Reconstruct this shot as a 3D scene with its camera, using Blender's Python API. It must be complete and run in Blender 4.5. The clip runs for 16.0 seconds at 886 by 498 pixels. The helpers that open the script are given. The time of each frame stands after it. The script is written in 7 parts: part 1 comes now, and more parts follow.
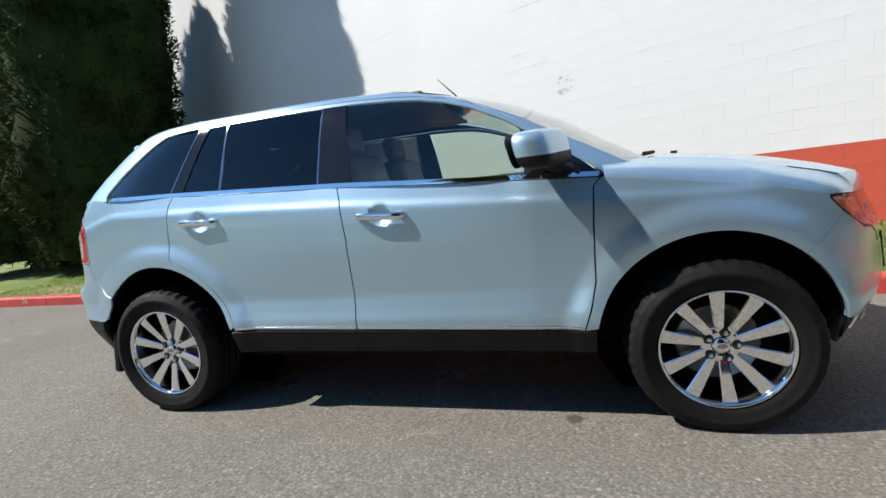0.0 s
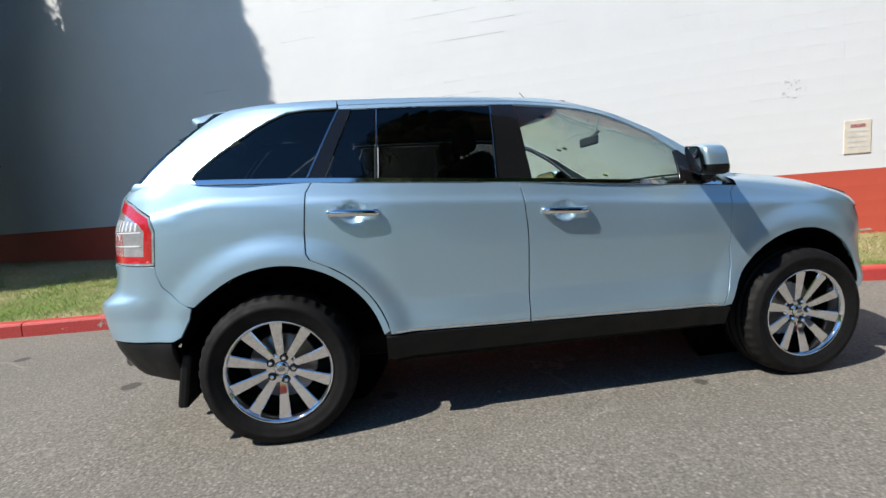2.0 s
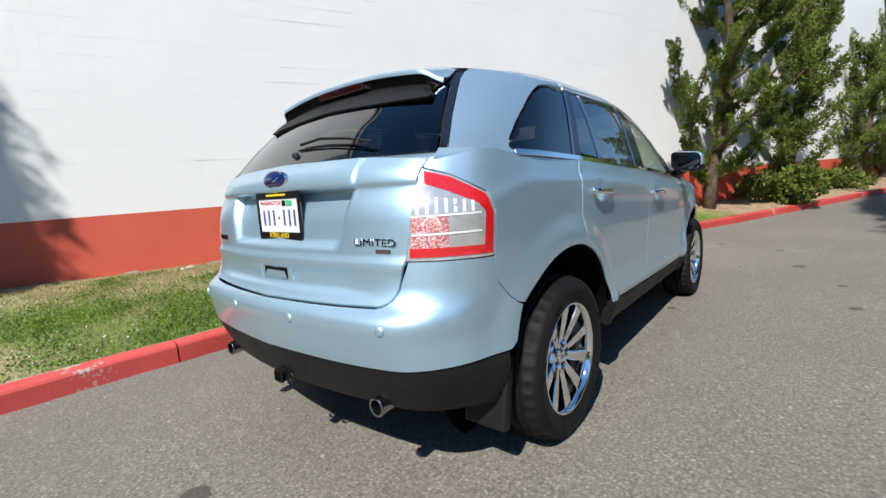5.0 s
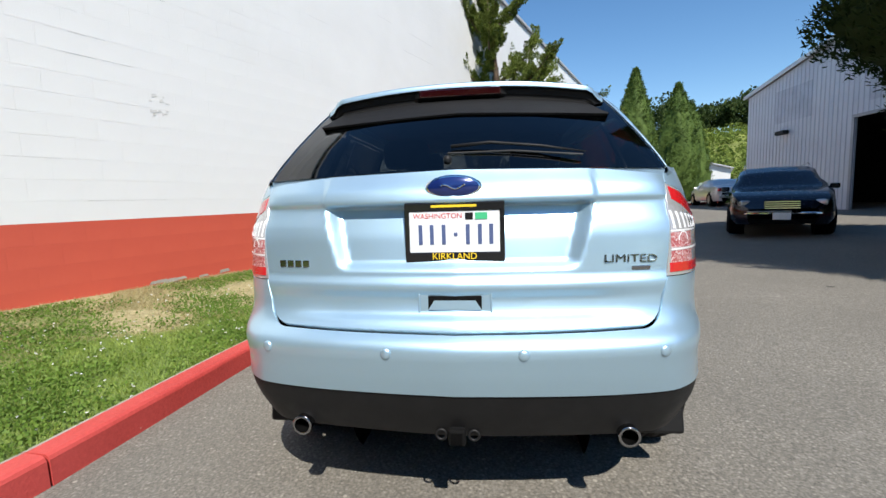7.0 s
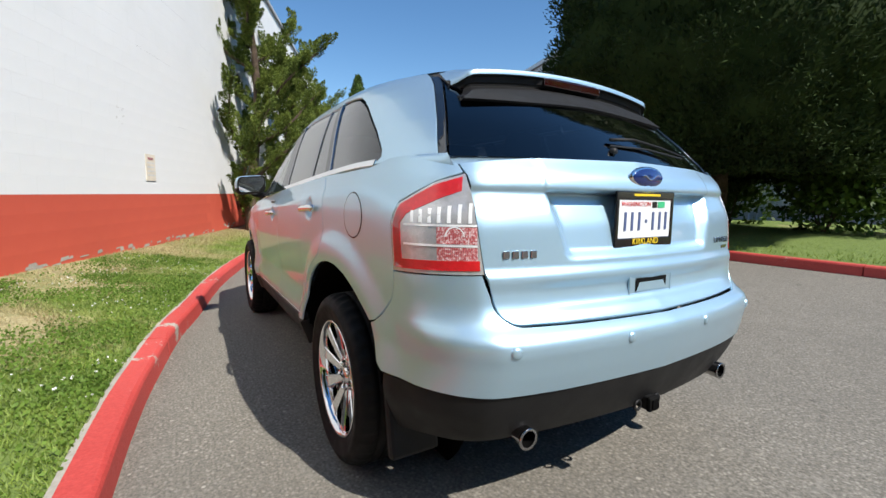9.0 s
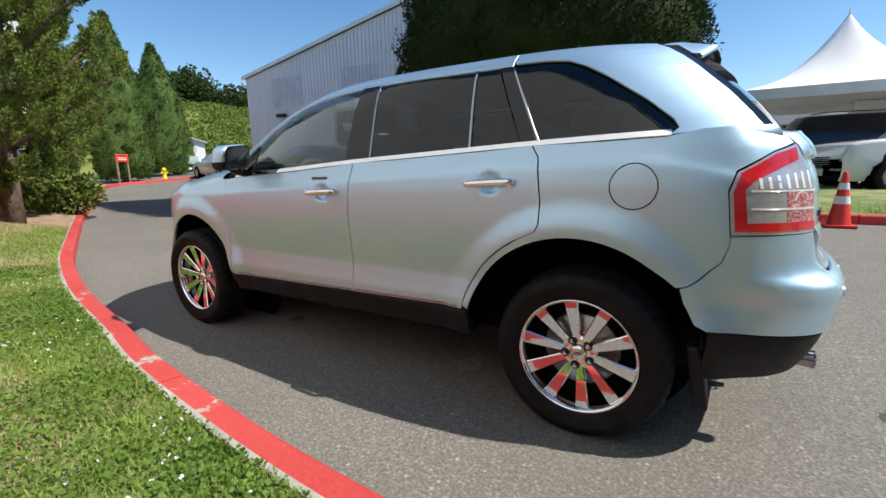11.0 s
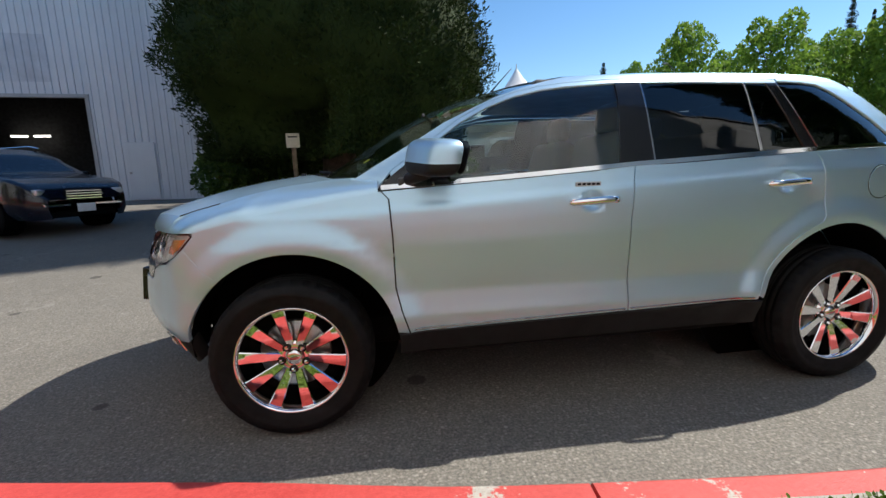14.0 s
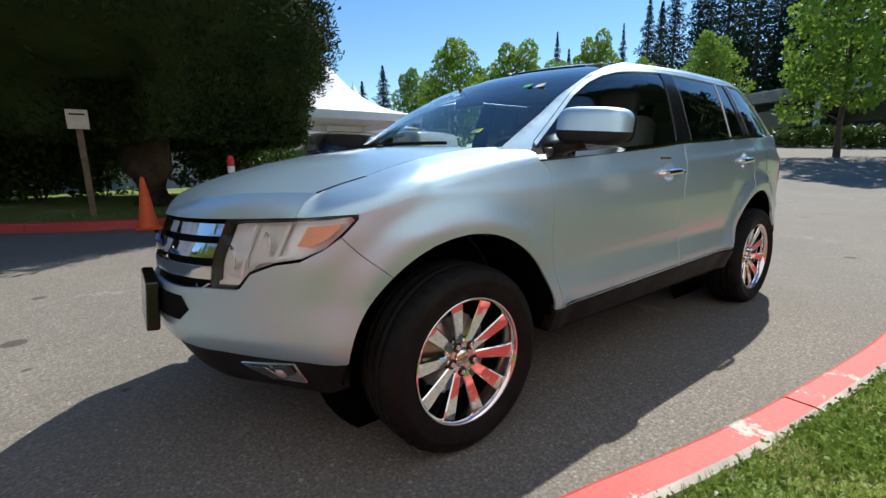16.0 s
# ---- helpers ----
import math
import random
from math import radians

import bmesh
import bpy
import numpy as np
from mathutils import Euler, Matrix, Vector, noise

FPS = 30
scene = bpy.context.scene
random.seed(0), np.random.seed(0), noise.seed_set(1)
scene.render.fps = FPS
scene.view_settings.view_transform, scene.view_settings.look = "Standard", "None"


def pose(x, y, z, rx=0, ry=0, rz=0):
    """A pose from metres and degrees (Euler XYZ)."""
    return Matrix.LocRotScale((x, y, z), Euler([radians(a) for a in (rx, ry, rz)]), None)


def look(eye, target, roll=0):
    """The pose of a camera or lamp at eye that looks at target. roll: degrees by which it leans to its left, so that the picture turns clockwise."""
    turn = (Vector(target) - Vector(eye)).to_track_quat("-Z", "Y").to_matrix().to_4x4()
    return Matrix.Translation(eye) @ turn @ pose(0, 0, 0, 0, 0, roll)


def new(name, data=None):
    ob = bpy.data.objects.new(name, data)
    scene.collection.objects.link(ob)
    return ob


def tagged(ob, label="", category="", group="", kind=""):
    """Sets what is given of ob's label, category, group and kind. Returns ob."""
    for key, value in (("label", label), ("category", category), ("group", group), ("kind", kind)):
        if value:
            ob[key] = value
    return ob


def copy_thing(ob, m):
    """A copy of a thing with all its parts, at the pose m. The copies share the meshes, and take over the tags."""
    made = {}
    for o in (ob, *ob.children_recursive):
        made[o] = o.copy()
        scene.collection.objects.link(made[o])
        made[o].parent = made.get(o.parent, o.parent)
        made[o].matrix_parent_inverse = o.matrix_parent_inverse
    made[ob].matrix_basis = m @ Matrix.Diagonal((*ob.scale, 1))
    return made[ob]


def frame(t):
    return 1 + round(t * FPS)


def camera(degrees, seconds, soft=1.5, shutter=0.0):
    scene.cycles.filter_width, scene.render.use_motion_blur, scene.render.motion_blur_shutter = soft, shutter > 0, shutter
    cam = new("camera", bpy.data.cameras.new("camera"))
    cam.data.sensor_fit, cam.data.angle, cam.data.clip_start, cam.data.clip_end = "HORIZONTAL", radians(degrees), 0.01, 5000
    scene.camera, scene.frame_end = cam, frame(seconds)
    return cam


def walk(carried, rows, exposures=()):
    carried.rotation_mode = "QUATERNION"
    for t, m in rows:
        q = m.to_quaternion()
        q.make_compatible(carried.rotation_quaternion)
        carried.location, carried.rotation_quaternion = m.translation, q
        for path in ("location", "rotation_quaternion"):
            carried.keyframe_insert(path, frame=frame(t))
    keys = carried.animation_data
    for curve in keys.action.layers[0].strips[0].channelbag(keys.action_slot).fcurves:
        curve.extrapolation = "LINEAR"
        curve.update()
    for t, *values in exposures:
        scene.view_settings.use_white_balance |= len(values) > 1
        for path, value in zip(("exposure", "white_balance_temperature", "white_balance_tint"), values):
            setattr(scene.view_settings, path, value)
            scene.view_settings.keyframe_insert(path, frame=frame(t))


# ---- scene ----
cam = camera(91.4, 16.0)
PATH = [
    (0, (0.816, -2.787, 1.103), (0.283, -0.877, 0.84), -6.2),
    (0.5, (0.398, -2.866, 1.096), (0.029, -0.913, 0.874), -5.9),
    (1, (-0.025, -2.917, 1.106), (-0.243, -0.936, 0.939), -4.2),
    (1.5, (-0.45, -2.983, 1.129), (-0.424, -0.993, 0.931), -4.0),
    (2, (-0.895, -2.958, 1.109), (-0.616, -0.99, 0.885), -3.6),
    (2.5, (-1.329, -2.898, 1.123), (-0.815, -0.979, 0.891), -3.6),
    (3, (-1.764, -2.816, 1.138), (-1.053, -0.963, 0.889), -1.6),
    (3.5, (-2.171, -2.606, 1.144), (-1.282, -0.831, 0.898), -3.1),
    (6, (-3.5, -0.933, 1.128), (-1.681, -0.142, 0.877), -2.0),
    (6.5, (-3.57, -0.536, 1.137), (-1.659, 0.011, 0.915), -2.0),
    (7, (-3.625, -0.137, 1.152), (-1.65, 0.107, 0.952), -1.6),
    (7.5, (-3.577, 0.278, 1.135), (-1.591, 0.21, 0.91), -1.8),
    (8, (-3.488, 0.676, 1.118), (-1.55, 0.234, 0.894), -1.4),
    (8.5, (-3.365, 1.063, 1.12), (-1.527, 0.305, 0.899), -0.1),
    (11, (-1.834, 2.642, 1.146), (-0.803, 0.969, 0.775), -1.0),
    (11.5, (-1.35, 2.812, 1.122), (-0.498, 1.049, 0.718), -1.2),
    (12, (-0.846, 2.918, 1.147), (-0.148, 1.078, 0.789), -1.2),
    (12.5, (-0.393, 2.971, 1.18), (-0.026, 1.036, 0.829), -0.4),
    (13, (0.084, 2.927, 1.194), (0.266, 0.965, 0.852), -1.5),
    (13.5, (0.542, 2.872, 1.176), (0.504, 0.897, 0.866), -3.7),
    (14, (1.001, 2.806, 1.161), (0.715, 0.856, 0.819), -1.5),
    (14.5, (1.415, 2.694, 1.188), (0.961, 0.772, 0.874), 0.7),
    (15, (1.816, 2.562, 1.172), (1.066, 0.741, 0.823), -1.1),
    (15.5, (2.137, 2.316, 1.095), (1.234, 0.575, 0.7), -2.1),
    (16, (2.391, 2.076, 1.078), (1.217, 0.501, 0.705), -1.3),
]
walk(cam, [(t, look(e, g, r)) for t, e, g, r in PATH], [(0.0, 0.46), (16.0, 0.46)])

# ---- sky, sun ----
world = bpy.data.worlds.new("sky")
scene.world = world
world.use_nodes = True
_wn = world.node_tree.nodes
_sky = _wn.new("ShaderNodeTexSky")
_sky.sky_type = "NISHITA"
_sky.sun_disc = False
_sky.sun_elevation = radians(48.4)
SUN_TRAVEL = Vector((0.84, 0.28, -1.0)).normalized()
_sky.sun_rotation = math.atan2(-SUN_TRAVEL.x, -SUN_TRAVEL.y)
_sky.altitude = 50
_sky.air_density, _sky.dust_density, _sky.ozone_density = 1.0, 0.0, 1.2
_deep = _wn.new("ShaderNodeHueSaturation")
_deep.inputs["Saturation"].default_value = 1.24
world.node_tree.links.new(_sky.outputs[0], _deep.inputs["Color"])
world.node_tree.links.new(_deep.outputs[0], _wn["Background"].inputs[0])
_wn["Background"].inputs[1].default_value = 0.117
sun_data = bpy.data.lights.new("sun", "SUN")
sun_data.energy, sun_data.angle, sun_data.color = 5.0, radians(0.55), (1.0, 0.955, 0.885)
sun = new("sun", sun_data)
sun.rotation_mode = "QUATERNION"
sun.rotation_quaternion = SUN_TRAVEL.to_track_quat("-Z", "Y")
sun.location = (-20, -8, 30)


# ---- materials ----
def material(name, build):
    m = bpy.data.materials.new(name)
    m.use_nodes = True
    nt = m.node_tree
    bsdf = nt.nodes["Principled BSDF"]
    build(nt, bsdf)
    return m


def node(nt, kind, inputs=None, **props):
    n = nt.nodes.new(kind)
    if "operation" in props:
        n.operation = props["operation"]
    if "data_type" in props:
        n.data_type = props["data_type"]
    if "blend_type" in props:
        n.blend_type = props["blend_type"]
    if "feature" in props:
        n.feature = props["feature"]
    for k, v in (inputs or {}).items():
        if isinstance(v, bpy.types.NodeSocket):
            nt.links.new(v, n.inputs[k])
        else:
            n.inputs[k].default_value = v
    return n


def coords(nt):
    return node(nt, "ShaderNodeTexCoord").outputs["Object"]


def noise_tex(nt, scale, detail=4, rough=0.6, vec=None):
    return node(nt, "ShaderNodeTexNoise", {"Vector": vec or coords(nt), "Scale": scale, "Detail": detail, "Roughness": rough}).outputs["Fac"]


def ramp(nt, fac, stops):
    r = node(nt, "ShaderNodeValToRGB", {"Fac": fac})
    while len(r.color_ramp.elements) < len(stops):
        r.color_ramp.elements.new(0.5)
    for e, (p, c) in zip(r.color_ramp.elements, stops):
        e.position, e.color = p, (*c, 1) if len(c) == 3 else c
    return r.outputs["Color"]


def mix(nt, fac, a, b, mode="MIX"):
    return node(nt, "ShaderNodeMix", {0: fac, 6: a, 7: b}, data_type="RGBA", blend_type=mode).outputs[2]


def bump(nt, bsdf, height, strength=0.3, dist=0.01):
    b = node(nt, "ShaderNodeBump", {"Height": height, "Strength": strength, "Distance": dist})
    nt.links.new(b.outputs[0], bsdf.inputs["Normal"])


def c4(c):
    return (*c, 1)


def plain(name, color, rough=0.5, metal=0.0, var=0.12, scale=8.0, bumpy=0.1, coat=0.0, spec=0.5, grain=90.0, bdist=0.003):
    """A surface with broad stains, fine grain and a little relief."""
    def build(nt, b):
        n1, n2 = noise_tex(nt, scale, 5), noise_tex(nt, grain, 3)
        lo = tuple(max(0, v * (1 - var * 1.6)) for v in color)
        hi = tuple(min(1, v * (1 + var)) for v in color)
        c = ramp(nt, n1, [(0.3, lo), (0.7, hi)])
        c = mix(nt, 0.25, c, ramp(nt, n2, [(0.35, lo), (0.65, hi)]))
        nt.links.new(c, b.inputs["Base Color"])
        r = ramp(nt, n1, [(0.3, (min(1, rough * 1.15),) * 3), (0.7, (rough * 0.88,) * 3)])
        nt.links.new(r, b.inputs["Roughness"])
        b.inputs["Metallic"].default_value = metal
        b.inputs["Coat Weight"].default_value = coat
        b.inputs["Coat Roughness"].default_value = 0.04
        b.inputs["Specular IOR Level"].default_value = spec
        if bumpy:
            bump(nt, b, n2, bumpy, bdist)
    return material(name, build)


def glass_mat(name, tint, gloss_rough=0.0, head_on=0.05):
    """Thin tinted glass, alike from both sides; head_on: how much it mirrors seen square."""
    m = bpy.data.materials.new(name)
    m.use_nodes = True
    nt = m.node_tree
    out = nt.nodes["Material Output"]
    nt.nodes.remove(nt.nodes["Principled BSDF"])
    t = node(nt, "ShaderNodeBsdfTransparent", {"Color": c4(tint)})
    g = node(nt, "ShaderNodeBsdfGlossy", {"Color": (1, 1, 1, 1), "Roughness": gloss_rough})
    away = node(nt, "ShaderNodeLayerWeight", {"Blend": 0.5}).outputs["Facing"]
    rise = node(nt, "ShaderNodeMath", {0: away, 1: 3.6}, operation="POWER").outputs[0]
    f = node(nt, "ShaderNodeMapRange", {0: rise, 1: 0.0, 2: 1.0, 3: head_on, 4: 1.0})
    mx = node(nt, "ShaderNodeMixShader", {0: f.outputs[0], 1: t.outputs[0], 2: g.outputs[0]})
    nt.links.new(mx.outputs[0], out.inputs[0])
    return m


def _paint(nt, b):
    n = noise_tex(nt, 900, 2)
    c = ramp(nt, n, [(0.3, (0.425, 0.62, 0.76)), (0.7, (0.495, 0.685, 0.81))])
    nt.links.new(c, b.inputs["Base Color"])
    b.inputs["Metallic"].default_value = 0.75
    b.inputs["Coat Weight"].default_value = 0.85
    b.inputs["Coat Roughness"].default_value = 0.035
    d = noise_tex(nt, 3.0, 3)
    nt.links.new(ramp(nt, d, [(0.35, (0.43,) * 3), (0.7, (0.38,) * 3)]), b.inputs["Roughness"])


M_PAINT = material("pale_blue_metallic_paint", _paint)


def _asphalt(nt, b):
    v = coords(nt)
    fine = noise_tex(nt, 75, 5, 0.75, v)
    stone = node(nt, "ShaderNodeTexVoronoi", {"Vector": v, "Scale": 55.0, "Randomness": 1.0})
    chip = node(nt, "ShaderNodeTexVoronoi", {"Vector": v, "Scale": 17.0})
    pit = node(nt, "ShaderNodeTexVoronoi", {"Vector": v, "Scale": 2.3})
    broad = noise_tex(nt, 0.55, 5, 0.6, v)
    mid = noise_tex(nt, 6.0, 5, 0.65, v)
    c = ramp(nt, fine, [(0.34, (0.076, 0.070, 0.058)), (0.52, (0.170, 0.156, 0.131)), (0.68, (0.285, 0.262, 0.222))])
    tone = ramp(nt, stone.outputs["Color"], [(0.2, (0.115, 0.106, 0.09)), (0.75, (0.365, 0.337, 0.286))])
    c = mix(nt, ramp(nt, stone.outputs["Distance"], [(0.15, (0.7,) * 3), (0.5, (0.0,) * 3)]), c, tone)
    c = mix(nt, ramp(nt, broad, [(0.38, (0.0,) * 3), (0.66, (0.35,) * 3)]), c, (0.105, 0.097, 0.084, 1))
    c = mix(nt, ramp(nt, mid, [(0.56, (0.0,) * 3), (0.72, (0.3,) * 3)]), c, (0.245, 0.23, 0.2, 1))
    # pale chips of aggregate and dark pits, each of its own size
    for vor, share, soft_edge, tint, amount in ((chip, 0.105, 0.04, (0.37, 0.345, 0.295, 1), 0.7), (pit, 0.105, 0.03, (0.045, 0.04, 0.034, 1), 0.8)):
        size = node(nt, "ShaderNodeMath", {0: node(nt, "ShaderNodeSeparateColor", {0: vor.outputs["Color"]}).outputs[0], 1: 2.0}, operation="POWER").outputs[0]
        reach = node(nt, "ShaderNodeMath", {0: size, 1: share * 1.6}, operation="MULTIPLY").outputs[0]
        ragged = node(nt, "ShaderNodeMath", {0: vor.outputs["Distance"], 1: node(nt, "ShaderNodeMath", {0: fine, 1: 0.05}, operation="MULTIPLY").outputs[0]}, operation="ADD").outputs[0]
        spot = node(nt, "ShaderNodeMath", {0: ragged, 1: reach}, operation="SUBTRACT").outputs[0]
        c = mix(nt, ramp(nt, spot, [(0.0, (amount,) * 3), (soft_edge, (0.0,) * 3)]), c, tint)
    warp = node(nt, "ShaderNodeVectorMath", {0: v, 1: node(nt, "ShaderNodeTexNoise", {"Vector": v, "Scale": 2.2, "Detail": 5.0}).outputs["Color"]}, operation="ADD").outputs[0]
    crack = node(nt, "ShaderNodeTexVoronoi", {"Vector": warp, "Scale": 0.42}, feature="DISTANCE_TO_EDGE").outputs["Distance"]
    gate = ramp(nt, noise_tex(nt, 0.9, 3, 0.5, v), [(0.54, (0.0,) * 3), (0.64, (0.45,) * 3)])
    line = mix(nt, ramp(nt, crack, [(0.003, (1.0,) * 3), (0.008, (0.0,) * 3)]), (0, 0, 0, 1), gate)
    c = mix(nt, line, c, (0.36, 0.34, 0.30, 1))
    nt.links.new(c, b.inputs["Base Color"])
    b.inputs["Roughness"].default_value = 0.9
    h = mix(nt, 0.5, fine, stone.outputs["Distance"])
    bump(nt, b, h, 0.6, 0.006)


M_ASPHALT = material("worn_grey_asphalt", _asphalt)


CHIPPED = ((-0.06, 1.73, 0.14), (0.62, 1.645, 0.06))


def _kerb(nt, b):
    v = coords(nt)
    wear = noise_tex(nt, 3.2, 6, 0.65, v)
    fine = noise_tex(nt, 60, 4, 0.7, v)
    broad = noise_tex(nt, 0.9, 3, 0.5, v)
    red = ramp(nt, fine, [(0.25, (0.36, 0.028, 0.024)), (0.8, (0.56, 0.07, 0.058))])
    red = mix(nt, ramp(nt, broad, [(0.4, (0.0,) * 3), (0.65, (0.55,) * 3)]), red, (0.60, 0.088, 0.076, 1))
    con = ramp(nt, fine, [(0.2, (0.28, 0.25, 0.21)), (0.8, (0.50, 0.46, 0.40))])
    w = node(nt, "ShaderNodeMath", {0: wear, 1: node(nt, "ShaderNodeMath", {0: fine, 1: 0.22}, operation="MULTIPLY").outputs[0]}, operation="ADD").outputs[0]
    for spot in CHIPPED:
        d = node(nt, "ShaderNodeVectorMath", {0: v, 1: spot}, operation="DISTANCE").outputs["Value"]
        f = node(nt, "ShaderNodeMapRange", {0: d, 1: 0.0, 2: 0.26, 3: 0.145, 4: 0.0}).outputs[0]
        w = node(nt, "ShaderNodeMath", {0: w, 1: f}, operation="ADD").outputs[0]
    c = mix(nt, ramp(nt, w, [(0.745, (0.0,) * 3), (0.775, (1.0,) * 3)]), red, con)
    nt.links.new(c, b.inputs["Base Color"])
    b.inputs["Roughness"].default_value = 0.62
    bump(nt, b, mix(nt, 0.5, wear, fine), 0.6, 0.008)


M_KERB = material("chipped_red_kerb_paint", _kerb)


def _wall_paint(lo, hi, stain):
    def build(nt, b):
        v = coords(nt)
        n1, n2 = noise_tex(nt, 0.7, 6, 0.6, v), noise_tex(nt, 45, 5, 0.7, v)
        c = ramp(nt, n1, [(0.3, lo), (0.7, hi)])
        sp = noise_tex(nt, 6.0, 6, 0.75, v)
        c = mix(nt, ramp(nt, sp, [(0.66, (0.0,) * 3), (0.74, (0.5,) * 3)]), c, c4(stain))
        nt.links.new(c, b.inputs["Base Color"])
        b.inputs["Roughness"].default_value = 0.6
        bump(nt, b, n2, 0.35, 0.004)
    return build


M_WALL = material("white_painted_block", _wall_paint((0.71, 0.715, 0.715), (0.77, 0.775, 0.775), (0.66, 0.66, 0.65)))
M_BAND = material("red_painted_block", _wall_paint((0.50, 0.075, 0.045), (0.60, 0.105, 0.062), (0.42, 0.08, 0.06)))


def _siding(nt, b):
    v = coords(nt)
    n1 = noise_tex(nt, 0.5, 5, 0.6, v)
    st = node(nt, "ShaderNodeMapping", {"Vector": v, "Scale": (6.0, 6.0, 0.25)}).outputs[0]
    n2 = noise_tex(nt, 1.0, 4, 0.6, st)
    c = ramp(nt, n1, [(0.3, (0.64, 0.65, 0.69)), (0.7, (0.73, 0.74, 0.77))])
    c = mix(nt, ramp(nt, n2, [(0.55, (0.0,) * 3), (0.75, (0.35,) * 3)]), c, (0.55, 0.55, 0.58, 1))
    nt.links.new(c, b.inputs["Base Color"])
    b.inputs["Roughness"].default_value = 0.5
    bump(nt, b, n1, 0.1, 0.01)


M_SIDING = material("weathered_grey_metal_siding", _siding)


BARE = (((0.55, 2.75), 0.85), ((-0.35, 2.95), 0.6), ((2.0, 2.1), 0.5))


def dry_zone(nt, v):
    """How dry the lawn is: patchy, and drier towards the block wall."""
    d = node(nt, "ShaderNodeVectorMath", {0: v, 1: (0.375, 0.927, 0.0)}, operation="DOT_PRODUCT").outputs["Value"]
    near = node(nt, "ShaderNodeMapRange", {0: d, 1: 1.6, 2: 3.75, 3: -0.07, 4: 0.16}).outputs[0]
    n = noise_tex(nt, 0.7, 6, 0.65, v)
    east = node(nt, "ShaderNodeMapRange", {0: node(nt, "ShaderNodeSeparateXYZ", {0: v}).outputs[0], 1: -1.6, 2: -3.4, 3: 0.0, 4: 0.10}).outputs[0]
    s = node(nt, "ShaderNodeMath", {0: n, 1: near}, operation="ADD").outputs[0]
    s = node(nt, "ShaderNodeMath", {0: s, 1: east}, operation="ADD").outputs[0]
    for spot, reach in BARE:
        d = node(nt, "ShaderNodeVectorMath", {0: v, 1: (*spot, 0.33)}, operation="DISTANCE").outputs["Value"]
        worn = node(nt, "ShaderNodeMapRange", {0: d, 1: reach * 0.4, 2: reach, 3: 0.22, 4: 0.0}).outputs[0]
        s = node(nt, "ShaderNodeMath", {0: s, 1: worn}, operation="ADD").outputs[0]
    return ramp(nt, s, [(0.5, (0.0,) * 3), (0.66, (0.92,) * 3)])


def _turf(nt, b):
    v = coords(nt)
    n2 = noise_tex(nt, 22, 5, 0.7, v)
    c = ramp(nt, n2, [(0.3, (0.07, 0.115, 0.02)), (0.7, (0.20, 0.27, 0.06))])
    dry = ramp(nt, n2, [(0.3, (0.26, 0.21, 0.10)), (0.7, (0.50, 0.43, 0.25))])
    c = mix(nt, dry_zone(nt, v), c, dry)
    nt.links.new(c, b.inputs["Base Color"])
    b.inputs["Roughness"].default_value = 0.9
    bump(nt, b, n2, 0.8, 0.03)


def _blade(nt, b):
    v = coords(nt)
    r = node(nt, "ShaderNodeNewGeometry").outputs["Random Per Island"]
    n = noise_tex(nt, 2.4, 4, 0.6, v)
    g1 = mix(nt, 0.5, ramp(nt, r, [(0.0, (0.09, 0.165, 0.018)), (1.0, (0.34, 0.45, 0.085))]), ramp(nt, n, [(0.3, (0.09, 0.18, 0.022)), (0.7, (0.42, 0.49, 0.11))]))
    s1 = ramp(nt, r, [(0.0, (0.30, 0.25, 0.12)), (1.0, (0.56, 0.48, 0.27))])
    c = mix(nt, dry_zone(nt, v), g1, s1)
    nt.links.new(c, b.inputs["Base Color"])
    b.inputs["Roughness"].default_value = 0.6
    t = node(nt, "ShaderNodeBsdfTranslucent", {"Color": c})
    mx = node(nt, "ShaderNodeMixShader", {0: 0.35, 1: b.outputs[0], 2: t.outputs[0]})
    nt.links.new(mx.outputs[0], nt.nodes["Material Output"].inputs[0])


M_TURF = material("patchy_turf", _turf)


def leafy(name, lo, hi, rough=0.55, trans=0.25):
    def build(nt, b):
        r = node(nt, "ShaderNodeNewGeometry").outputs["Random Per Island"]
        n = noise_tex(nt, 1.2, 3)
        c = mix(nt, 0.5, ramp(nt, r, [(0.0, lo), (1.0, hi)]), ramp(nt, n, [(0.3, lo), (0.7, hi)]))
        nt.links.new(c, b.inputs["Base Color"])
        b.inputs["Roughness"].default_value = rough
        b.inputs["Specular IOR Level"].default_value = 0.15
        t = node(nt, "ShaderNodeBsdfTranslucent", {"Color": c})
        mx = node(nt, "ShaderNodeMixShader", {0: trans, 1: b.outputs[0], 2: t.outputs[0]})
        nt.links.new(mx.outputs[0], nt.nodes["Material Output"].inputs[0])
    return material(name, build)


M_GRASS = material("grass_blades", _blade)
M_DRY = leafy("dry_grass_blades", (0.28, 0.24, 0.10), (0.52, 0.46, 0.26), 0.7, 0.3)
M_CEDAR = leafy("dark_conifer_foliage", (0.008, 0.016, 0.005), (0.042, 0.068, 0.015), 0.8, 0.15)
M_JUNIPER = leafy("juniper_foliage", (0.018, 0.042, 0.010), (0.25, 0.31, 0.06), 0.6, 0.25)
M_CLOVER = leafy("clover_leaves", (0.065, 0.13, 0.018), (0.21, 0.32, 0.06), 0.55, 0.3)
M_SCRUB = leafy("hillside_scrub", (0.075, 0.12, 0.025), (0.22, 0.27, 0.055), 0.8, 0.2)
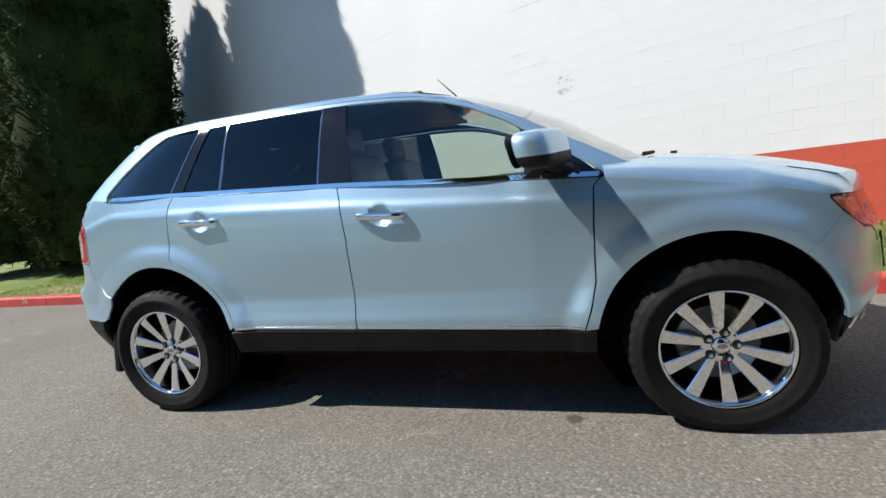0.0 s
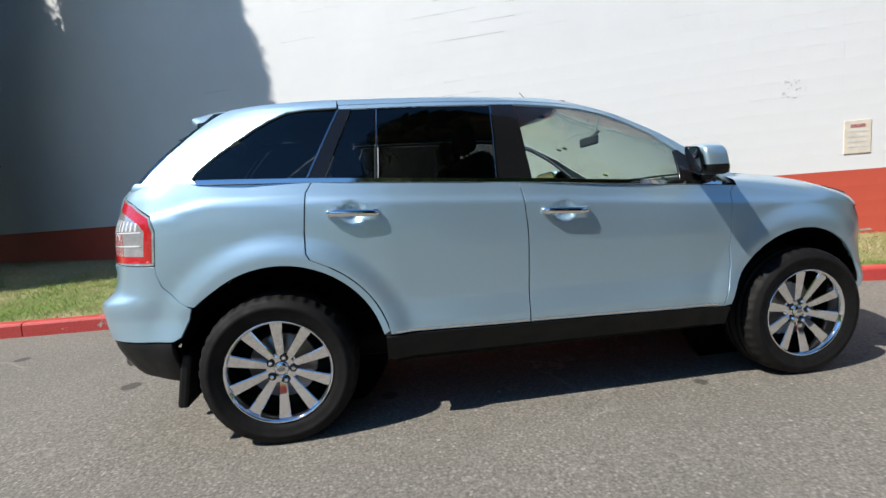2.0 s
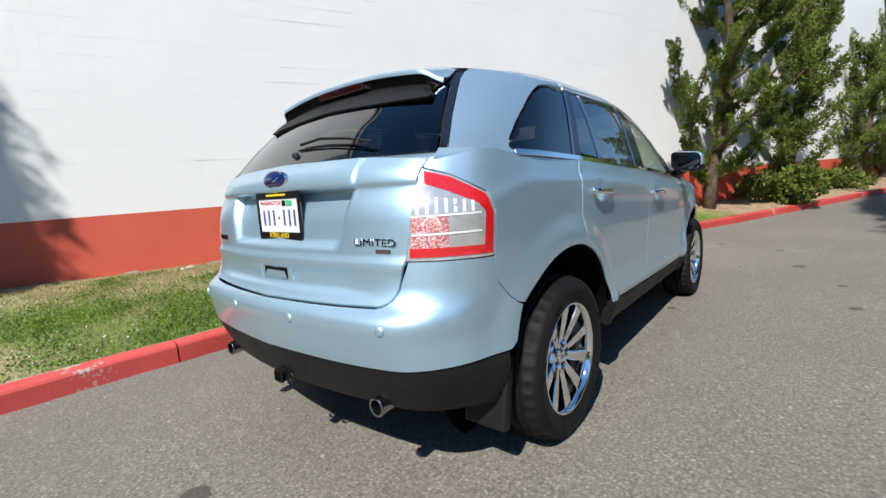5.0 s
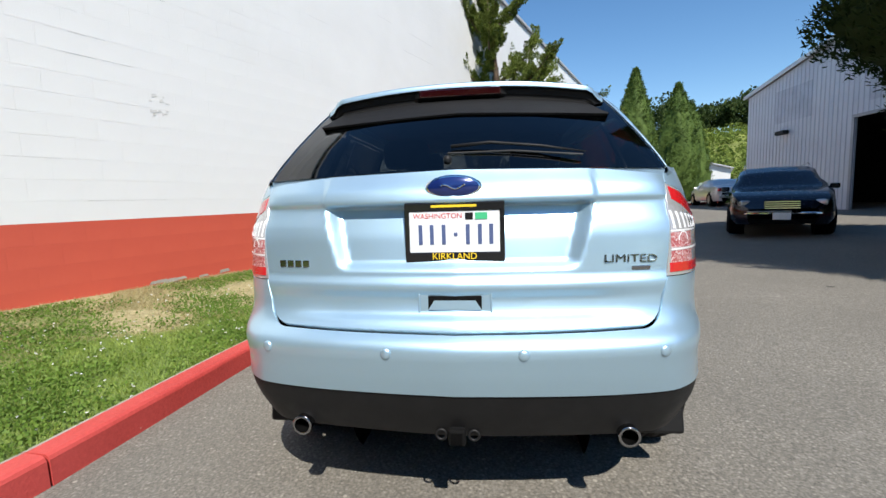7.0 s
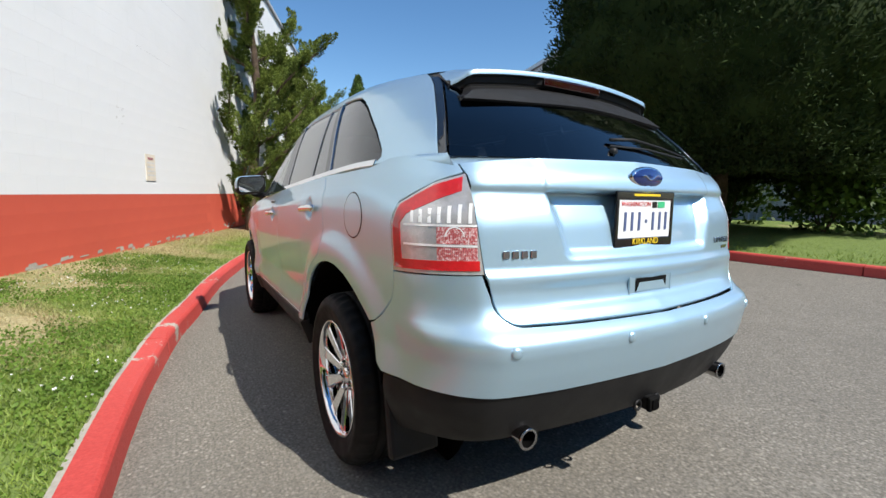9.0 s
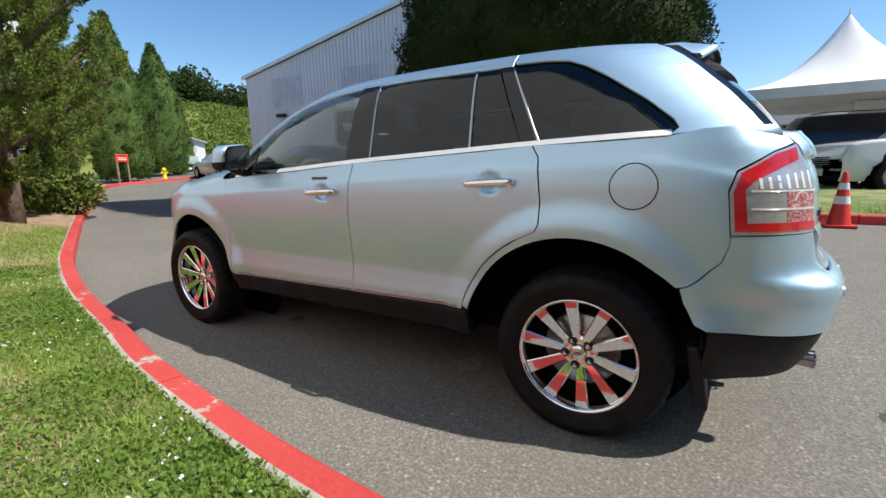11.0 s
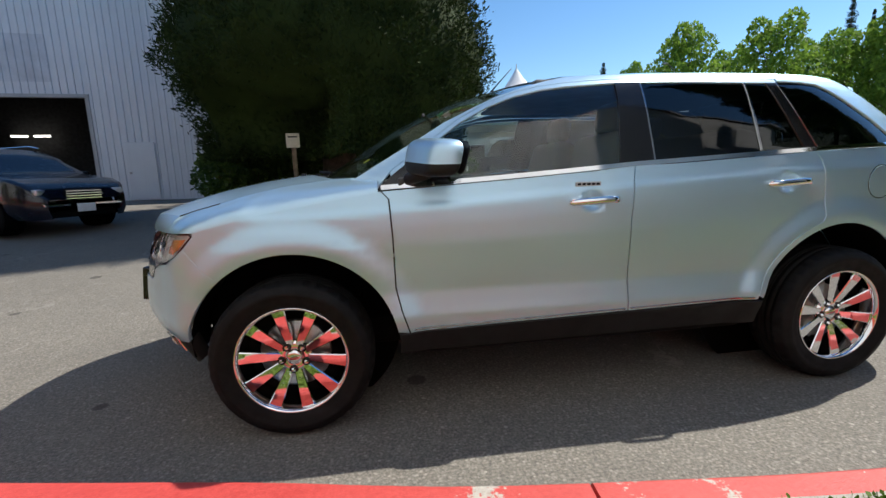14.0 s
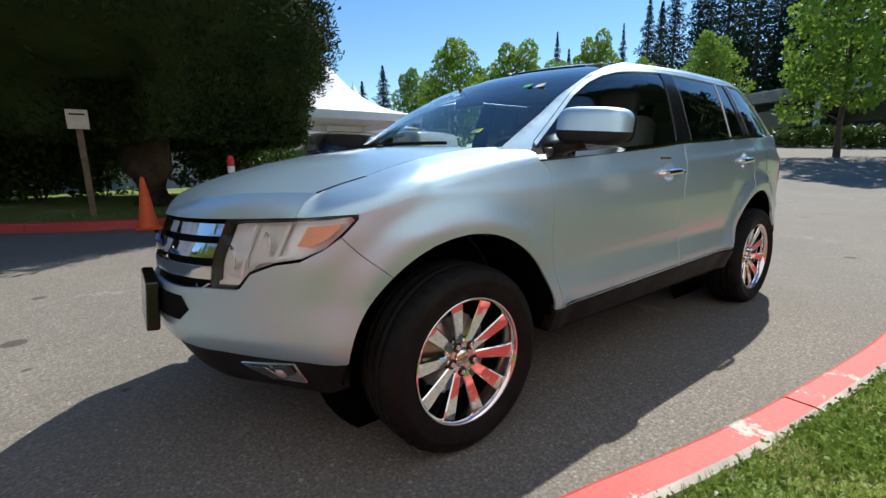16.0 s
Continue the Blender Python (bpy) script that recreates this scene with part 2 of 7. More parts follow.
M_RIDGE = leafy("ridge_tree_foliage", (0.018, 0.034, 0.012), (0.075, 0.11, 0.03), 0.8, 0.2)
M_THUJA = leafy("thuja_foliage", (0.045, 0.085, 0.018), (0.115, 0.17, 0.04), 0.6, 0.25)
M_BROAD = leafy("broad_leaves", (0.10, 0.19, 0.022), (0.28, 0.42, 0.065), 0.5, 0.45)
M_FARGREEN = leafy("far_woods_foliage", (0.03, 0.055, 0.02), (0.10, 0.14, 0.045), 0.8, 0.2)
M_SHRUB = leafy("shrub_leaves", (0.03, 0.06, 0.012), (0.10, 0.16, 0.03), 0.5, 0.25)
M_BARK = plain("rough_bark", (0.10, 0.068, 0.045), 0.9, var=0.4, scale=6, bumpy=0.8, bdist=0.02, grain=25)
M_CHROME = plain("chrome", (0.86, 0.86, 0.87), 0.045, 1.0, var=0.03, bumpy=0.0)
M_DARKCHROME = plain("dark_chrome", (0.35, 0.35, 0.36), 0.12, 1.0, var=0.05, bumpy=0.0)
M_TYRE = plain("tyre_rubber", (0.006, 0.0057, 0.0056), 0.7, spec=0.25, var=0.3, scale=14, bumpy=0.35, grain=160, bdist=0.002)
M_CLAD = plain("black_grained_plastic", (0.008, 0.008, 0.0085), 0.55, spec=0.3, var=0.2, bumpy=0.3, grain=400, bdist=0.0008)
M_BLACK = plain("gloss_black_trim", (0.010, 0.010, 0.011), 0.12, var=0.1, bumpy=0.0)
M_DARK = plain("dark_underbody", (0.006, 0.006, 0.006), 0.8, var=0.3, spec=0.1)
M_RED_LENS = plain("red_lamp_lens", (0.55, 0.015, 0.02), 0.08, var=0.12, scale=60, bumpy=0.25, coat=1.0, grain=260)
M_CLEAR_LENS = plain("clear_lamp_lens", (0.56, 0.56, 0.57), 0.16, 0.5, var=0.12, scale=45, bumpy=0.25, coat=1.0, grain=160)
M_AMBER_LENS = plain("amber_lamp_lens", (0.75, 0.22, 0.05), 0.12, 0.1, var=0.15, scale=60, bumpy=0.3, coat=1.0, grain=200)
M_TINT = glass_mat("dark_tinted_glass", (0.07, 0.074, 0.078), 0.0, 0.045)
M_LENS = glass_mat("clear_lamp_cover", (0.95, 0.96, 0.96), 0.0, 0.05)
M_REFLECTOR = plain("lamp_reflector", (0.84, 0.85, 0.86), 0.2, 0.12, var=0.08, scale=12, bumpy=0.12, grain=70, coat=1.0)
M_CLEAR = glass_mat("green_tinted_glass", (0.68, 0.76, 0.71), 0.0, 0.06)
M_SEAT = plain("grey_leather", (0.16, 0.155, 0.15), 0.5, var=0.12, bumpy=0.2)
M_DASH = plain("dark_dashboard_vinyl", (0.05, 0.05, 0.052), 0.6, var=0.15, bumpy=0.2)
M_TINT_EDGE = plain("dark_glass_edge", (0.012, 0.014, 0.017), 0.05, var=0.05, bumpy=0.0, coat=1.0)
M_GREYPAD = plain("grey_keypad_plastic", (0.45, 0.46, 0.47), 0.35, var=0.05, bumpy=0.0)
M_FIR = leafy("fir_foliage", (0.008, 0.018, 0.008), (0.035, 0.065, 0.025), 0.7, 0.2)


def _reflex(nt, b):
    """Moulded lamp plastic: small square prisms, red with bright facets."""
    v = coords(nt)
    vor = node(nt, "ShaderNodeTexVoronoi", {"Vector": v, "Scale": 230.0, "Randomness": 0.2})
    one = node(nt, "ShaderNodeSeparateColor", {0: vor.outputs["Color"]}).outputs[0]
    c = ramp(nt, one, [(0.3, (0.38, 0.08, 0.085)), (0.6, (0.52, 0.20, 0.20)), (0.85, (0.62, 0.46, 0.46))])
    nt.links.new(c, b.inputs["Base Color"])
    b.inputs["Roughness"].default_value = 0.15
    b.inputs["Coat Weight"].default_value = 1.0
    bump(nt, b, vor.outputs["Distance"], 0.6, 0.004)


M_REFLEX = material("red_reflex_prisms", _reflex)
M_PATCH = plain("bare_block_under_paint", (0.63, 0.625, 0.61), 0.8, var=0.1, bumpy=0.2)
M_CRACK_SHADE = plain("shaded_joint_crack", (0.42, 0.42, 0.42), 0.9, var=0.2, bumpy=0.1)
M_WHITE = plain("white_enamel", (0.72, 0.72, 0.70), 0.4, var=0.06, bumpy=0.05)
M_TENT = plain("white_tent_fabric", (0.80, 0.80, 0.79), 0.6, var=0.05, scale=2, bumpy=0.1)
M_ORANGE = plain("orange_cone_plastic", (0.80, 0.11, 0.015), 0.5, var=0.12, bumpy=0.15)
M_REDPLASTIC = plain("red_bollard_plastic", (0.62, 0.03, 0.02), 0.45, var=0.12, bumpy=0.1)
M_REFLECT = plain("white_reflective_band", (0.72, 0.72, 0.72), 0.4, var=0.08, bumpy=0.1)
M_WOOD = plain("grey_weathered_wood", (0.20, 0.15, 0.10), 0.8, var=0.3, scale=5, bumpy=0.4, grain=40)
M_OLDSIDING = plain("dull_grey_siding", (0.60, 0.615, 0.66), 0.55, var=0.12, scale=2, bumpy=0.05)
M_ROOF = plain("grey_metal_roof", (0.42, 0.42, 0.43), 0.5, var=0.1, scale=1)
M_CONCRETE = plain("pale_concrete", (0.40, 0.37, 0.32), 0.85, var=0.2, scale=3, bumpy=0.4, grain=50)
M_BARKDUST = plain("tan_bark_mulch", (0.33, 0.23, 0.14), 0.9, var=0.35, scale=6, bumpy=0.8, grain=45, bdist=0.02)
M_NAVY = plain("dark_navy_car_paint", (0.004, 0.005, 0.014), 0.25, 0.0, var=0.1, bumpy=0.0, coat=0.5, spec=0.4)
M_SILVER = plain("silver_car_paint", (0.58, 0.58, 0.58), 0.3, 0.2, var=0.06, bumpy=0.0, coat=1.0)
M_WHITECAR = plain("white_car_paint", (0.75, 0.75, 0.75), 0.3, 0.0, var=0.04, bumpy=0.0, coat=1.0)
M_BLUE = plain("blue_badge_enamel", (0.01, 0.025, 0.14), 0.15, 0.2, var=0.1, bumpy=0.0, coat=1.0)
M_PLATE = plain("number_plate_white", (0.74, 0.76, 0.78), 0.4, var=0.05, bumpy=0.05)
M_PLATEBLUE = plain("plate_blue_ink", (0.07, 0.10, 0.22), 0.5, var=0.1, bumpy=0.0)
M_YELLOW = plain("yellow_ink", (0.80, 0.55, 0.02), 0.5, var=0.08, bumpy=0.0)
M_PAPER = plain("yellowed_paper", (0.70, 0.66, 0.55), 0.7, var=0.1, bumpy=0.1)
M_NOTICE = plain("faded_notice_board", (0.70, 0.63, 0.52), 0.6, var=0.1, bumpy=0.1)
M_PALEGREEN = plain("pale_green_car_paint", (0.42, 0.52, 0.45), 0.3, 0.3, var=0.05, bumpy=0.0, coat=1.0)
# dark colour that stands in for shade on walls, floors and doorways
M_PAINTED_SHADE = plain("painted_shade_dark", (0.03, 0.03, 0.032), 0.8, var=0.3)
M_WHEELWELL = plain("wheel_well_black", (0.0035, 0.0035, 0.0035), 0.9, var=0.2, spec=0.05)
M_STEEL = plain("brake_disc_steel", (0.40, 0.38, 0.36), 0.35, 1.0, var=0.15, bumpy=0.1)
M_GREENSTICK = plain("green_sticker", (0.05, 0.45, 0.2), 0.5, var=0.05, bumpy=0.0)
M_YELLOWSTICK = plain("yellow_sticker", (0.55, 0.65, 0.1), 0.5, var=0.05, bumpy=0.0)


# ---- mesh helpers ----
def mesh_from(name, verts, faces, mat, smooth=True):
    me = bpy.data.meshes.new(name)
    if isinstance(faces, np.ndarray):
        k = faces.shape[1]
        me.vertices.add(len(verts))
        me.vertices.foreach_set("co", np.asarray(verts, np.float32).ravel())
        me.loops.add(faces.size)
        me.loops.foreach_set("vertex_index", faces.astype(np.int32).ravel())
        me.polygons.add(len(faces))
        me.polygons.foreach_set("loop_start", np.arange(0, faces.size, k, dtype=np.int32))
        me.update(calc_edges=True)
    else:
        me.from_pydata([tuple(v) for v in verts], [], [tuple(f) for f in faces])
    me.materials.append(mat)
    if smooth:
        me.polygons.foreach_set("use_smooth", [True] * len(me.polygons))
    me.update()
    return me


def part(name, bm, mat, parent=None, label="", smooth=False):
    """One mesh object from a bmesh or (verts, faces), under parent."""
    if isinstance(bm, bmesh.types.BMesh):
        me = bpy.data.meshes.new(name)
        bm.normal_update()
        bm.to_mesh(me)
        bm.free()
        me.materials.append(mat)
        if smooth:
            me.polygons.foreach_set("use_smooth", [True] * len(me.polygons))
    else:
        me = mesh_from(name, bm[0], bm[1], mat, smooth)
    ob = new(name, me)
    if parent:
        ob.parent = parent
    if label:
        tagged(ob, label)
    return ob


def thing(name, label, category, group="", kind="", at=(0, 0, 0), rz=0.0):
    ob = new(name)
    ob.empty_display_size = 0.2
    ob.matrix_basis = pose(*at, 0, 0, rz)
    return tagged(ob, label, category, group, kind)


def add_box(bm, size, m=None, bevel=0.0, seg=2):
    r = bmesh.ops.create_cube(bm, size=1.0, matrix=(m or Matrix()) @ Matrix.Diagonal((*size, 1)))
    if bevel:
        es = list({e for v in r["verts"] for e in v.link_edges})
        bmesh.ops.bevel(bm, geom=es, offset=bevel, segments=seg, affect="EDGES", profile=0.5)
    return bm


def box(size, at=(0, 0, 0), bevel=0.0, rot=(0, 0, 0), seg=2):
    return add_box(bmesh.new(), size, pose(*at, *rot), bevel, seg)


def add_lathe(bm, prof, seg=32, m=None, closed=False):
    """Revolve (r, z) points round local z."""
    m = m or Matrix()
    rings = []
    for r, z in prof:
        if r < 1e-5:
            rings.append([bm.verts.new(m @ Vector((0, 0, z)))])
        else:
            rings.append([bm.verts.new(m @ Vector((r * math.cos(2 * math.pi * i / seg), r * math.sin(2 * math.pi * i / seg), z))) for i in range(seg)])
    pairs = list(zip(rings, rings[1:])) + ([(rings[-1], rings[0])] if closed else [])
    for a, b in pairs:
        for i in range(seg):
            j = (i + 1) % seg
            q = [a[i % len(a)], a[j % len(a)], b[j % len(b)], b[i % len(b)]]
            q = [v for k, v in enumerate(q) if v not in q[:k]]
            if len(q) > 2:
                try:
                    bm.faces.new(q)
                except ValueError:
                    pass
    return bm


def lathe(prof, seg=32, m=None, closed=False):
    return add_lathe(bmesh.new(), prof, seg, m, closed)


def tube(pts, r, seg=10, cap=True, bm=None):
    """A round bar along points; r may be a list."""
    bm = bm or bmesh.new()
    pts = [Vector(p) for p in pts]
    rs = r if isinstance(r, (list, tuple)) else [r] * len(pts)
    rings = []
    up = Vector((0, 0, 1))
    for i, p in enumerate(pts):
        d = (pts[min(i + 1, len(pts) - 1)] - pts[max(i - 1, 0)]).normalized()
        a = d.cross(up)
        if a.length < 0.05:
            a = d.cross(Vector((1, 0, 0)))
        a.normalize()
        b = d.cross(a).normalized()
        rings.append([bm.verts.new(p + rs[i] * (math.cos(2 * math.pi * k / seg) * a + math.sin(2 * math.pi * k / seg) * b)) for k in range(seg)])
    for q, w in zip(rings, rings[1:]):
        for k in range(seg):
            bm.faces.new([q[k], q[(k + 1) % seg], w[(k + 1) % seg], w[k]])
    if cap:
        bm.faces.new(rings[0][::-1])
        bm.faces.new(rings[-1])
    return bm


def interp(x, xs, ys):
    if x <= xs[0]:
        return ys[0]
    for i in range(1, len(xs)):
        if x < xs[i]:
            return ys[i - 1] + (ys[i] - ys[i - 1]) * (x - xs[i - 1]) / (xs[i] - xs[i - 1])
    return ys[-1]


def smoothstep(a, b, x):
    t = min(1.0, max(0.0, (x - a) / (b - a)))
    return t * t * (3 - 2 * t)


def soft(x, k=0.6):
    """A smooth max(0, x)."""
    return k * math.log1p(math.exp(min(40, x / k)))


def ground_z(x, y):
    near = 1.0 / (1.0 + math.exp(min(50, (max(abs(x), abs(y)) - 80) / 12)))
    return (0.05 * soft(-y - 1.4, 0.5) * (1 if y > -14 else 14 / -y) + 0.013 * soft(x - 8, 1.0) + 0.08 * soft(-x - 16, 1.0)) * near + 0.5 * (1 - near)


def spline(pts, step):
    """Points at even steps along a Catmull-Rom curve."""
    P = [np.array(p, float) for p in pts]
    P = [2 * P[0] - P[1]] + P + [2 * P[-1] - P[-2]]
    out = []
    for i in range(1, len(P) - 2):
        for t in np.linspace(0, 1, 24, endpoint=False):
            a, b, c, d = P[i - 1], P[i], P[i + 1], P[i + 2]
            out.append(0.5 * (2 * b + (c - a) * t + (2 * a - 5 * b + 4 * c - d) * t * t + (3 * b - a - 3 * c + d) * t ** 3))
    out.append(P[-2])
    out = np.array(out)
    s = np.concatenate([[0], np.cumsum(np.linalg.norm(np.diff(out, axis=0), axis=1))])
    n = max(2, int(s[-1] / step))
    q = np.linspace(0, s[-1], n + 1)
    return np.stack([np.interp(q, s, out[:, k]) for k in range(out.shape[1])], 1)


# ---- ground ----
def axis_steps(lo, hi, fine_lo, fine_hi, fine):
    v = list(np.arange(fine_lo, fine_hi + 1e-6, fine))
    s = fine
    while v[-1] < hi:
        s *= 1.35
        v.append(min(hi, v[-1] + s))
    s = fine
    while v[0] > lo:
        s *= 1.35
        v.insert(0, max(lo, v[0] - s))
    return v


gx, gy = axis_steps(-700, 700, -9, 26, 0.5), axis_steps(-700, 700, -14, 5, 0.5)
gv = [(x, y, ground_z(x, y) + 0.004 * noise.noise((x * 0.7, y * 0.7, 0))) for x in gx for y in gy]
ny = len(gy)
gf = [(i * ny + j, (i + 1) * ny + j, (i + 1) * ny + j + 1, i * ny + j + 1) for i in range(len(gx) - 1) for j in range(ny - 1)]
ground = part("ground", (gv, gf), M_ASPHALT, smooth=True)
tagged(ground, "worn grey asphalt car park with pale aggregate showing", "ground", kind="structure")

WALL_A, WALL_B = 4.04, -0.404


def wall_y(x):
    return WALL_A + WALL_B * x


KERB_LINE = [(-34, 2.6), (-12, 2.1), (-3.3, 1.83), (-2, 1.76), (-0.7, 1.70), (0, 1.63), (0.8, 1.52), (1.5, 1.37), (2.7, 1.145), (3.95, 0.825), (5.0, 0.505), (6.42, 0.0), (8.45, -0.745), (11.2, -1.80), (15.4, -3.6), (18.4, -4.85), (22, -6.45), (23.4, -7.7), (23.9, -9.6), (25, -14), (28, -26)]
KERB2_LINE = [(-16, -6.4), (-8, -6.0), (-3, -5.85), (0.5, -5.9), (2.4, -6.2), (3.8, -6.8), (4.9, -7.7), (5.4, -9.0), (5.5, -12.0)]


def kerb_run(line, name, label, side, length=2.45):
    """Kerb stones end to end; side +1 has the bed to the left of the line."""
    holder = thing(name, label, "kerb", kind="structure")
    pts = spline(line, 0.245)
    n = int(round(length / 0.245))
    sec = [(0.0, -0.05), (0.006, 0.115), (0.014, 0.13), (0.03, 0.14), (0.128, 0.143), (0.156, 0.137), (0.162, -0.05)]
    k = 0
    rnd = random.Random(4)
    while k < len(pts) - 2:
        seg = pts[k:k + n + 1]
        if len(seg) < 3:
            break
        vs, fs = [], []
        rows = len(seg)
        for i, p in enumerate(seg):
            d = seg[min(i + 1, rows - 1)] - seg[max(i - 1, 0)]
            d = d / np.linalg.norm(d)
            nrm = np.array([-d[1], d[0]]) * side
            q = np.array(p)
            if i == 0:
                q = q + d * 0.006
            if i == rows - 1:
                q = q - d * 0.006
            z0 = ground_z(q[0], q[1])
            for o, h in sec:
                w = 0.004 * noise.noise((q[0] * 3 + o * 20, q[1] * 3, h * 20))
                vs.append((q[0] + nrm[0] * (o + w), q[1] + nrm[1] * (o + w), z0 + h + w))
        m = len(sec)
        for i in range(rows - 1):
            for j in range(m - 1):
                a, b, c, d2 = i * m + j, (i + 1) * m + j, (i + 1) * m + j + 1, i * m + j + 1
                fs.append((a, b, c, d2) if side > 0 else (a, d2, c, b))
        fs.append(tuple(range(m)) if side > 0 else tuple(range(m))[::-1])
        fs.append(tuple((rows - 1) * m + j for j in range(m))[::-1] if side > 0 else tuple((rows - 1) * m + j for j in range(m)))
        ob = part("kerb_stone", (vs, fs), M_KERB, holder)
        ob.data.materials.append(M_CONCRETE)
        for q in range((rows - 1) * (m - 1)):
            if q % (m - 1) >= 4:
                ob.data.polygons[q].material_index = 1
        k += n
    return holder


kerb_run(KERB_LINE, "kerb", "red-painted concrete kerb with chipped bare patches", 1)
kerb_run(KERB2_LINE, "kerb", "red-painted concrete kerb round the tree island", -1)


def bed_surface(x0, x1, name, label, mat, base=0.0):
    pts = [p for p in spline(KERB_LINE, 0.25) if x0 <= p[0] <= x1]
    rows, cols = len(pts), 14
    vs, fs = [], []
    for p in pts:
        for j in range(cols):
            f = j / (cols - 1)
            y = (p[1] + 0.14) * (1 - f) + (wall_y(p[0]) + 0.02) * f
            z = ground_z(p[0], p[1]) + 0.125 + 0.21 * f ** 0.8 + 0.02 * noise.noise((p[0] * 1.3, y * 1.3, 3))
            vs.append((p[0], y, z))
    for i in range(rows - 1):
        for j in range(cols - 1):
            fs.append((i * cols + j, (i + 1) * cols + j, (i + 1) * cols + j + 1, i * cols + j + 1))
    return tagged(part(name, (vs, fs), mat, smooth=True), label, "lawn" if mat == M_TURF else "mulch bed", kind="structure")


bed_surface(-32, 8.6, "lawn", "patchy green lawn with dry straw-coloured bare areas", M_TURF)
bed_surface(8.4, 23.0, "mulch_bed", "tan bark mulch bed below the junipers", M_BARKDUST)


def island_surface():
    pts = spline(KERB2_LINE, 0.3)
    vs, fs, cols = [], [], 16
    for p in pts:
        for j in range(cols):
            f = j / (cols - 1)
            y = (p[1] - 0.14) * (1 - f) + (-12.2) * f
            x = p[0] + (min(p[0], 3.0) - p[0]) * f * 0.3 - (0.14 if p[0] > 5.2 else 0)
            vs.append((x, y, ground_z(x, y) + 0.12 + 0.05 * math.sin(math.pi * min(1, f * 1.3)) + 0.015 * noise.noise((x, y, 5))))
    for i in range(len(pts) - 1):
        for j in range(cols - 1):
            a = i * cols + j
            fs.append((a, a + 1, a + cols + 1, a + cols))
    return tagged(part("island_lawn", (vs, fs), M_TURF, smooth=True), "shaded grass island under the big cypress", "lawn", kind="structure")


island_surface()

# ---- white block building ----
WX0, WX1, WTOP = -15.0, 25.6, 7.35
wdir = Vector((1, WALL_B, 0.0145)).normalized()
wup = Vector((-0.0145, 0, 1)).normalized()
wn = wup.cross(wdir).normalized()
wup = wdir.cross(wn).normalized()
WM = Matrix((wdir, wn, wup)).transposed().to_4x4()
WM.translation = Vector((0, wall_y(0), 1.092))
WL = math.sqrt(1 + WALL_B ** 2)
S0, S1 = WX0 * WL, WX1 * WL
wall = part("wall_north", box((S1 - S0, 0.19, WTOP + 0.9), ((S0 + S1) / 2, 0.1, (WTOP - 0.9) / 2 - 1.09)), M_WALL)
wall.matrix_basis = WM
tagged(wall, "white-painted concrete block wall with a red band along its foot", "wall", kind="structure")
BL, BH = 0.406, 0.203


def block_mesh(name, mat, w=BL, h=BH, d=0.0001, joint=0.0008, bev=0.0024):
    x, z = (w - joint) / 2, (h - joint) / 2
    v = [(-x, 0.0006, -z), (x, 0.0006, -z), (x, 0.0006, z), (-x, 0.0006, z), (-x + bev, -d, -z + bev), (x - bev, -d, -z + bev), (x - bev, -d, z - bev), (-x + bev, -d, z - bev)]
    f = [(4, 5, 6, 7), (0, 1, 5, 4), (1, 2, 6, 5), (2, 3, 7, 6), (3, 0, 4, 7)]
    return v, f


_bw = mesh_from("block", *block_mesh("block", M_WALL), M_WALL, False)
_br = mesh_from("block", *block_mesh("block", M_BAND), M_BAND, False)
near_blocks, far_w, far_r = [], [], []
for r in range(-5, 31):
    zc = (r + 0.5) * BH
    s = S0 + (BL / 2 if r % 2 else 0) + BL / 2
    while s < S1 - BL / 2:
        x = s / WL
        j = 0.0005 * noise.noise((s * 3, r * 1.7, 0))
        if -0.6 < x < 7.4 and -4 <= r < 11 and len(near_blocks) < 300:
            near_blocks.append((s, zc, j, r < 0))
        else:
            (far_r if r < 0 else far_w).append((s, zc, j))
        s += BL


def joined_blocks(lst, mat, label):
    v0, f0 = block_mesh("b", mat)
    vs, fs = [], []
    for s, z, j in lst:
        b = len(vs)
        vs += [(s + p[0], p[1] + j, z + p[2]) for p in v0]
        fs += [tuple(b + i for i in q) for q in f0]
    ob = part("block_courses", (vs, fs), mat, wall)
    return tagged(ob, label, kind="stuff")


joined_blocks(far_w, M_WALL, "white-painted block courses")
joined_blocks(far_r, M_BAND, "red-painted block courses")
part("foot_course", box((S1 - S0, 0.012, 0.9), ((S0 + S1) / 2, 0.0072, -0.45)), M_BAND, wall, "red-painted foot of the wall")
# the lower wing at the far end and the rest of the building
part("rear_wing", box((5.4, 0.3, 5.4), (S1 + 2.7, 0.06, 1.2)), M_WALL, wall, "lower white end wall of the building")
part("roof_edge", box((S1 - S0 + 0.2, 0.34, 0.10), ((S0 + S1) / 2, 0.09, WTOP - 1.06), 0.01), M_ROOF, wall, "grey metal roof edge")
hall = part("building_hall", box((S1 - S0, 18, WTOP - 0.4), ((S0 + S1) / 2, 9.3, WTOP / 2 - 1.2)), M_WALL)
hall.matrix_basis = WM
tagged(hall, "white hall behind the painted block wall", "building", kind="structure")

# ---- grey metal barn ----
BARN0 = Vector((18.85, -12.02, 0.0))
bdir = Vector((-1, -0.06, 0)).normalized()
barn = thing("barn", "grey corrugated metal barn with a wide open vehicle doorway", "barn", at=BARN0, rz=math.degrees(math.atan2(bdir.y, bdir.x)))
BW, EAVE, APEX = 19.5, 5.72, 7.6
DX0, DX1, DTOP = 5.80, 9.13, 3.75


def barn_top(s):
    return EAVE + (APEX - EAVE) * (1 - abs(s - BW / 2) / (BW / 2))


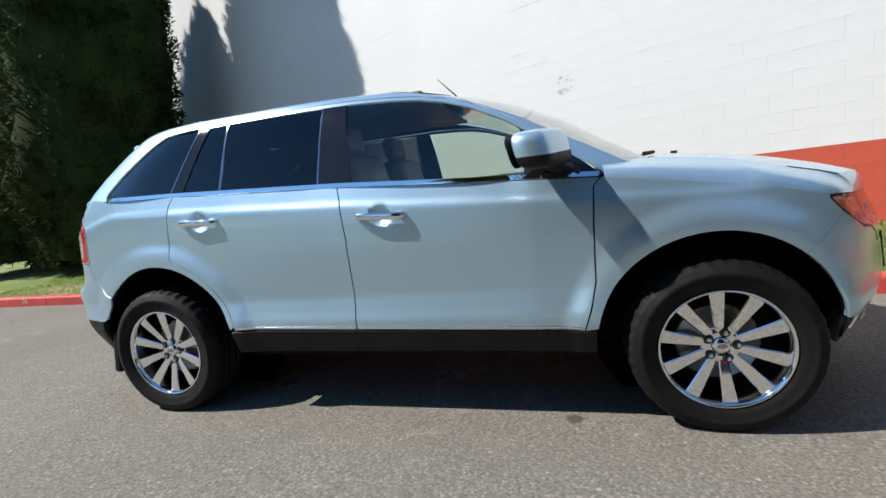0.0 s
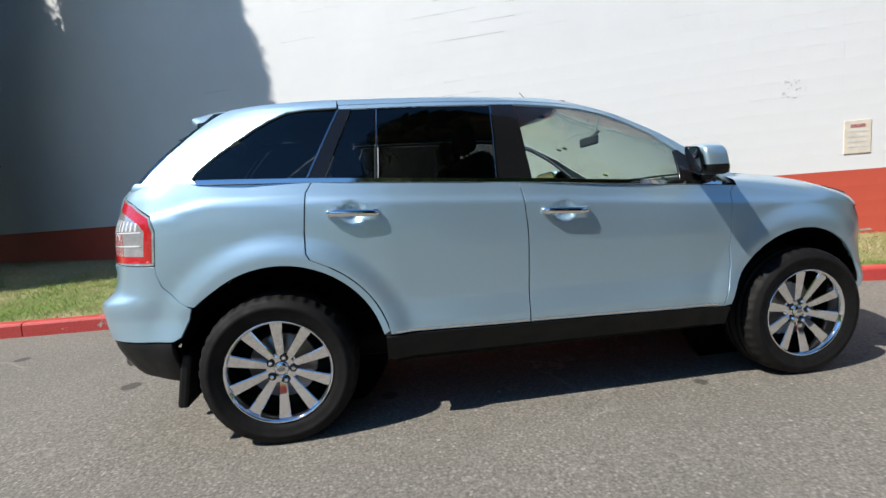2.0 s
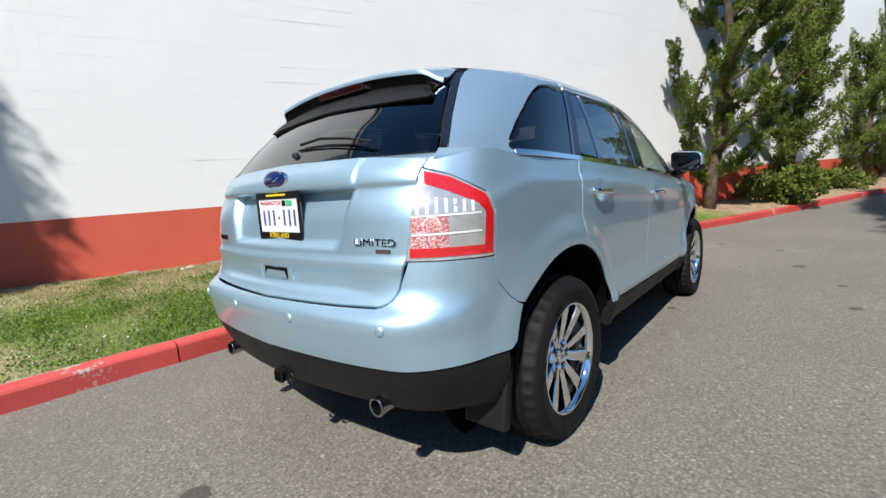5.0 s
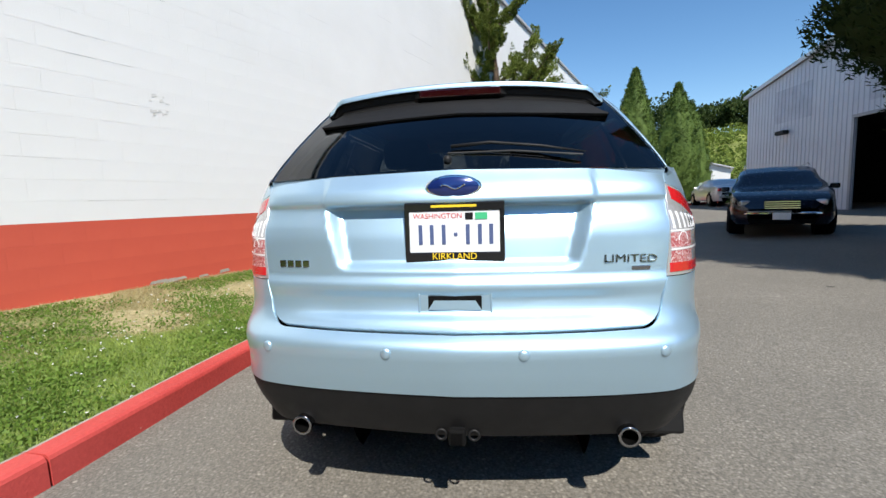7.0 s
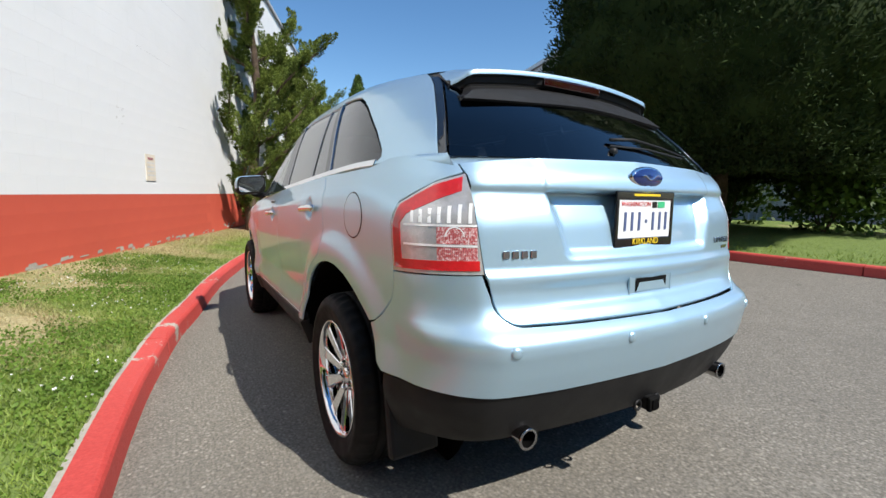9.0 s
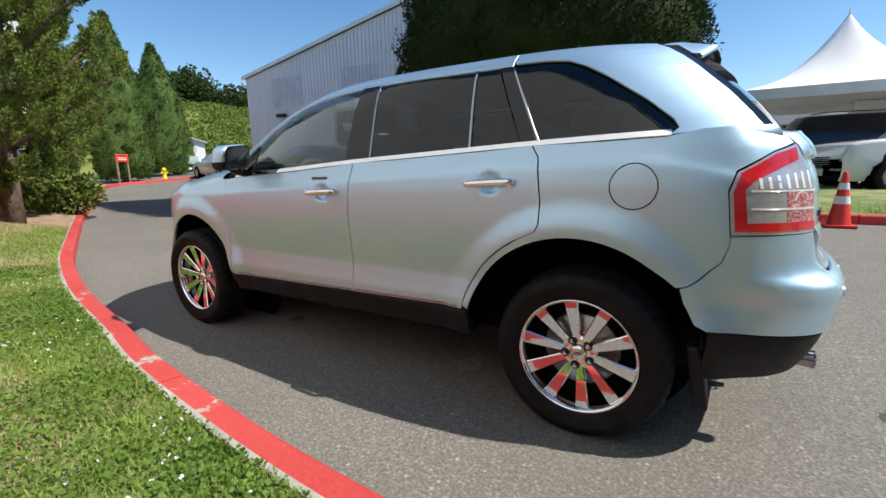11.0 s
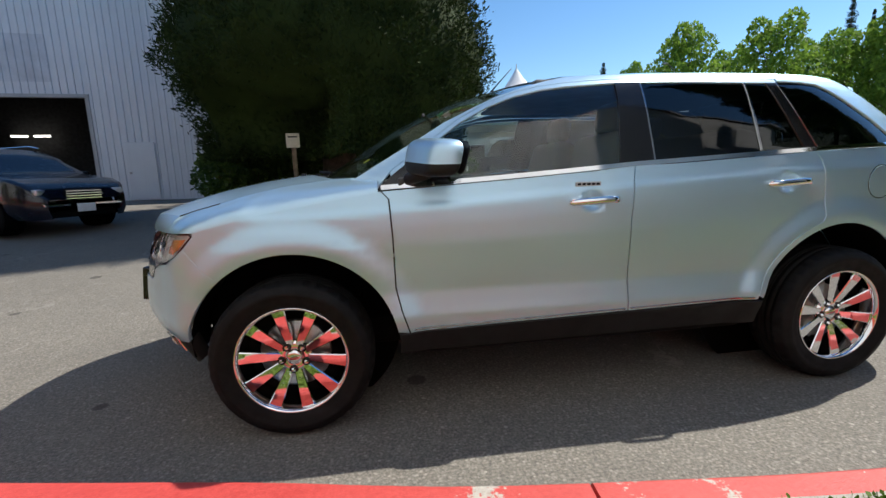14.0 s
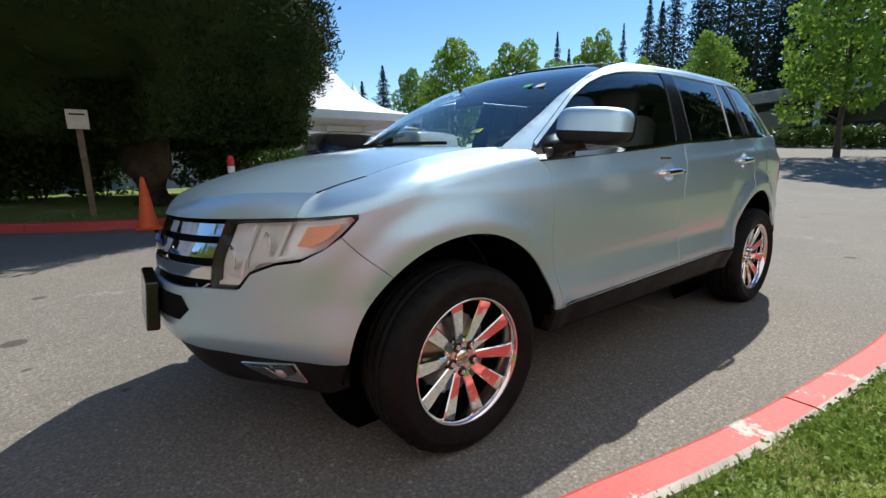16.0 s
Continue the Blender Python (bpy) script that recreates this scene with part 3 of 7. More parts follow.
RIB = ((0.0, 0.0), (0.13, 0.0), (0.148, 0.024), (0.178, 0.024), (0.196, 0.0), (0.203, 0.0))


def barn_front():
    """Ribbed sheets as upright strips, with the doorway left open."""
    vs, fs = [], []
    ribs = []
    s = 0.0
    while s < BW:
        for ds, dep in RIB[:-1]:
            ribs.append((s + ds, dep))
        s += 0.203
    ribs.append((BW, 0.0))
    for (a, da), (b, db) in zip(ribs, ribs[1:]):
        if b <= a:
            continue
        lo = DTOP if (a + b) / 2 > DX0 and (a + b) / 2 < DX1 else 0.2
        k = len(vs)
        vs += [(a, -da, lo), (b, -db, lo), (b, -db, barn_top(b)), (a, -da, barn_top(a))]
        fs.append((k, k + 1, k + 2, k + 3))
    return vs, fs


part("front_wall", barn_front(), M_SIDING, barn, "weathered grey ribbed siding")
part("side_wall", box((0.1, 18, EAVE - 0.2), (0.06, 9.05, EAVE / 2 + 0.1)), M_SIDING, barn)
part("side_wall", box((0.1, 18, EAVE - 0.2), (BW - 0.06, 9.05, EAVE / 2 + 0.1)), M_SIDING, barn)
_rw = [(0, 0.2), (BW, 0.2), (BW, EAVE), (BW / 2, APEX), (0, EAVE)]
# the barn's inside wall is coloured dark so the doorway reads as unlit
part("rear_wall", ([(s, 17.95, z) for s, z in _rw] + [(s, 18.05, z) for s, z in _rw], [(4, 3, 2, 1, 0), (5, 6, 7, 8, 9)]), M_PAINTED_SHADE, barn)
# added wall, dark-coloured, that shuts light out behind the doorway
part("doorway_backdrop", ([(s, 4.6, z) for s, z in _rw] + [(s, 4.7, z) for s, z in _rw], [(4, 3, 2, 1, 0), (5, 6, 7, 8, 9)]), M_PAINTED_SHADE, barn, "added dark backdrop that keeps the doorway black")
for sgn in (0, 1):
    xa, xb = (0 - 0.15, BW / 2) if sgn == 0 else (BW / 2, BW + 0.15)
    za, zb = (EAVE + 0.02, APEX + 0.06) if sgn == 0 else (APEX + 0.06, EAVE + 0.02)
    v = [(xa, -0.12, za), (xb, -0.12, zb), (xb, 18.1, zb), (xa, 18.1, za)]
    v += [(x, y, z + 0.09) for x, y, z in v]
    f = [(3, 2, 1, 0), (4, 5, 6, 7), (1, 5, 4, 0), (2, 6, 5, 1), (3, 7, 6, 2), (0, 4, 7, 3)]
    part("roof", (v, f), M_ROOF, barn, "pale metal roof slope")
for x0, x1, z0, z1 in ((DX0 - 0.1, DX0, 0.3, DTOP + 0.1), (DX1, DX1 + 0.1, 0.3, DTOP + 0.1), (DX0 - 0.1, DX1 + 0.1, DTOP, DTOP + 0.1)):
    part("door_trim", box((x1 - x0, 0.12, z1 - z0), ((x0 + x1) / 2, 0.01, (z0 + z1) / 2)), M_ROOF, barn)
# the slab's dark colour paints the lack of light indoors
part("floor_slab", box((BW - 0.2, 17.8, 0.06), (BW / 2, 9, 0.50)), M_PAINTED_SHADE, barn, "floor inside, coloured dark for the missing light")
for x0, w0 in ((1.95, 2.1), (6.45, 2.2)):
    vs, fs = [], []
    for k in range(int(w0 / .203)):
        for (a, da), (b, db) in zip(RIB, RIB[1:]):
            q = len(vs)
            xa, xb = (int(x0 / .203) + k) * .203 + a, (int(x0 / .203) + k) * .203 + b
            vs += [(xa, -da - .005, 4.2), (xb, -db - .005, 4.2), (xb, -db - .005, 5.55), (xa, -da - .005, 5.55)]
            fs.append((q, q + 1, q + 2, q + 3))
    part("siding_patch", (vs, fs), M_OLDSIDING, barn, "dull grey replacement sheet in the siding")
for sgn in (0, 1):
    xa, xb = (-.15, BW / 2) if sgn == 0 else (BW / 2, BW + .15)
    za, zb = (EAVE - .02, APEX + .02) if sgn == 0 else (APEX + .02, EAVE - .02)
    v = [(xa, -.16, za - .02), (xb, -.16, zb - .02), (xb, -.16, zb + .14), (xa, -.16, za + .14)]
    v += [(x, y + .03, z) for x, y, z in v]
    part("barge_board", (v, [(0, 1, 2, 3), (7, 6, 5, 4), (4, 5, 1, 0), (5, 6, 2, 1), (6, 7, 3, 2), (7, 4, 0, 3)]), M_WHITE, barn, "white barge board")
bdoor = part("side_door", box((0.85, 0.06, 1.8), (10.45, -0.04, 1.5), 0.01), M_SIDING, barn, "closed grey side door")
part("door_knob", lathe([(0, 0.08), (0.03, 0.07), (0.035, 0.04), (0.02, 0)], 12, pose(10.12, -0.06, 1.45, 90)), M_STEEL, bdoor)
flood = part("flood_light", box((0.55, 0.22, 0.16), (2.5, -0.16, 3.77), 0.03), M_CLAD, barn, "dark outdoor flood light")


# ---- the pale blue crossover: body surfaces ----
REAR_PLAN = [(0, 0), (.012, .22), (.035, .45), (.075, .66), (.12, .745), (.2, .815), (.32, .866), (.55, .888), (.9, .91), (1.4, .928)]
FRONT_PLAN = [(0, 0), (.025, .2), (.08, .36), (.145, .47), (.228, .6), (.318, .72), (.42, .815), (.58, .865), (.9, .895), (1.3, .915), (1.6, .928)]
Z_LOW = (.2, .3, .38, .46, .52, .6, .69, .72, .738, .752, .78, .81, .9, 1.05, 1.2, 1.28)
X_REAR = (-2.12, -2.19, -2.25, -2.285, -2.304, -2.326, -2.344, -2.336, -2.315, -2.288, -2.268, -2.255, -2.24, -2.228, -2.19, -2.14)
X_FRONT = (2.12, 2.22, 2.27, 2.305, 2.32, 2.32, 2.31, 2.307, 2.305, 2.304, 2.30, 2.29, 2.25, 2.19, 2.1, 2.0)
Z_W = (.2, .3, .42, .47, .52, .57, .64, .75, .88, 1.0, 1.085, 1.105, 1.14, 1.2, 1.3)
W_LOW = (.80, .86, .90, .922, .928, .918, .908, .918, .928, .928, .924, .912, .903, .888, .862)
XR0, XF0 = -2.255, 2.29


def dense(pts, n=400):
    c = spline(pts, 0.004)
    return c[:, 0], c[:, 1]


_rx, _ry = dense(REAR_PLAN)
_fx, _fy = dense(FRONT_PLAN)
_px = np.concatenate([XR0 + _rx, XF0 - _fx[::-1]])
_py = np.concatenate([_ry, _fy[::-1]])
_bl_r = np.concatenate([1 - np.clip((_rx - .12) / .6, 0, 1), np.zeros(len(_fx))])
_bl_f = np.concatenate([np.zeros(len(_rx)), (1 - np.clip((_fx - .15) / .6, 0, 1))[::-1]])
_bl_r, _bl_f = _bl_r ** 2 * (3 - 2 * _bl_r), _bl_f ** 2 * (3 - 2 * _bl_f)
_us = np.concatenate([[0], np.cumsum(np.hypot(np.diff(_px), np.diff(_py)))])
_us = _us - np.interp(0.0, _px, _us)
U_REAR, U_FRONT = float(_us[0]), float(_us[-1])


_ug = np.linspace(U_REAR, U_FRONT, 3001)
_tab = [list(map(float, np.interp(_ug, _us, a))) for a in (_px, _py, _bl_r, _bl_f)]
_du = float(_ug[1] - _ug[0])


def belt_z(x):
    return interp(x, (-1.9, -1.66, -1.2, -.21, .234, .98, 1.3), (1.255, 1.252, 1.235, 1.183, 1.151, 1.104, 1.085))


def smooth_curve(zs, vals, sigma=.011):
    """A profile through the given points with its corners rounded off."""
    g0 = np.linspace(zs[0], zs[-1], 700)
    step = g0[1] - g0[0]
    k = np.arange(-60, 61) * step
    k = np.exp(-.5 * (k / sigma) ** 2)
    v = np.interp(g0, zs, vals)
    pad = np.concatenate([2 * v[0] - v[60:0:-1], v, 2 * v[-1] - v[-2:-62:-1]])
    tab = list(map(float, np.convolve(pad, k / k.sum(), "valid")))
    lo = float(zs[0])

    def f(z):
        q = min(max((z - lo) / step, 0.0), 698.999)
        i = int(q)
        return tab[i] + (tab[i + 1] - tab[i]) * (q - i)
    return f


rear_x, front_x = smooth_curve(Z_LOW, X_REAR), smooth_curve(Z_LOW, X_FRONT, .015)
width_low = smooth_curve(Z_W, W_LOW, .011)


def u_of_x(x):
    return float(np.interp(x, _px, _us))


def s_rear(y):
    return float(np.interp(y, _ry, _us[:len(_ry)] - U_REAR))


def s_front(y):
    return float(np.interp(y, _fy, U_FRONT - _us[len(_rx):][::-1]))


ARCHES = ((1.395, .375, .465), (-1.375, .385, .475))


def lower(u, z):
    """A point of the lower body on the left side; u runs from the tail's middle to the nose's."""
    u = min(max(u, U_REAR), U_FRONT)
    f = (u - U_REAR) / _du
    i = min(int(f), 2999)
    f -= i
    xr, y, br, bf = (a[i] + (a[i + 1] - a[i]) * f for a in _tab)
    x = xr + br * (rear_x(z) - XR0) + bf * (front_x(z) - XF0)
    side = smoothstep(-2.0, -1.6, x) * (1 - smoothstep(1.5, 1.9, x))
    zz = z - (belt_z(x) - 1.183) * smoothstep(.75, 1.0, z) * side
    y *= width_low(zz) / .928
    for cx, cz, r in ARCHES:
        d = math.hypot(x - cx, z - cz)
        if d < r + .16:
            y += .024 * (1 - smoothstep(r + .03, r + .15, d))
    return Vector((x, y, z))


CUPS = ((.015, 1.022), (-1.013, 1.076))


def lower_side(sgn):
    def f(u, z):
        p = lower(u, z)
        for cx, cz in CUPS:
            d = math.hypot(p.x - cx, (p.z - cz) * 1.12)
            if d < .07:
                p.y -= .024 * (1 - smoothstep(.022, .062, d))
        return Vector((p.x, sgn * p.y, p.z))
    return f


def lower_rear(s, z):
    p = lower(U_REAR + abs(s), z)
    return Vector((p.x, math.copysign(p.y, s), p.z))


def lower_front(s, z):
    p = lower(U_FRONT - abs(s), z)
    return Vector((p.x, math.copysign(p.y, s), p.z))


Z_UP = (1.08, 1.15, 1.25, 1.316, 1.4, 1.46, 1.52, 1.564, 1.60, 1.625, 1.65)
X_A = (1.20, 1.10, .93, .815, .675, .55, .42, .29, .16, .06, -.10)
Y_A = (.765, .757, .745, .735, .717, .702, .684, .668, .650, .634, .60)
X_B = (-2.12, -2.09, -2.02, -1.97, -1.90, -1.84, -1.78, -1.73, -1.68, -1.63, -1.57)
Y_B = (.78, .77, .74, .715, .675, .645, .615, .59, .575, .565, .55)
W_UP = (.905, .898, .873, .852, .827, .806, .783, .764, .742, .718, .68)


def upper_y(x, z):
    w = interp(z, Z_UP, W_UP)
    xa, ya, xb, yb = (interp(z, Z_UP, a) for a in (X_A, Y_A, X_B, Y_B))
    if x > xa - .75:
        t = min(1.0, (x - xa + .75) / .75)
        return ya + (w - ya) * (1 - t ** 2.2)
    if x < xb + .62:
        t = min(1.0, (xb + .62 - x) / .62)
        return yb + (w - yb) * (1 - t ** 2.4)
    return w


def upper_side(sgn):
    return lambda x, z: Vector((x, sgn * upper_y(x, z), z))


UNDER = {}


def inset(surf, d):
    """The surface moved inward by d along its normal."""
    def moved(a, b):
        return surf(a, b) - d * surf_normal(surf, a, b)
    UNDER[moved] = surf
    return moved


def surf_normal(surf, a, b, e=.006):
    p = (surf(a + e, b) - surf(a - e, b)).cross(surf(a, b + e) - surf(a, b - e))
    if p.length < 1e-12:
        return Vector((0, 0, 1))
    p.normalize()
    c = surf(a, b)
    out = Vector((c.x * 0.35, c.y, (c.z - .8) * .2))
    return p if p.dot(out) > 0 else -p


def grid_poly(poly, res, cuts=()):
    """Triangulate a flat outline and cut it along a grid."""
    from mathutils.geometry import tessellate_polygon
    pts = []
    n = len(poly)
    for i in range(n):
        a, b = Vector(poly[i]), Vector(poly[(i + 1) % n])
        k = max(1, int((b - a).length / res))
        pts += [a.lerp(b, j / k) for j in range(k)]
    bm = bmesh.new()
    vs = [bm.verts.new((p.x, p.y, 0)) for p in pts]
    for t in tessellate_polygon([[Vector((p.x, p.y, 0)) for p in pts]]):
        try:
            bm.faces.new([vs[i] for i in t])
        except ValueError:
            pass
    lo = [min(p[k] for p in pts) for k in (0, 1)]
    hi = [max(p[k] for p in pts) for k in (0, 1)]
    for k in (0, 1):
        v = math.ceil(lo[k] / res) * res
        while v < hi[k]:
            co, no = [0, 0, 0], [0, 0, 0]
            co[k], no[k] = v + 1e-5, 1
            bmesh.ops.bisect_plane(bm, geom=bm.verts[:] + bm.edges[:] + bm.faces[:], plane_co=co, plane_no=no, dist=1e-5)
            v += res
    for v in cuts:
        bmesh.ops.bisect_plane(bm, geom=bm.verts[:] + bm.edges[:] + bm.faces[:], plane_co=(0, v, 0), plane_no=(0, 1, 0), dist=1e-5)
    return bm


def panel(name, poly, surf, mat, parent, label="", thick=.012, res=.045, hard=False, cuts=()):
    """A sheet laid on a body surface inside an outline, with folded edges."""
    bm = grid_poly(poly, res, cuts)
    bm.verts.index_update()
    flat = [(v.co.x, v.co.y) for v in bm.verts]
    co = [surf(a, b) for a, b in flat]
    base = UNDER.get(surf, surf)
    nr = [surf_normal(base, a, b) for a, b in flat]
    tris = []
    for f in bm.faces:
        i = [v.index for v in f.verts]
        n = Vector((0, 0, 0))
        for a, b in zip(i[1:], i[2:]):
            n += (co[a] - co[i[0]]).cross(co[b] - co[i[0]])
        if n.dot(nr[i[0]] + nr[i[1]] + nr[i[2]]) < 0:
            i = i[::-1]
        tris.append(i)
    verts, norms = list(co), list(nr)
    edges = {}
    for t in tris:
        for a, b in zip(t, t[1:] + t[:1]):
            edges[(a, b)] = 1
    for (a, b) in list(edges):
        if (b, a) not in edges and thick:
            k = len(verts)
            side = (co[b] - co[a]).cross(nr[a])
            side = side.normalized() if side.length > 0 else nr[a]
            verts += [co[a], co[b], co[b] - nr[b] * thick, co[a] - nr[a] * thick]
            norms += [(nr[a] + side).normalized(), (nr[b] + side).normalized(), side, side]
            tris.append([k + 1, k, k + 3, k + 2])
    bm.free()
    me = bpy.data.meshes.new(name)
    me.from_pydata([tuple(v) for v in verts], [], tris)
    me.materials.append(mat)
    me.polygons.foreach_set("use_smooth", [not hard] * len(me.polygons))
    if not hard:
        me.normals_split_custom_set_from_vertices([tuple(n) for n in norms])
    me.update()
    ob = new(name, me)
    ob.parent = parent
    if label:
        tagged(ob, label)
    return ob


def arc(cx, cz, r, a0, a1, n=22):
    return [(cx + r * math.cos(radians(a0 + (a1 - a0) * i / n)), cz + r * math.sin(radians(a0 + (a1 - a0) * i / n))) for i in range(n + 1)]


def ux(pts):
    return [(u_of_x(x), z) for x, z in pts]


def rounded(cx, cz, w, h, r, n=5):
    out = []
    for sx, sz, a in ((1, 1, 0), (-1, 1, 90), (-1, -1, 180), (1, -1, 270)):
        out += arc(cx + sx * (w / 2 - r), cz + sz * (h / 2 - r), r, a, a + 90, n)
    return out


def mirror_y(pts):
    return [(-a, b) for a, b in pts][::-1]


def sheet(rows, name, mat, parent, label="", smooth=True):
    """A surface through rows of points."""
    m = len(rows[0])
    vs = [p for r in rows for p in r]
    fs = [(i * m + j, (i + 1) * m + j, (i + 1) * m + j + 1, i * m + j + 1) for i in range(len(rows) - 1) for j in range(m - 1)]
    return part(name, (vs, fs), mat, parent, label, smooth)


CREST = [(.985, 1.092), (1.25, 1.05), (1.5, 1.01), (1.7, .964), (1.818, .938), (1.90, .936), (2.0, .925)]
car = thing("car", "pale ice-blue metallic crossover with chrome wheels parked at the red kerb", "car")
FGAP = [(.985, 1.092), (.955, 1.06), (.946, .908), (.94, .66), (.918, .56), (.885, .452)]
MGAP = [(-.205, 1.176), (-.192, 1.10), (-.178, .927), (-.180, .70), (-.184, .478)]
RGAP = [(-1.193, 1.226), (-1.222, 1.18), (-1.24, 1.0), (-1.24, .905), (-1.225, .875), (-1.147, .838), (-1.06, .782)]
g = .0035


def sill_z(x):
    return interp(x, (-.9, .93), (.494, .456))


# wheel arch outlines: front from rear foot over the top to the bumper seam
fa = ARCHES[0]
ra = ARCHES[1]
for sg, hand in ((1, "left"), (-1, "right")):
    S = lower_side(sg)
    fender = [(x + g, z) for x, z in FGAP] + arc(*fa, 169.5, 49.05) + [(1.8605, .8682), (1.816, .922)] + CREST[::-1][2:-1]
    panel("front_fender", ux(fender), S, M_PAINT, car)
    fd = [(x - g, z) for x, z in FGAP] + [(x + g, sill_z(x)) for x in (-.18,)] + [(x + g, z) for x, z in MGAP[::-1]] + [(x, belt_z(x) - .012) for x in (.0, .3, .6)]
    fdoor = panel("front_door", ux(fd), S, M_PAINT, car, "", .012, .026)
    arc_r = [(x, z) for x, z in arc(ra[0], ra[1], ra[2] + .035, 14.5, 62, 12)]
    rd = [(x - g, z) for x, z in MGAP] + [(-.6, sill_z(-.6)), (ra[0] + (ra[2] + .035) * math.cos(radians(14.5)), sill_z(-.88))] + arc_r[1:] + [(x + g, z) for x, z in RGAP[::-1][1:]] + [(x, belt_z(x) - .012) for x in (-1.0, -.7, -.4)]
    rdoor = panel("rear_door", ux(rd), S, M_PAINT, car, "", .012, .026)
    arc_q = arc(ra[0], ra[1], ra[2] + .035 - 2 * g, 14.5, 62, 12)
    quarter = [(x - g, z) for x, z in RGAP] + arc_q[::-1][1:] + arc(*ra, 13.5, 139) + [(-1.762, .705), (-1.885, .80), (-1.912, .86), (-1.915, .89), (-1.905, 1.05), (-1.94, 1.12), (-2.07, 1.184), (-2.137, 1.2105), (-2.128, 1.240), (-2.0, 1.27), (-1.85, belt_z(-1.85) + .01), (-1.70, belt_z(-1.7) - .012), (-1.4, belt_z(-1.4) - .012)]
    panel("rear_quarter", ux(quarter), S, M_PAINT, car)
    # sill cladding and chrome strip
    lo = [(.93, .345), (.93, .447)] + [(x, sill_z(x) - .008) for x in (.7, .4, 0, -.4, -.7)] + [(-.905, .482), (-.905, .36)]
    panel("sill_cladding", ux(lo), inset(S, -.006), M_CLAD, car, "black plastic sill cladding", .05)
    for x0, x1 in ((.865, -.17), (-.195, -.86)):
        st = [(x0, sill_z(x0) + .005), (x1, sill_z(x1) + .005), (x1, sill_z(x1) + .013), (x0, sill_z(x0) + .013)]
        # same strip both sides; darker chrome on the left paints that side's shade
        panel("sill_strip", ux(st), inset(S, -.004), M_CHROME if sg < 0 else M_DARKCHROME, car, "thin chrome strip at the door foot, painted darker on the shaded left", .006)
    # glass and pillars
    G = upper_side(sg)
    GI = inset(G, .008)
    fglass = [(.70, 1.135), (.735, 1.30), (.60, 1.395), (.46, 1.468), (.326, 1.517), (.20, 1.546), (.06, 1.562), (-.16, 1.572), (-.145, 1.181), (.23, 1.155)]
    panel("front_side_window", fglass, GI, M_CLEAR, car, "clear green-tinted side window", 0, .09).visible_shadow = True
    rglass = [(-.315, 1.195), (-.30, 1.576), (-.86, 1.578), (-.885, 1.222)]
    panel("rear_side_window", rglass, GI, M_TINT, car, "dark privacy glass", 0, .09)
    vglass = [(-.905, 1.224), (-.88, 1.578), (-.985, 1.576), (-1.135, 1.234)]
    panel("rear_vent_window", vglass, GI, M_TINT, car, "dark privacy glass", 0, .09)
    QG = [(-1.215, 1.25), (-1.055, 1.572), (-1.20, 1.572), (-1.29, 1.562), (-1.37, 1.527), (-1.44, 1.487), (-1.60, 1.378), (-1.695, 1.30), (-1.712, 1.275), (-1.69, 1.262)]
    panel("quarter_window", QG, GI, M_TINT, car, "dark privacy glass", 0, .09)
    panel("door_pillar", [(-.135, 1.180), (-.172, 1.585), (-.295, 1.588), (-.31, 1.197)], inset(G, .003), M_BLACK, car, "gloss black door pillar")
    panel("door_pillar", [(-1.14, 1.236), (-.99, 1.585), (-1.05, 1.585), (-1.21, 1.248)], inset(G, .003), M_BLACK, car, "gloss black door pillar")
    panel("window_divider", [(-.889, 1.222), (-.866, 1.58), (-.874, 1.58), (-.899, 1.223)], inset(G, .002), M_DARKCHROME, car, "bright window divider")
    panel("window_divider", [(-.308, 1.197), (-.293, 1.578), (-.300, 1.578), (-.316, 1.197)], inset(G, .002), M_DARKCHROME, car, "bright window divider")
    panel("window_divider", [(-1.207, 1.25), (-1.048, 1.58), (-1.056, 1.58), (-1.216, 1.25)], inset(G, .001), M_DARKCHROME, car, "bright window divider")
    sail = [(.99, 1.11), (.93, 1.165), (.75, 1.305), (.71, 1.30), (.675, 1.137)]
    panel("mirror_sail", sail, inset(G, .002), M_BLACK, car, "black mirror sail panel")
    # black window seal round the front glass, painted rail above
    inner = [(.94, 1.165), (.735, 1.312), (.60, 1.407), (.46, 1.48), (.326, 1.529), (.20, 1.558), (.06, 1.574), (-.14, 1.585), (-.6, 1.588), (-1.05, 1.585)]
    inner = [(x, z - .006) for x, z in inner]
    outer = [(x, z + .018) for x, z in inner]
    panel("window_frame", inner + outer[::-1], inset(G, .001), M_PAINT, car, "painted door window frame")
    o2 = [(x, z + g) for x, z in outer]
    rail_top = [(-1.06, 1.632), (-.6, 1.634), (-.2, 1.633), (-.05, 1.63), (.035, 1.628)] + [(interp(z, Z_UP, X_A), z) for z in (1.60, 1.564, 1.52, 1.46, 1.4, 1.316, 1.25, 1.15)] + [(1.25, 1.105), (1.0, 1.108)]
    panel("roof_rail", o2 + rail_top, G, M_PAINT, car, "painted roof rail and windscreen pillar")
    cq = [(-1.0605, 1.632), (-1.0605, 1.588), (-1.20, 1.584), (-1.295, 1.574), (-1.375, 1.539), (-1.447, 1.497), (-1.608, 1.386), (-1.705, 1.305), (-1.724, 1.275), (-1.70, 1.252)]
    wrap = .03
    cq += [(-1.80, belt_z(-1.80) + .006), (-1.9, 1.266)] + [(interp(z, Z_UP, X_B) + wrap, z) for z in (1.27, 1.316, 1.4, 1.46, 1.52, 1.564, 1.60, 1.625)] + [(-1.4, 1.632)]
    we = [(interp(z, Z_UP, X_B), z) for z in (1.27, 1.316, 1.4, 1.46, 1.52, 1.564, 1.60)]
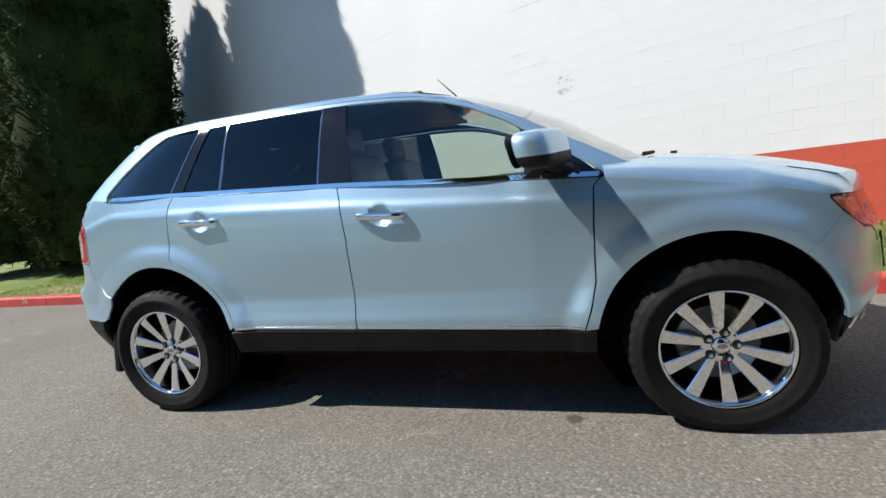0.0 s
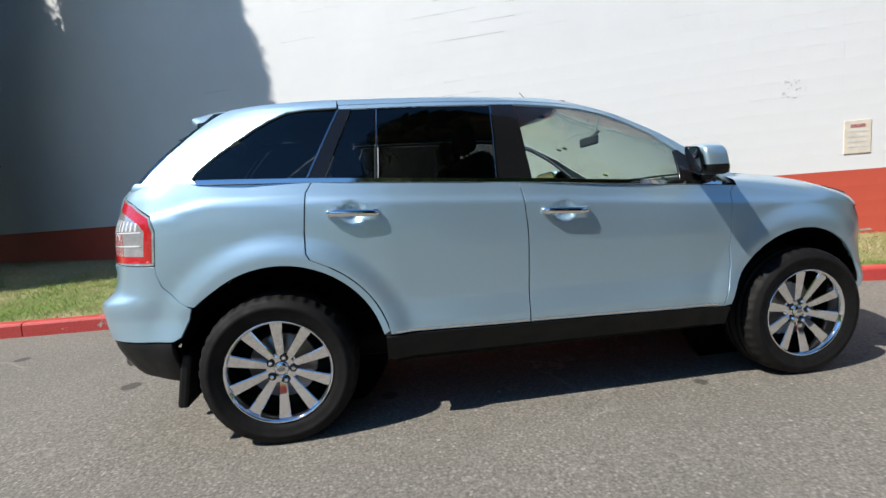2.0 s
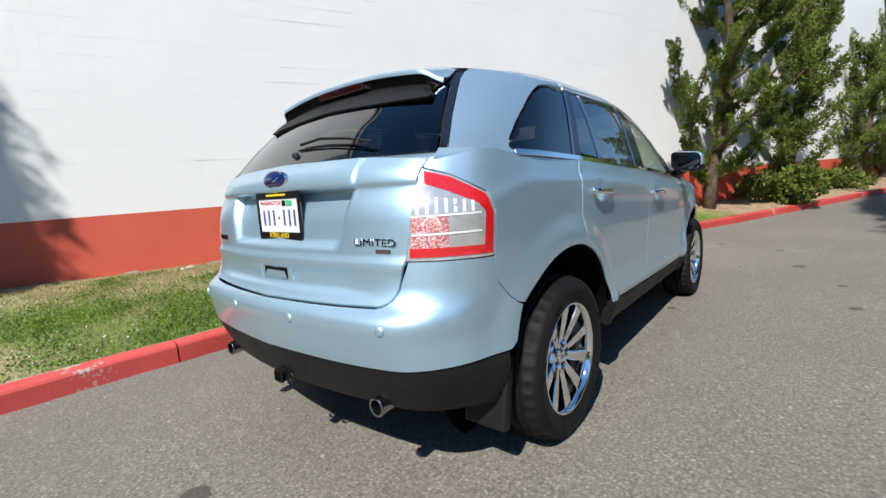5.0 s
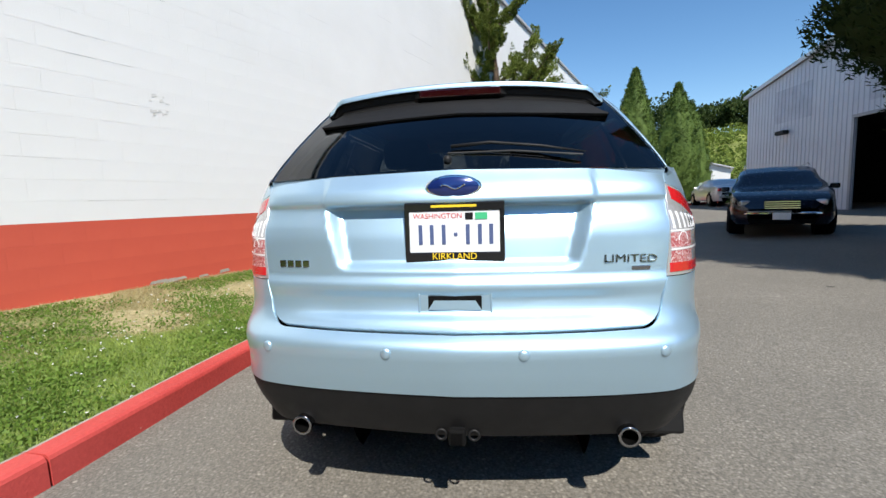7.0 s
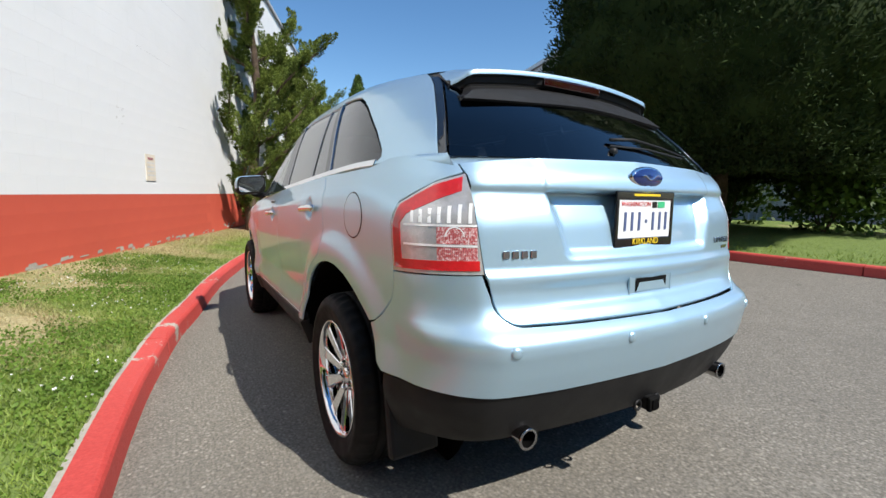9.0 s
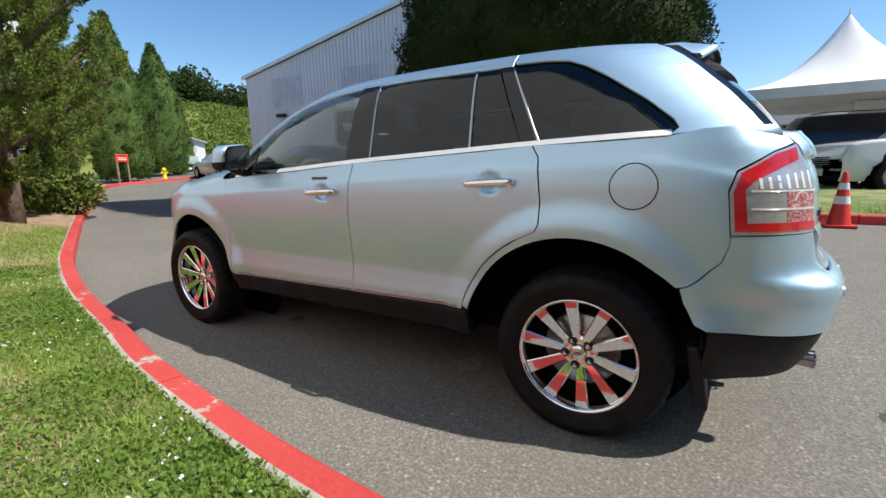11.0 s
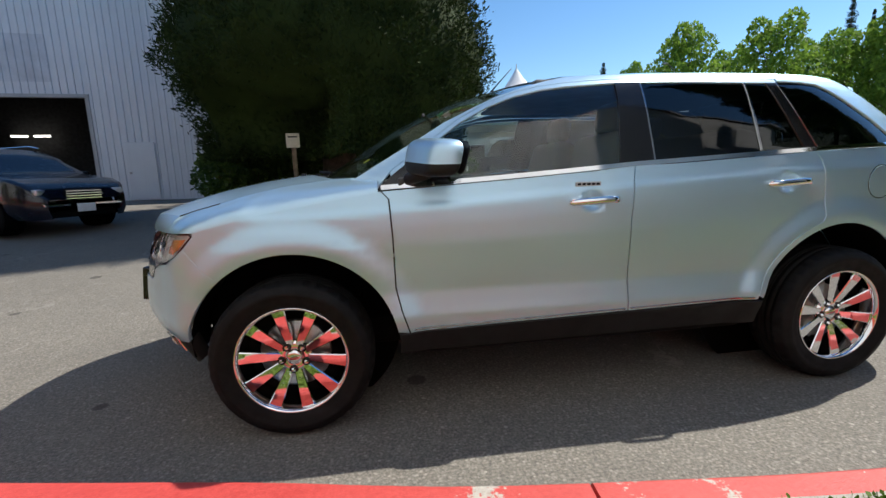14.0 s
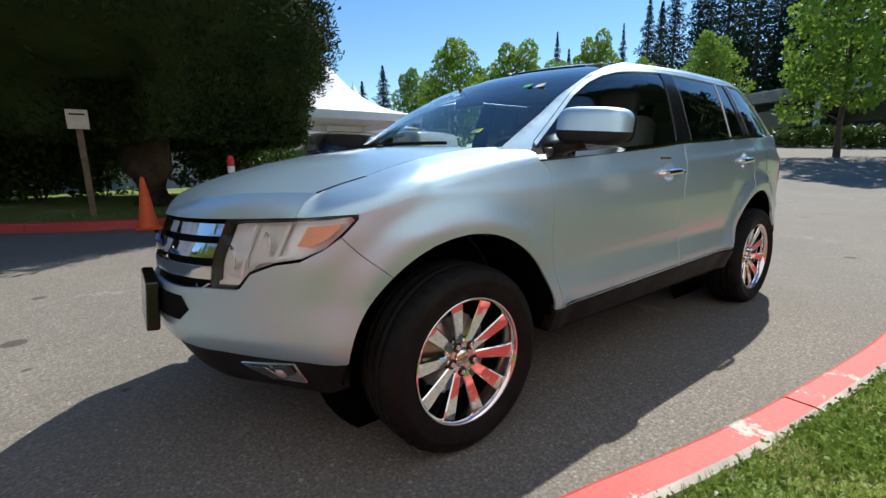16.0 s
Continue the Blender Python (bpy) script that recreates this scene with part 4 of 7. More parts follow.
    panel("rear_window_edge", we + [(x + wrap - .004, z) for x, z in we[::-1]], inset(G, .001), M_TINT_EDGE, car, "dark edge of the rear window glass", .004, .06)
    panel("rear_pillar", cq, G, M_PAINT, car, "broad painted rear pillar")
    # belt moulding
    bx = [x for x in np.linspace(.985, -1.70, 24)]
    belt = [(x, belt_z(x) - .008) for x in bx] + [(x, belt_z(x) + .012) for x in bx[::-1]]
    panel("belt_moulding", belt, inset(G, -.005), M_CHROME, car, "chrome belt moulding", .01)
    # fuel flap on the left
    if sg > 0:
        panel("fuel_flap", ux(arc(-1.592, 1.064, .083, 0, 345, 23)), inset(S, -.002), M_PAINT, car, "round fuel flap", .006, .03)
        panel("fuel_flap_seam", ux(arc(-1.592, 1.064, .088, 0, 345, 23)), inset(S, -.0008), M_BLACK, car, "", .002, .05)

# ---- roof, screens, bonnet ----
NX, NY = 30, 24
ZR = 1.628
rows = []
for i in range(NX + 1):
    x = .045 + (-1.625 - .045) * i / NX
    ye = upper_y(x, ZR)
    zc = interp(x, (-1.63, -1.4, -1.0, -.5, -.2, -.05, .05), (1.662, 1.688, 1.705, 1.700, 1.680, 1.660, 1.634))
    row = []
    for j in range(NY + 1):
        v = -1 + 2 * j / NY
        v = math.copysign(1 - (1 - abs(v)) ** 1.25, v)
        row.append((x + .28 * (1 - v * v) * smoothstep(-.8, .045, x) - .09 * (1 - v * v) * smoothstep(-1.2, -1.625, -abs(x)) * (x < 0), v * ye, ZR + (zc - ZR) * (1 - abs(v) ** 3.2)))
    rows.append(row)
sheet(rows, "roof", M_PAINT, car, "painted roof skin")


def screen_rows(zs, X, Y, bows, dz, inset_y=.012):
    rows = []
    for z in zs:
        bow = interp(z, (1.1, 1.25, 1.46, 1.63), bows)
        xa, ya = interp(z, Z_UP, X), interp(z, Z_UP, Y) - inset_y
        rows.append([(xa + bow * (1 - (k / 12) ** 2), ya * k / 12, z + dz * (1 - (k / 12) ** 2)) for k in range(-12, 13)])
    return rows


sheet(screen_rows(np.linspace(1.10, 1.632, 14), X_A, Y_A, (.22, .23, .26, .28), .002)[::-1], "windscreen", M_CLEAR, car, "clear tinted windscreen with inspection stickers")
sheet(screen_rows(np.linspace(1.262, 1.60, 12), X_B, Y_B, (-.085,) * 4, .012), "rear_window", M_TINT, car, "dark tinted rear window")


def bonnet_z(x, y):
    zc = interp(x, (1.0, 1.2, 1.4, 1.6, 1.8, 1.95, 2.06, 2.14, 2.2, 2.24), (1.20, 1.19, 1.176, 1.150, 1.112, 1.073, 1.037, 1.0, .962, .92))
    return zc - interp(x, (1.2, 1.5, 1.75, 1.9), (.04, .055, .078, .088)) * (abs(y) / .72) ** 2.6


def bonnet_edge(x):
    return interp(x, (1.0, 1.3, 1.7, 1.9), (.70, .715, .73, .718))


rows = []
for i in range(26):
    f = i / 25
    row = []
    for k in range(-14, 15):
        yy = k / 14
        xr = 1.20 + .19 * (1 - yy * yy)
        xf = 2.195 - .315 * abs(yy) ** 2.2
        x = xr + (xf - xr) * f
        y = yy * bonnet_edge(x)
        row.append((x, y, bonnet_z(x, y)))
    rows.append(row)
bonnet = sheet(rows[::-1], "bonnet", M_PAINT, car, "smooth painted bonnet")


def bonnet_side(f):
    """The bonnet's left edge, from the screen (0) to its front corner (1)."""
    x = 1.20 + (1.88 - 1.20) * f
    return Vector((x, bonnet_edge(x), bonnet_z(x, bonnet_edge(x))))


for sg in (1, -1):
    edge = [bonnet_side(f) for f in np.linspace(.74, 1, 14)]
    part("bonnet_seam", tube([(q.x, sg * (q.y + .001), q.z + .0005) for q in edge], .0028, 6), M_BLACK, bonnet, "dark shut line", True)
for sg in (1, -1):
    rows = []
    for i in range(44):
        f = i / 43
        u = u_of_x(1.0) + (U_FRONT - s_front(.70) - u_of_x(1.0)) * f
        x = lower(u, 1.0).x
        zt = interp(u, [u_of_x(x) for x, z in CREST], [z for x, z in CREST])
        a = lower(u, zt)
        fb = max(0.0, (f - .16) / .84)
        b = bonnet_side(fb) if f > .16 else bonnet_side(0) + Vector((-.20 * (1 - f / .16), .03 * (1 - f / .16), .006 * (1 - f / .16)))
        b = b + Vector((0, .002, -.0005))
        L = (b - a).length
        k1 = .36 - .1 * smoothstep(.75, 1, f)
        t1 = (a - lower(u, zt - .02)).normalized() * L * k1
        out = Vector((.6 * smoothstep(.7, 1, f), 1, 0)).normalized()
        t2 = (out - Vector((0, 0, .38 + .2 * smoothstep(.7, 1, f)))).normalized() * L * .36
        row = []
        for k in range(13):
            t = k / 12
            p = a * (1 - t) ** 3 + 3 * (a + t1) * t * (1 - t) ** 2 + 3 * (b + t2) * t * t * (1 - t) + b * t ** 3
            q = a.lerp(b, t) + Vector((.35, 0, .12)) * L * t * (1 - t)
            p = p.lerp(q, smoothstep(.8, 1, f))
            row.append((p.x, sg * p.y, p.z))
        rows.append(row if sg > 0 else row[::-1])
    sheet(rows, "wing_crest", M_PAINT, car)
rows = []
for k in range(-20, 21):
    yy = k / 20
    xf = 2.195 - .315 * abs(yy) ** 2.2
    y = yy * bonnet_edge(xf)
    a = Vector((xf, y, bonnet_z(xf, y)))
    s = math.copysign(s_front(.6985) * abs(yy), yy)
    b = lower_front(s, .917 + .009 * abs(yy) ** 2)
    L = (b - a).length
    rows.append([tuple(a.lerp(b, t) + Vector((.35, 0, .12)) * L * t * (1 - t)) for t in (0, .2, .4, .6, .8, 1)])
sheet(rows, "bonnet_lip", M_PAINT, bonnet)

for sg in (1, -1):
    rows = []
    for k in range(11):
        t = k / 10
        a = lower(u_of_x(-1.86 - .26 * t), interp(t, (0, .5, 1), (belt_z(-1.86) + .004, 1.262, 1.232)))
        xb = -1.86 - .15 * t
        b = Vector((xb, upper_y(xb, 1.272), 1.272))
        rows.append([(a.x, sg * a.y, a.z), (a.x * .5 + b.x * .5 - .006 * t, sg * (a.y * .5 + b.y * .5 + .004), a.z * .5 + b.z * .5), (b.x, sg * b.y, b.z)])
    sheet(rows if sg < 0 else rows[::-1], "pillar_foot", M_PAINT, car)

# ---- tail ----
foot = [(.3, .7505), (.45, .7525)]
foot += [(.585 + .085 * math.sin(a) ** .8, .845 - .090 * math.cos(a) ** .8) for a in np.linspace(.12, math.pi / 2 - .05, 11)]
foot += [(.6805, .876), (.687, .9025)]


def beside(line, d):
    """The line moved sideways by d, towards the tailgate where d is positive."""
    out = []
    for i, p in enumerate(line):
        u, v = line[max(i - 1, 0)], line[min(i + 1, len(line) - 1)]
        L = math.hypot(v[0] - u[0], v[1] - u[1])
        out.append((p[0] - d * (v[1] - u[1]) / L, p[1] + d * (v[0] - u[0]) / L))
    return out


gate = [(0, .7522)] + beside(foot, .004) + [(.6955, 1.0), (.7075, 1.10), (.733, 1.20), (.748, 1.238), (.5, 1.262), (0, 1.272)]
gp = [(s_rear(y), z) for y, z in gate]
gate_poly = gp + mirror_y(gp)[1:-1]


def gate_surf(s, z):
    """The tailgate skin: plate recess with sloped sides, a crease below it and a scooped foot."""
    p = lower_rear(s, z)
    y = abs(p.y)
    hw = .395 + .055 * (z - .946) / .21
    d = (.026 + .024 * (z - .946) / .21) * smoothstep(hw + .018, hw - .04, y) * smoothstep(.932, .972, z) * (1 - smoothstep(1.150, 1.157, z))
    d += -.010 * smoothstep(.84, .888, z) * (1 - smoothstep(.892, .925, z))
    d += .014 * smoothstep(.775, .80, z) * (1 - smoothstep(.835, .885, z)) * (1 - smoothstep(.40, .62, y))
    d += .007 * smoothstep(.450, .466, y) * smoothstep(1.08, 1.15, z)
    d += -.012 * smoothstep(1.15, 1.17, z) * (1 - smoothstep(1.2, 1.28, z))
    return p + Vector((d, 0, 0))


tailgate = panel("tailgate", gate_poly, gate_surf, M_PAINT, car, "painted tailgate with recessed plate panel", .02, .015, False, (.888, .893, 1.1495, 1.1535, 1.1575))
rows = []
for k in range(-16, 17):
    v = k / 16
    s = math.copysign(s_rear(.75 * abs(v)), v) if v else 0.0
    a = gate_surf(s, interp(abs(v), (0, .67, 1), (1.272, 1.262, 1.235)))
    ya = interp(1.262, Z_UP, Y_B)
    b = Vector((interp(1.262, Z_UP, X_B) - .085 * (1 - v * v) + .02, ya * v, 1.262 + .012 * (1 - v * v)))
    rows.append([tuple(a), tuple(a.lerp(b, .5) + Vector((0, 0, -.004))), tuple(b)])
sheet(rows[::-1], "gate_shelf", M_PAINT, tailgate, "painted shelf below the rear window")
bp = [(s_rear(.0), .545), (s_rear(.5), .546), (s_rear(.7), .548), (s_rear(.80), .549)]
sd = [(u_of_x(x) - U_REAR, z) for x, z in ((-1.835, .548), (-1.80, .565), (-1.76, .64), (-1.745, .69), (-1.766, .7015), (-1.888, .7965), (-1.9155, .859), (-1.9185, .8925))]
bt = [(s_rear(y), z) for y, z in beside(foot, -.0055)[::-1]] + [(0, .7431)]
half = bp + sd + bt
panel("rear_bumper", half + mirror_y(half)[1:-1], lower_rear, M_PAINT, car, "painted rear bumper with parking sensors", .015, .0331)
cl = [(0, .372), (s_rear(.4), .375), (s_rear(.66), .37), (s_rear(.78), .355), (u_of_x(-1.86) - U_REAR, .34), (u_of_x(-1.845) - U_REAR, .541), (s_rear(.80), .542), (s_rear(.7), .541), (s_rear(.5), .539), (0, .538)]
panel("rear_apron", cl + mirror_y(cl)[1:-1], inset(lower_rear, .006), M_CLAD, car, "black plastic lower rear apron", .05, .05)
for y in (.657, .22, -.22, -.66):
    p = lower_rear(math.copysign(s_rear(abs(y)), y), .69)
    nrm = surf_normal(lower_rear, math.copysign(s_rear(abs(y)), y), .69)
    m = Matrix.Translation(p) @ nrm.to_track_quat("Z", "Y").to_matrix().to_4x4()
    part("parking_sensor", lathe([(0, .006), (.012, .005), (.017, .002), (.019, -.004)], 20, m), M_PAINT, car, smooth=True)

# lamps
def shrink(P, f):
    c = np.mean(np.array(P), axis=0)
    return [tuple(c + (np.array(p) - c) * f) for p in P]


for sg in (1, -1):
    tl = [(s_rear(.687), .905), (u_of_x(-1.9195) - U_REAR, .8985), (u_of_x(-1.9105) - U_REAR, 1.045), (u_of_x(-1.944) - U_REAR, 1.113), (u_of_x(-2.07) - U_REAR, 1.179), (s_rear(.737), 1.205), (s_rear(.71), 1.10)]
    P = [(s * sg, z) for s, z in tl]
    lamp = panel("tail_lamp", P, inset(lower_rear, -.0015), M_CLEAR_LENS, car, "clear and red wrap-round tail lamp", .012, .03)
    panel("lamp_gasket", shrink(P, 1.02), inset(lower_rear, .006), M_BLACK, lamp, "black lamp gasket", .01, .05)
    cc = np.mean(np.array(P), axis=0)
    into = lambda pts: [tuple(cc + (np.array(p) - cc) * .93) for p in pts]
    top = [P[5], P[4], P[3], P[2], P[1], (P[1][0] - sg * .042, P[1][1] + .002), (P[2][0] - sg * .040, P[2][1] + .005), (P[3][0] - sg * .040, P[3][1] - .030), (P[4][0] - sg * .02, P[4][1] - .046), (P[5][0] + sg * .003, P[5][1] - .046)]
    panel("red_lens", into(top), inset(lower_rear, -.003), M_RED_LENS, lamp, "red lens", .002, .03)
    low = [(P[0][0], P[0][1]), (P[1][0], P[1][1]), (P[1][0], P[1][1] + .032), (P[0][0], P[0][1] + .032)]
    panel("red_lens", into(low), inset(lower_rear, -.0034), M_RED_LENS, lamp, "red lens", .002, .03)
    a, b = P[0][0] + sg * .018, P[1][0] - sg * .058
    w = b - a
    for z0 in (.986, 1.046):
        panel("lamp_bar", [(a, z0), (b, z0), (b, z0 + .006), (a, z0 + .006)], inset(lower_rear, -.0035), M_REFLECTOR, lamp, "", .002, .05)
    for z0, z1 in ((.940, .984), (.994, 1.044)):
        panel("reflex_field", [(a, z0), (a + w * .50, z0), (a + w * .50, z1), (a, z1)], inset(lower_rear, -.0028), M_REFLEX, lamp, "red reflex prisms", .002, .03)
        ring = arc(a + w * .27, 1.016, .030, 0, 180 if z0 > .99 else -180, 10)
        rim = arc(a + w * .27, 1.016, .0265, 180 if z0 > .99 else -180, 0, 10)
        if z0 > .99:
            panel("bulb_ring", ring + rim, inset(lower_rear, -.0036), M_REFLECTOR, lamp, "bright bulb ring", .002, .05)
    for k in range(7):
        x0 = a + w * (.06 + .13 * k)
        panel("lamp_rib", [(x0, 1.056), (x0 + w * .045, 1.056), (x0 + w * .045, 1.115 - .004 * k), (x0, 1.115 - .004 * k)], inset(lower_rear, -.0032), M_REFLECTOR, lamp, "clear upright rib", .002, .05)

# ---- nose ----
HL = [(s_front(.468), .912), (s_front(.50), .918), (U_FRONT - u_of_x(1.84), .932), (U_FRONT - u_of_x(1.826), .922), (U_FRONT - u_of_x(1.90), .835), (U_FRONT - u_of_x(1.95), .803), (U_FRONT - u_of_x(2.01), .788), (s_front(.60), .755), (s_front(.565), .71), (s_front(.55), .698), (s_front(.462), .695)]
for sg in (1, -1):
    P = [(s * sg, z) for s, z in HL]
    lamp = panel("headlamp", P, inset(lower_front, -.001), M_LENS, car, "clear headlamp with amber side lens", 0, .03)
    lamp.visible_shadow = False
    panel("lamp_gasket", shrink(P, 1.028), inset(lower_front, .050), M_BLACK, lamp, "black lamp gasket", 0, .05)
    panel("lamp_bowl", shrink(P, .985), inset(lower_front, .042), M_REFLECTOR, lamp, "bright mirrored lamp housing", 0, .03)
    n = len(P)
    rim = shrink(P, 1.03)
    for i in range(n):
        j = (i + 1) % n
        panel("gasket_edge", [P[i], P[j], rim[j], rim[i]], inset(lower_front, -.0012), M_BLACK, lamp, "", .05, .05)
    s0, sw = HL[0][0], HL[3][0] - HL[0][0]
    facets = (("lamp_bowl", ((.03, .903), (.22, .906), (.21, .80), (.24, .712), (.03, .703)), M_REFLECTOR, "pale mirrored lamp bowl", .036),
              ("lamp_bowl", ((.24, .906), (.50, .91), (.47, .795), (.33, .778), (.25, .74)), M_WHITE, "faceted lamp bowl", .034),
              ("lamp_bowl", ((.52, .91), (.93, .915), (.80, .842), (.62, .80), (.48, .79)), M_REFLECTOR, "outer lamp bowl", .034),
              ("lamp_rib", ((.495, .909), (.525, .910), (.485, .79), (.455, .787)), M_WHITE, "white upright rib", .014),
              ("lamp_rib", ((.215, .906), (.24, .907), (.24, .73), (.215, .715)), M_REFLECTOR, "pale upright rib", .012),
              ("lamp_foot", ((.03, .712), (.12, .735), (.24, .722), (.225, .706), (.03, .702)), M_WHITE, "pale lamp foot", .010),
              ("lamp_foot", ((.25, .745), (.33, .783), (.60, .803), (.59, .815), (.33, .797)), M_WHITE, "pale lamp foot", .012))
    for nm, q, mt, lb, deep in facets:
        panel(nm, [(sg * (s0 + sw * a), z) for a, z in q], inset(lower_front, deep), mt, lamp, lb, .003, .05)
    am = ((.66, .902), (.92, .911), (.83, .866), (.72, .838), (.62, .842))
    panel("amber_lens", [(sg * (s0 + sw * a), z) for a, z in am], inset(lower_front, .010), M_AMBER_LENS, lamp, "amber side lens", .002, .03)
    for k, (u, zc) in enumerate(((.115, .80), (.37, .85))):
        p = lower_front(sg * (s0 + sw * u), zc)
        nrm = surf_normal(lower_front, sg * (s0 + sw * u), zc)
        m = Matrix.Translation(p - nrm * .030) @ Vector((1, 0, 0)).to_track_quat("Z", "Y").to_matrix().to_4x4()
        part("lamp_cup", lathe([(0, -.02), (.018, -.017), (.032, -.006), (.040, .008), (.042, .010), (.038, .010)], 24, m), M_CHROME, lamp, "round mirrored reflector", True)
nb = [(0, .455), (s_front(.5), .455), (s_front(.75), .455), (U_FRONT - u_of_x(1.86), .452)] + [(U_FRONT - u_of_x(x), z) for x, z in arc(*fa, 10, 48.85, 8)] + [(U_FRONT - u_of_x(1.8635), .8662), (HL[4][0] - .004, .829), (HL[5][0] - .005, .791), (HL[6][0], .778), (s_front(.60), .745), (s_front(.57), .70), (s_front(.555), .688), (s_front(.44), .685), (s_front(.3), .675), (0, .672)]
panel("front_bumper", nb + mirror_y(nb)[1:-1], lower_front, M_PAINT, car, "painted front bumper", .02, .04)
ap = [(0, .27), (s_front(.5), .28), (s_front(.75), .30), (U_FRONT - u_of_x(1.87), .34), (U_FRONT - u_of_x(1.865), .448), (s_front(.75), .449), (0, .449)]
panel("front_apron", ap + mirror_y(ap)[1:-1], inset(lower_front, .012), M_CLAD, car, "black plastic lower front apron", .06, .05)
gr = [(0, .675), (s_front(.42), .69), (s_front(.455), .705), (s_front(.462), .905), (s_front(.3), .912), (0, .915)]
panel("grille_backing", gr + mirror_y(gr)[1:-1], inset(lower_front, .05), M_DARK, car, "dark grille opening", 0, .06)
for z0, h in ((.715, .045), (.79, .05), (.865, .04)):
    w0 = s_front(.452)
    panel("grille_bar", [(-w0, z0), (w0, z0), (w0, z0 + h), (-w0, z0 + h)], inset(lower_front, .008), M_CHROME, car, "broad chrome grille bar", .02, .03)
li = [(0, .55), (s_front(.30), .555), (s_front(.36), .60), (s_front(.32), .645), (0, .65)]
panel("lower_intake", li + mirror_y(li)[1:-1], inset(lower_front, -.003), M_DARK, car, "dark lower air intake", .004, .05)


# ---- car: wheels ----
def text_mesh(body, size, depth, align="CENTER"):
    cu = bpy.data.curves.new("lettering", "FONT")
    cu.body, cu.size, cu.extrude, cu.align_x, cu.align_y = body, size, depth, align, "CENTER"
    ob = bpy.data.objects.new("lettering", cu)
    scene.collection.objects.link(ob)
    dg = bpy.context.evaluated_depsgraph_get()
    me = bpy.data.meshes.new_from_object(ob.evaluated_get(dg))
    bpy.data.objects.remove(ob)
    return me


def lettering(name, body, size, m, mat, parent, label="", depth=.0015):
    me = text_mesh(body, size, depth)
    me.materials.clear()
    me.materials.append(mat)
    ob = new(name, me)
    ob.parent = parent
    ob.matrix_basis = m
    if label:
        tagged(ob, label)
    return ob


def tyre_mesh(R=.363, rim=.2445, hw=.122, seg=120):
    half = [(rim, .098), (rim + .006, .107), (.280, .1175), (.30, .1215), (.303, .1235), (.318, .1235), (.321, .1205), (.338, .1145), (.346, .107), (.355, .094), (R - .003, .078), (R, .066)]
    tread = [(R, .050), (R - .007, .049), (R - .007, .042), (R, .041), (R + .001, .012), (R - .007, .011), (R - .007, .004), (R + .001, .003)]
    prof = half + tread + [(r, -z) for r, z in tread[::-1]] + [(r, -z) for r, z in half[::-1]]
    bm = bmesh.new()
    rings = []
    for r, z in prof:
        ring = []
        for i in range(seg):
            rr = r
            if abs(z) > .05 and r > .35:
                rr = r - (.006 if i % 3 == 0 else 0)
            a = 2 * math.pi * (i + (.8 if i % 3 == 0 else 0)) / seg
            ring.append(bm.verts.new((rr * math.cos(a), rr * math.sin(a), z)))
        rings.append(ring)
    for a, b in zip(rings, rings[1:]):
        for i in range(seg):
            j = (i + 1) % seg
            bm.faces.new([a[i], a[j], b[j], b[i]])
    return bm


def spoke_mesh(bm, ang):
    """One broad flat-faced spoke, wider and prouder towards the rim."""
    st = [(.046, .0150, .056), (.075, .0180, .062), (.12, .0215, .071), (.165, .0245, .079), (.205, .0275, .086), (.238, .0305, .090)]
    m = Matrix.Rotation(ang, 4, "Z")
    rings = []
    for r, w, z in st:
        b = .004
        sec = [(-w, z - .03), (-w, z - b), (-w + b, z), (w - b, z), (w, z - b), (w, z - .03)]
        rings.append([bm.verts.new(m @ Vector((r, t, h))) for t, h in sec])
    for a, c in zip(rings, rings[1:]):
        for k in range(len(a) - 1):
            bm.faces.new([a[k], c[k], c[k + 1], a[k + 1]])
    bm.faces.new(rings[0])


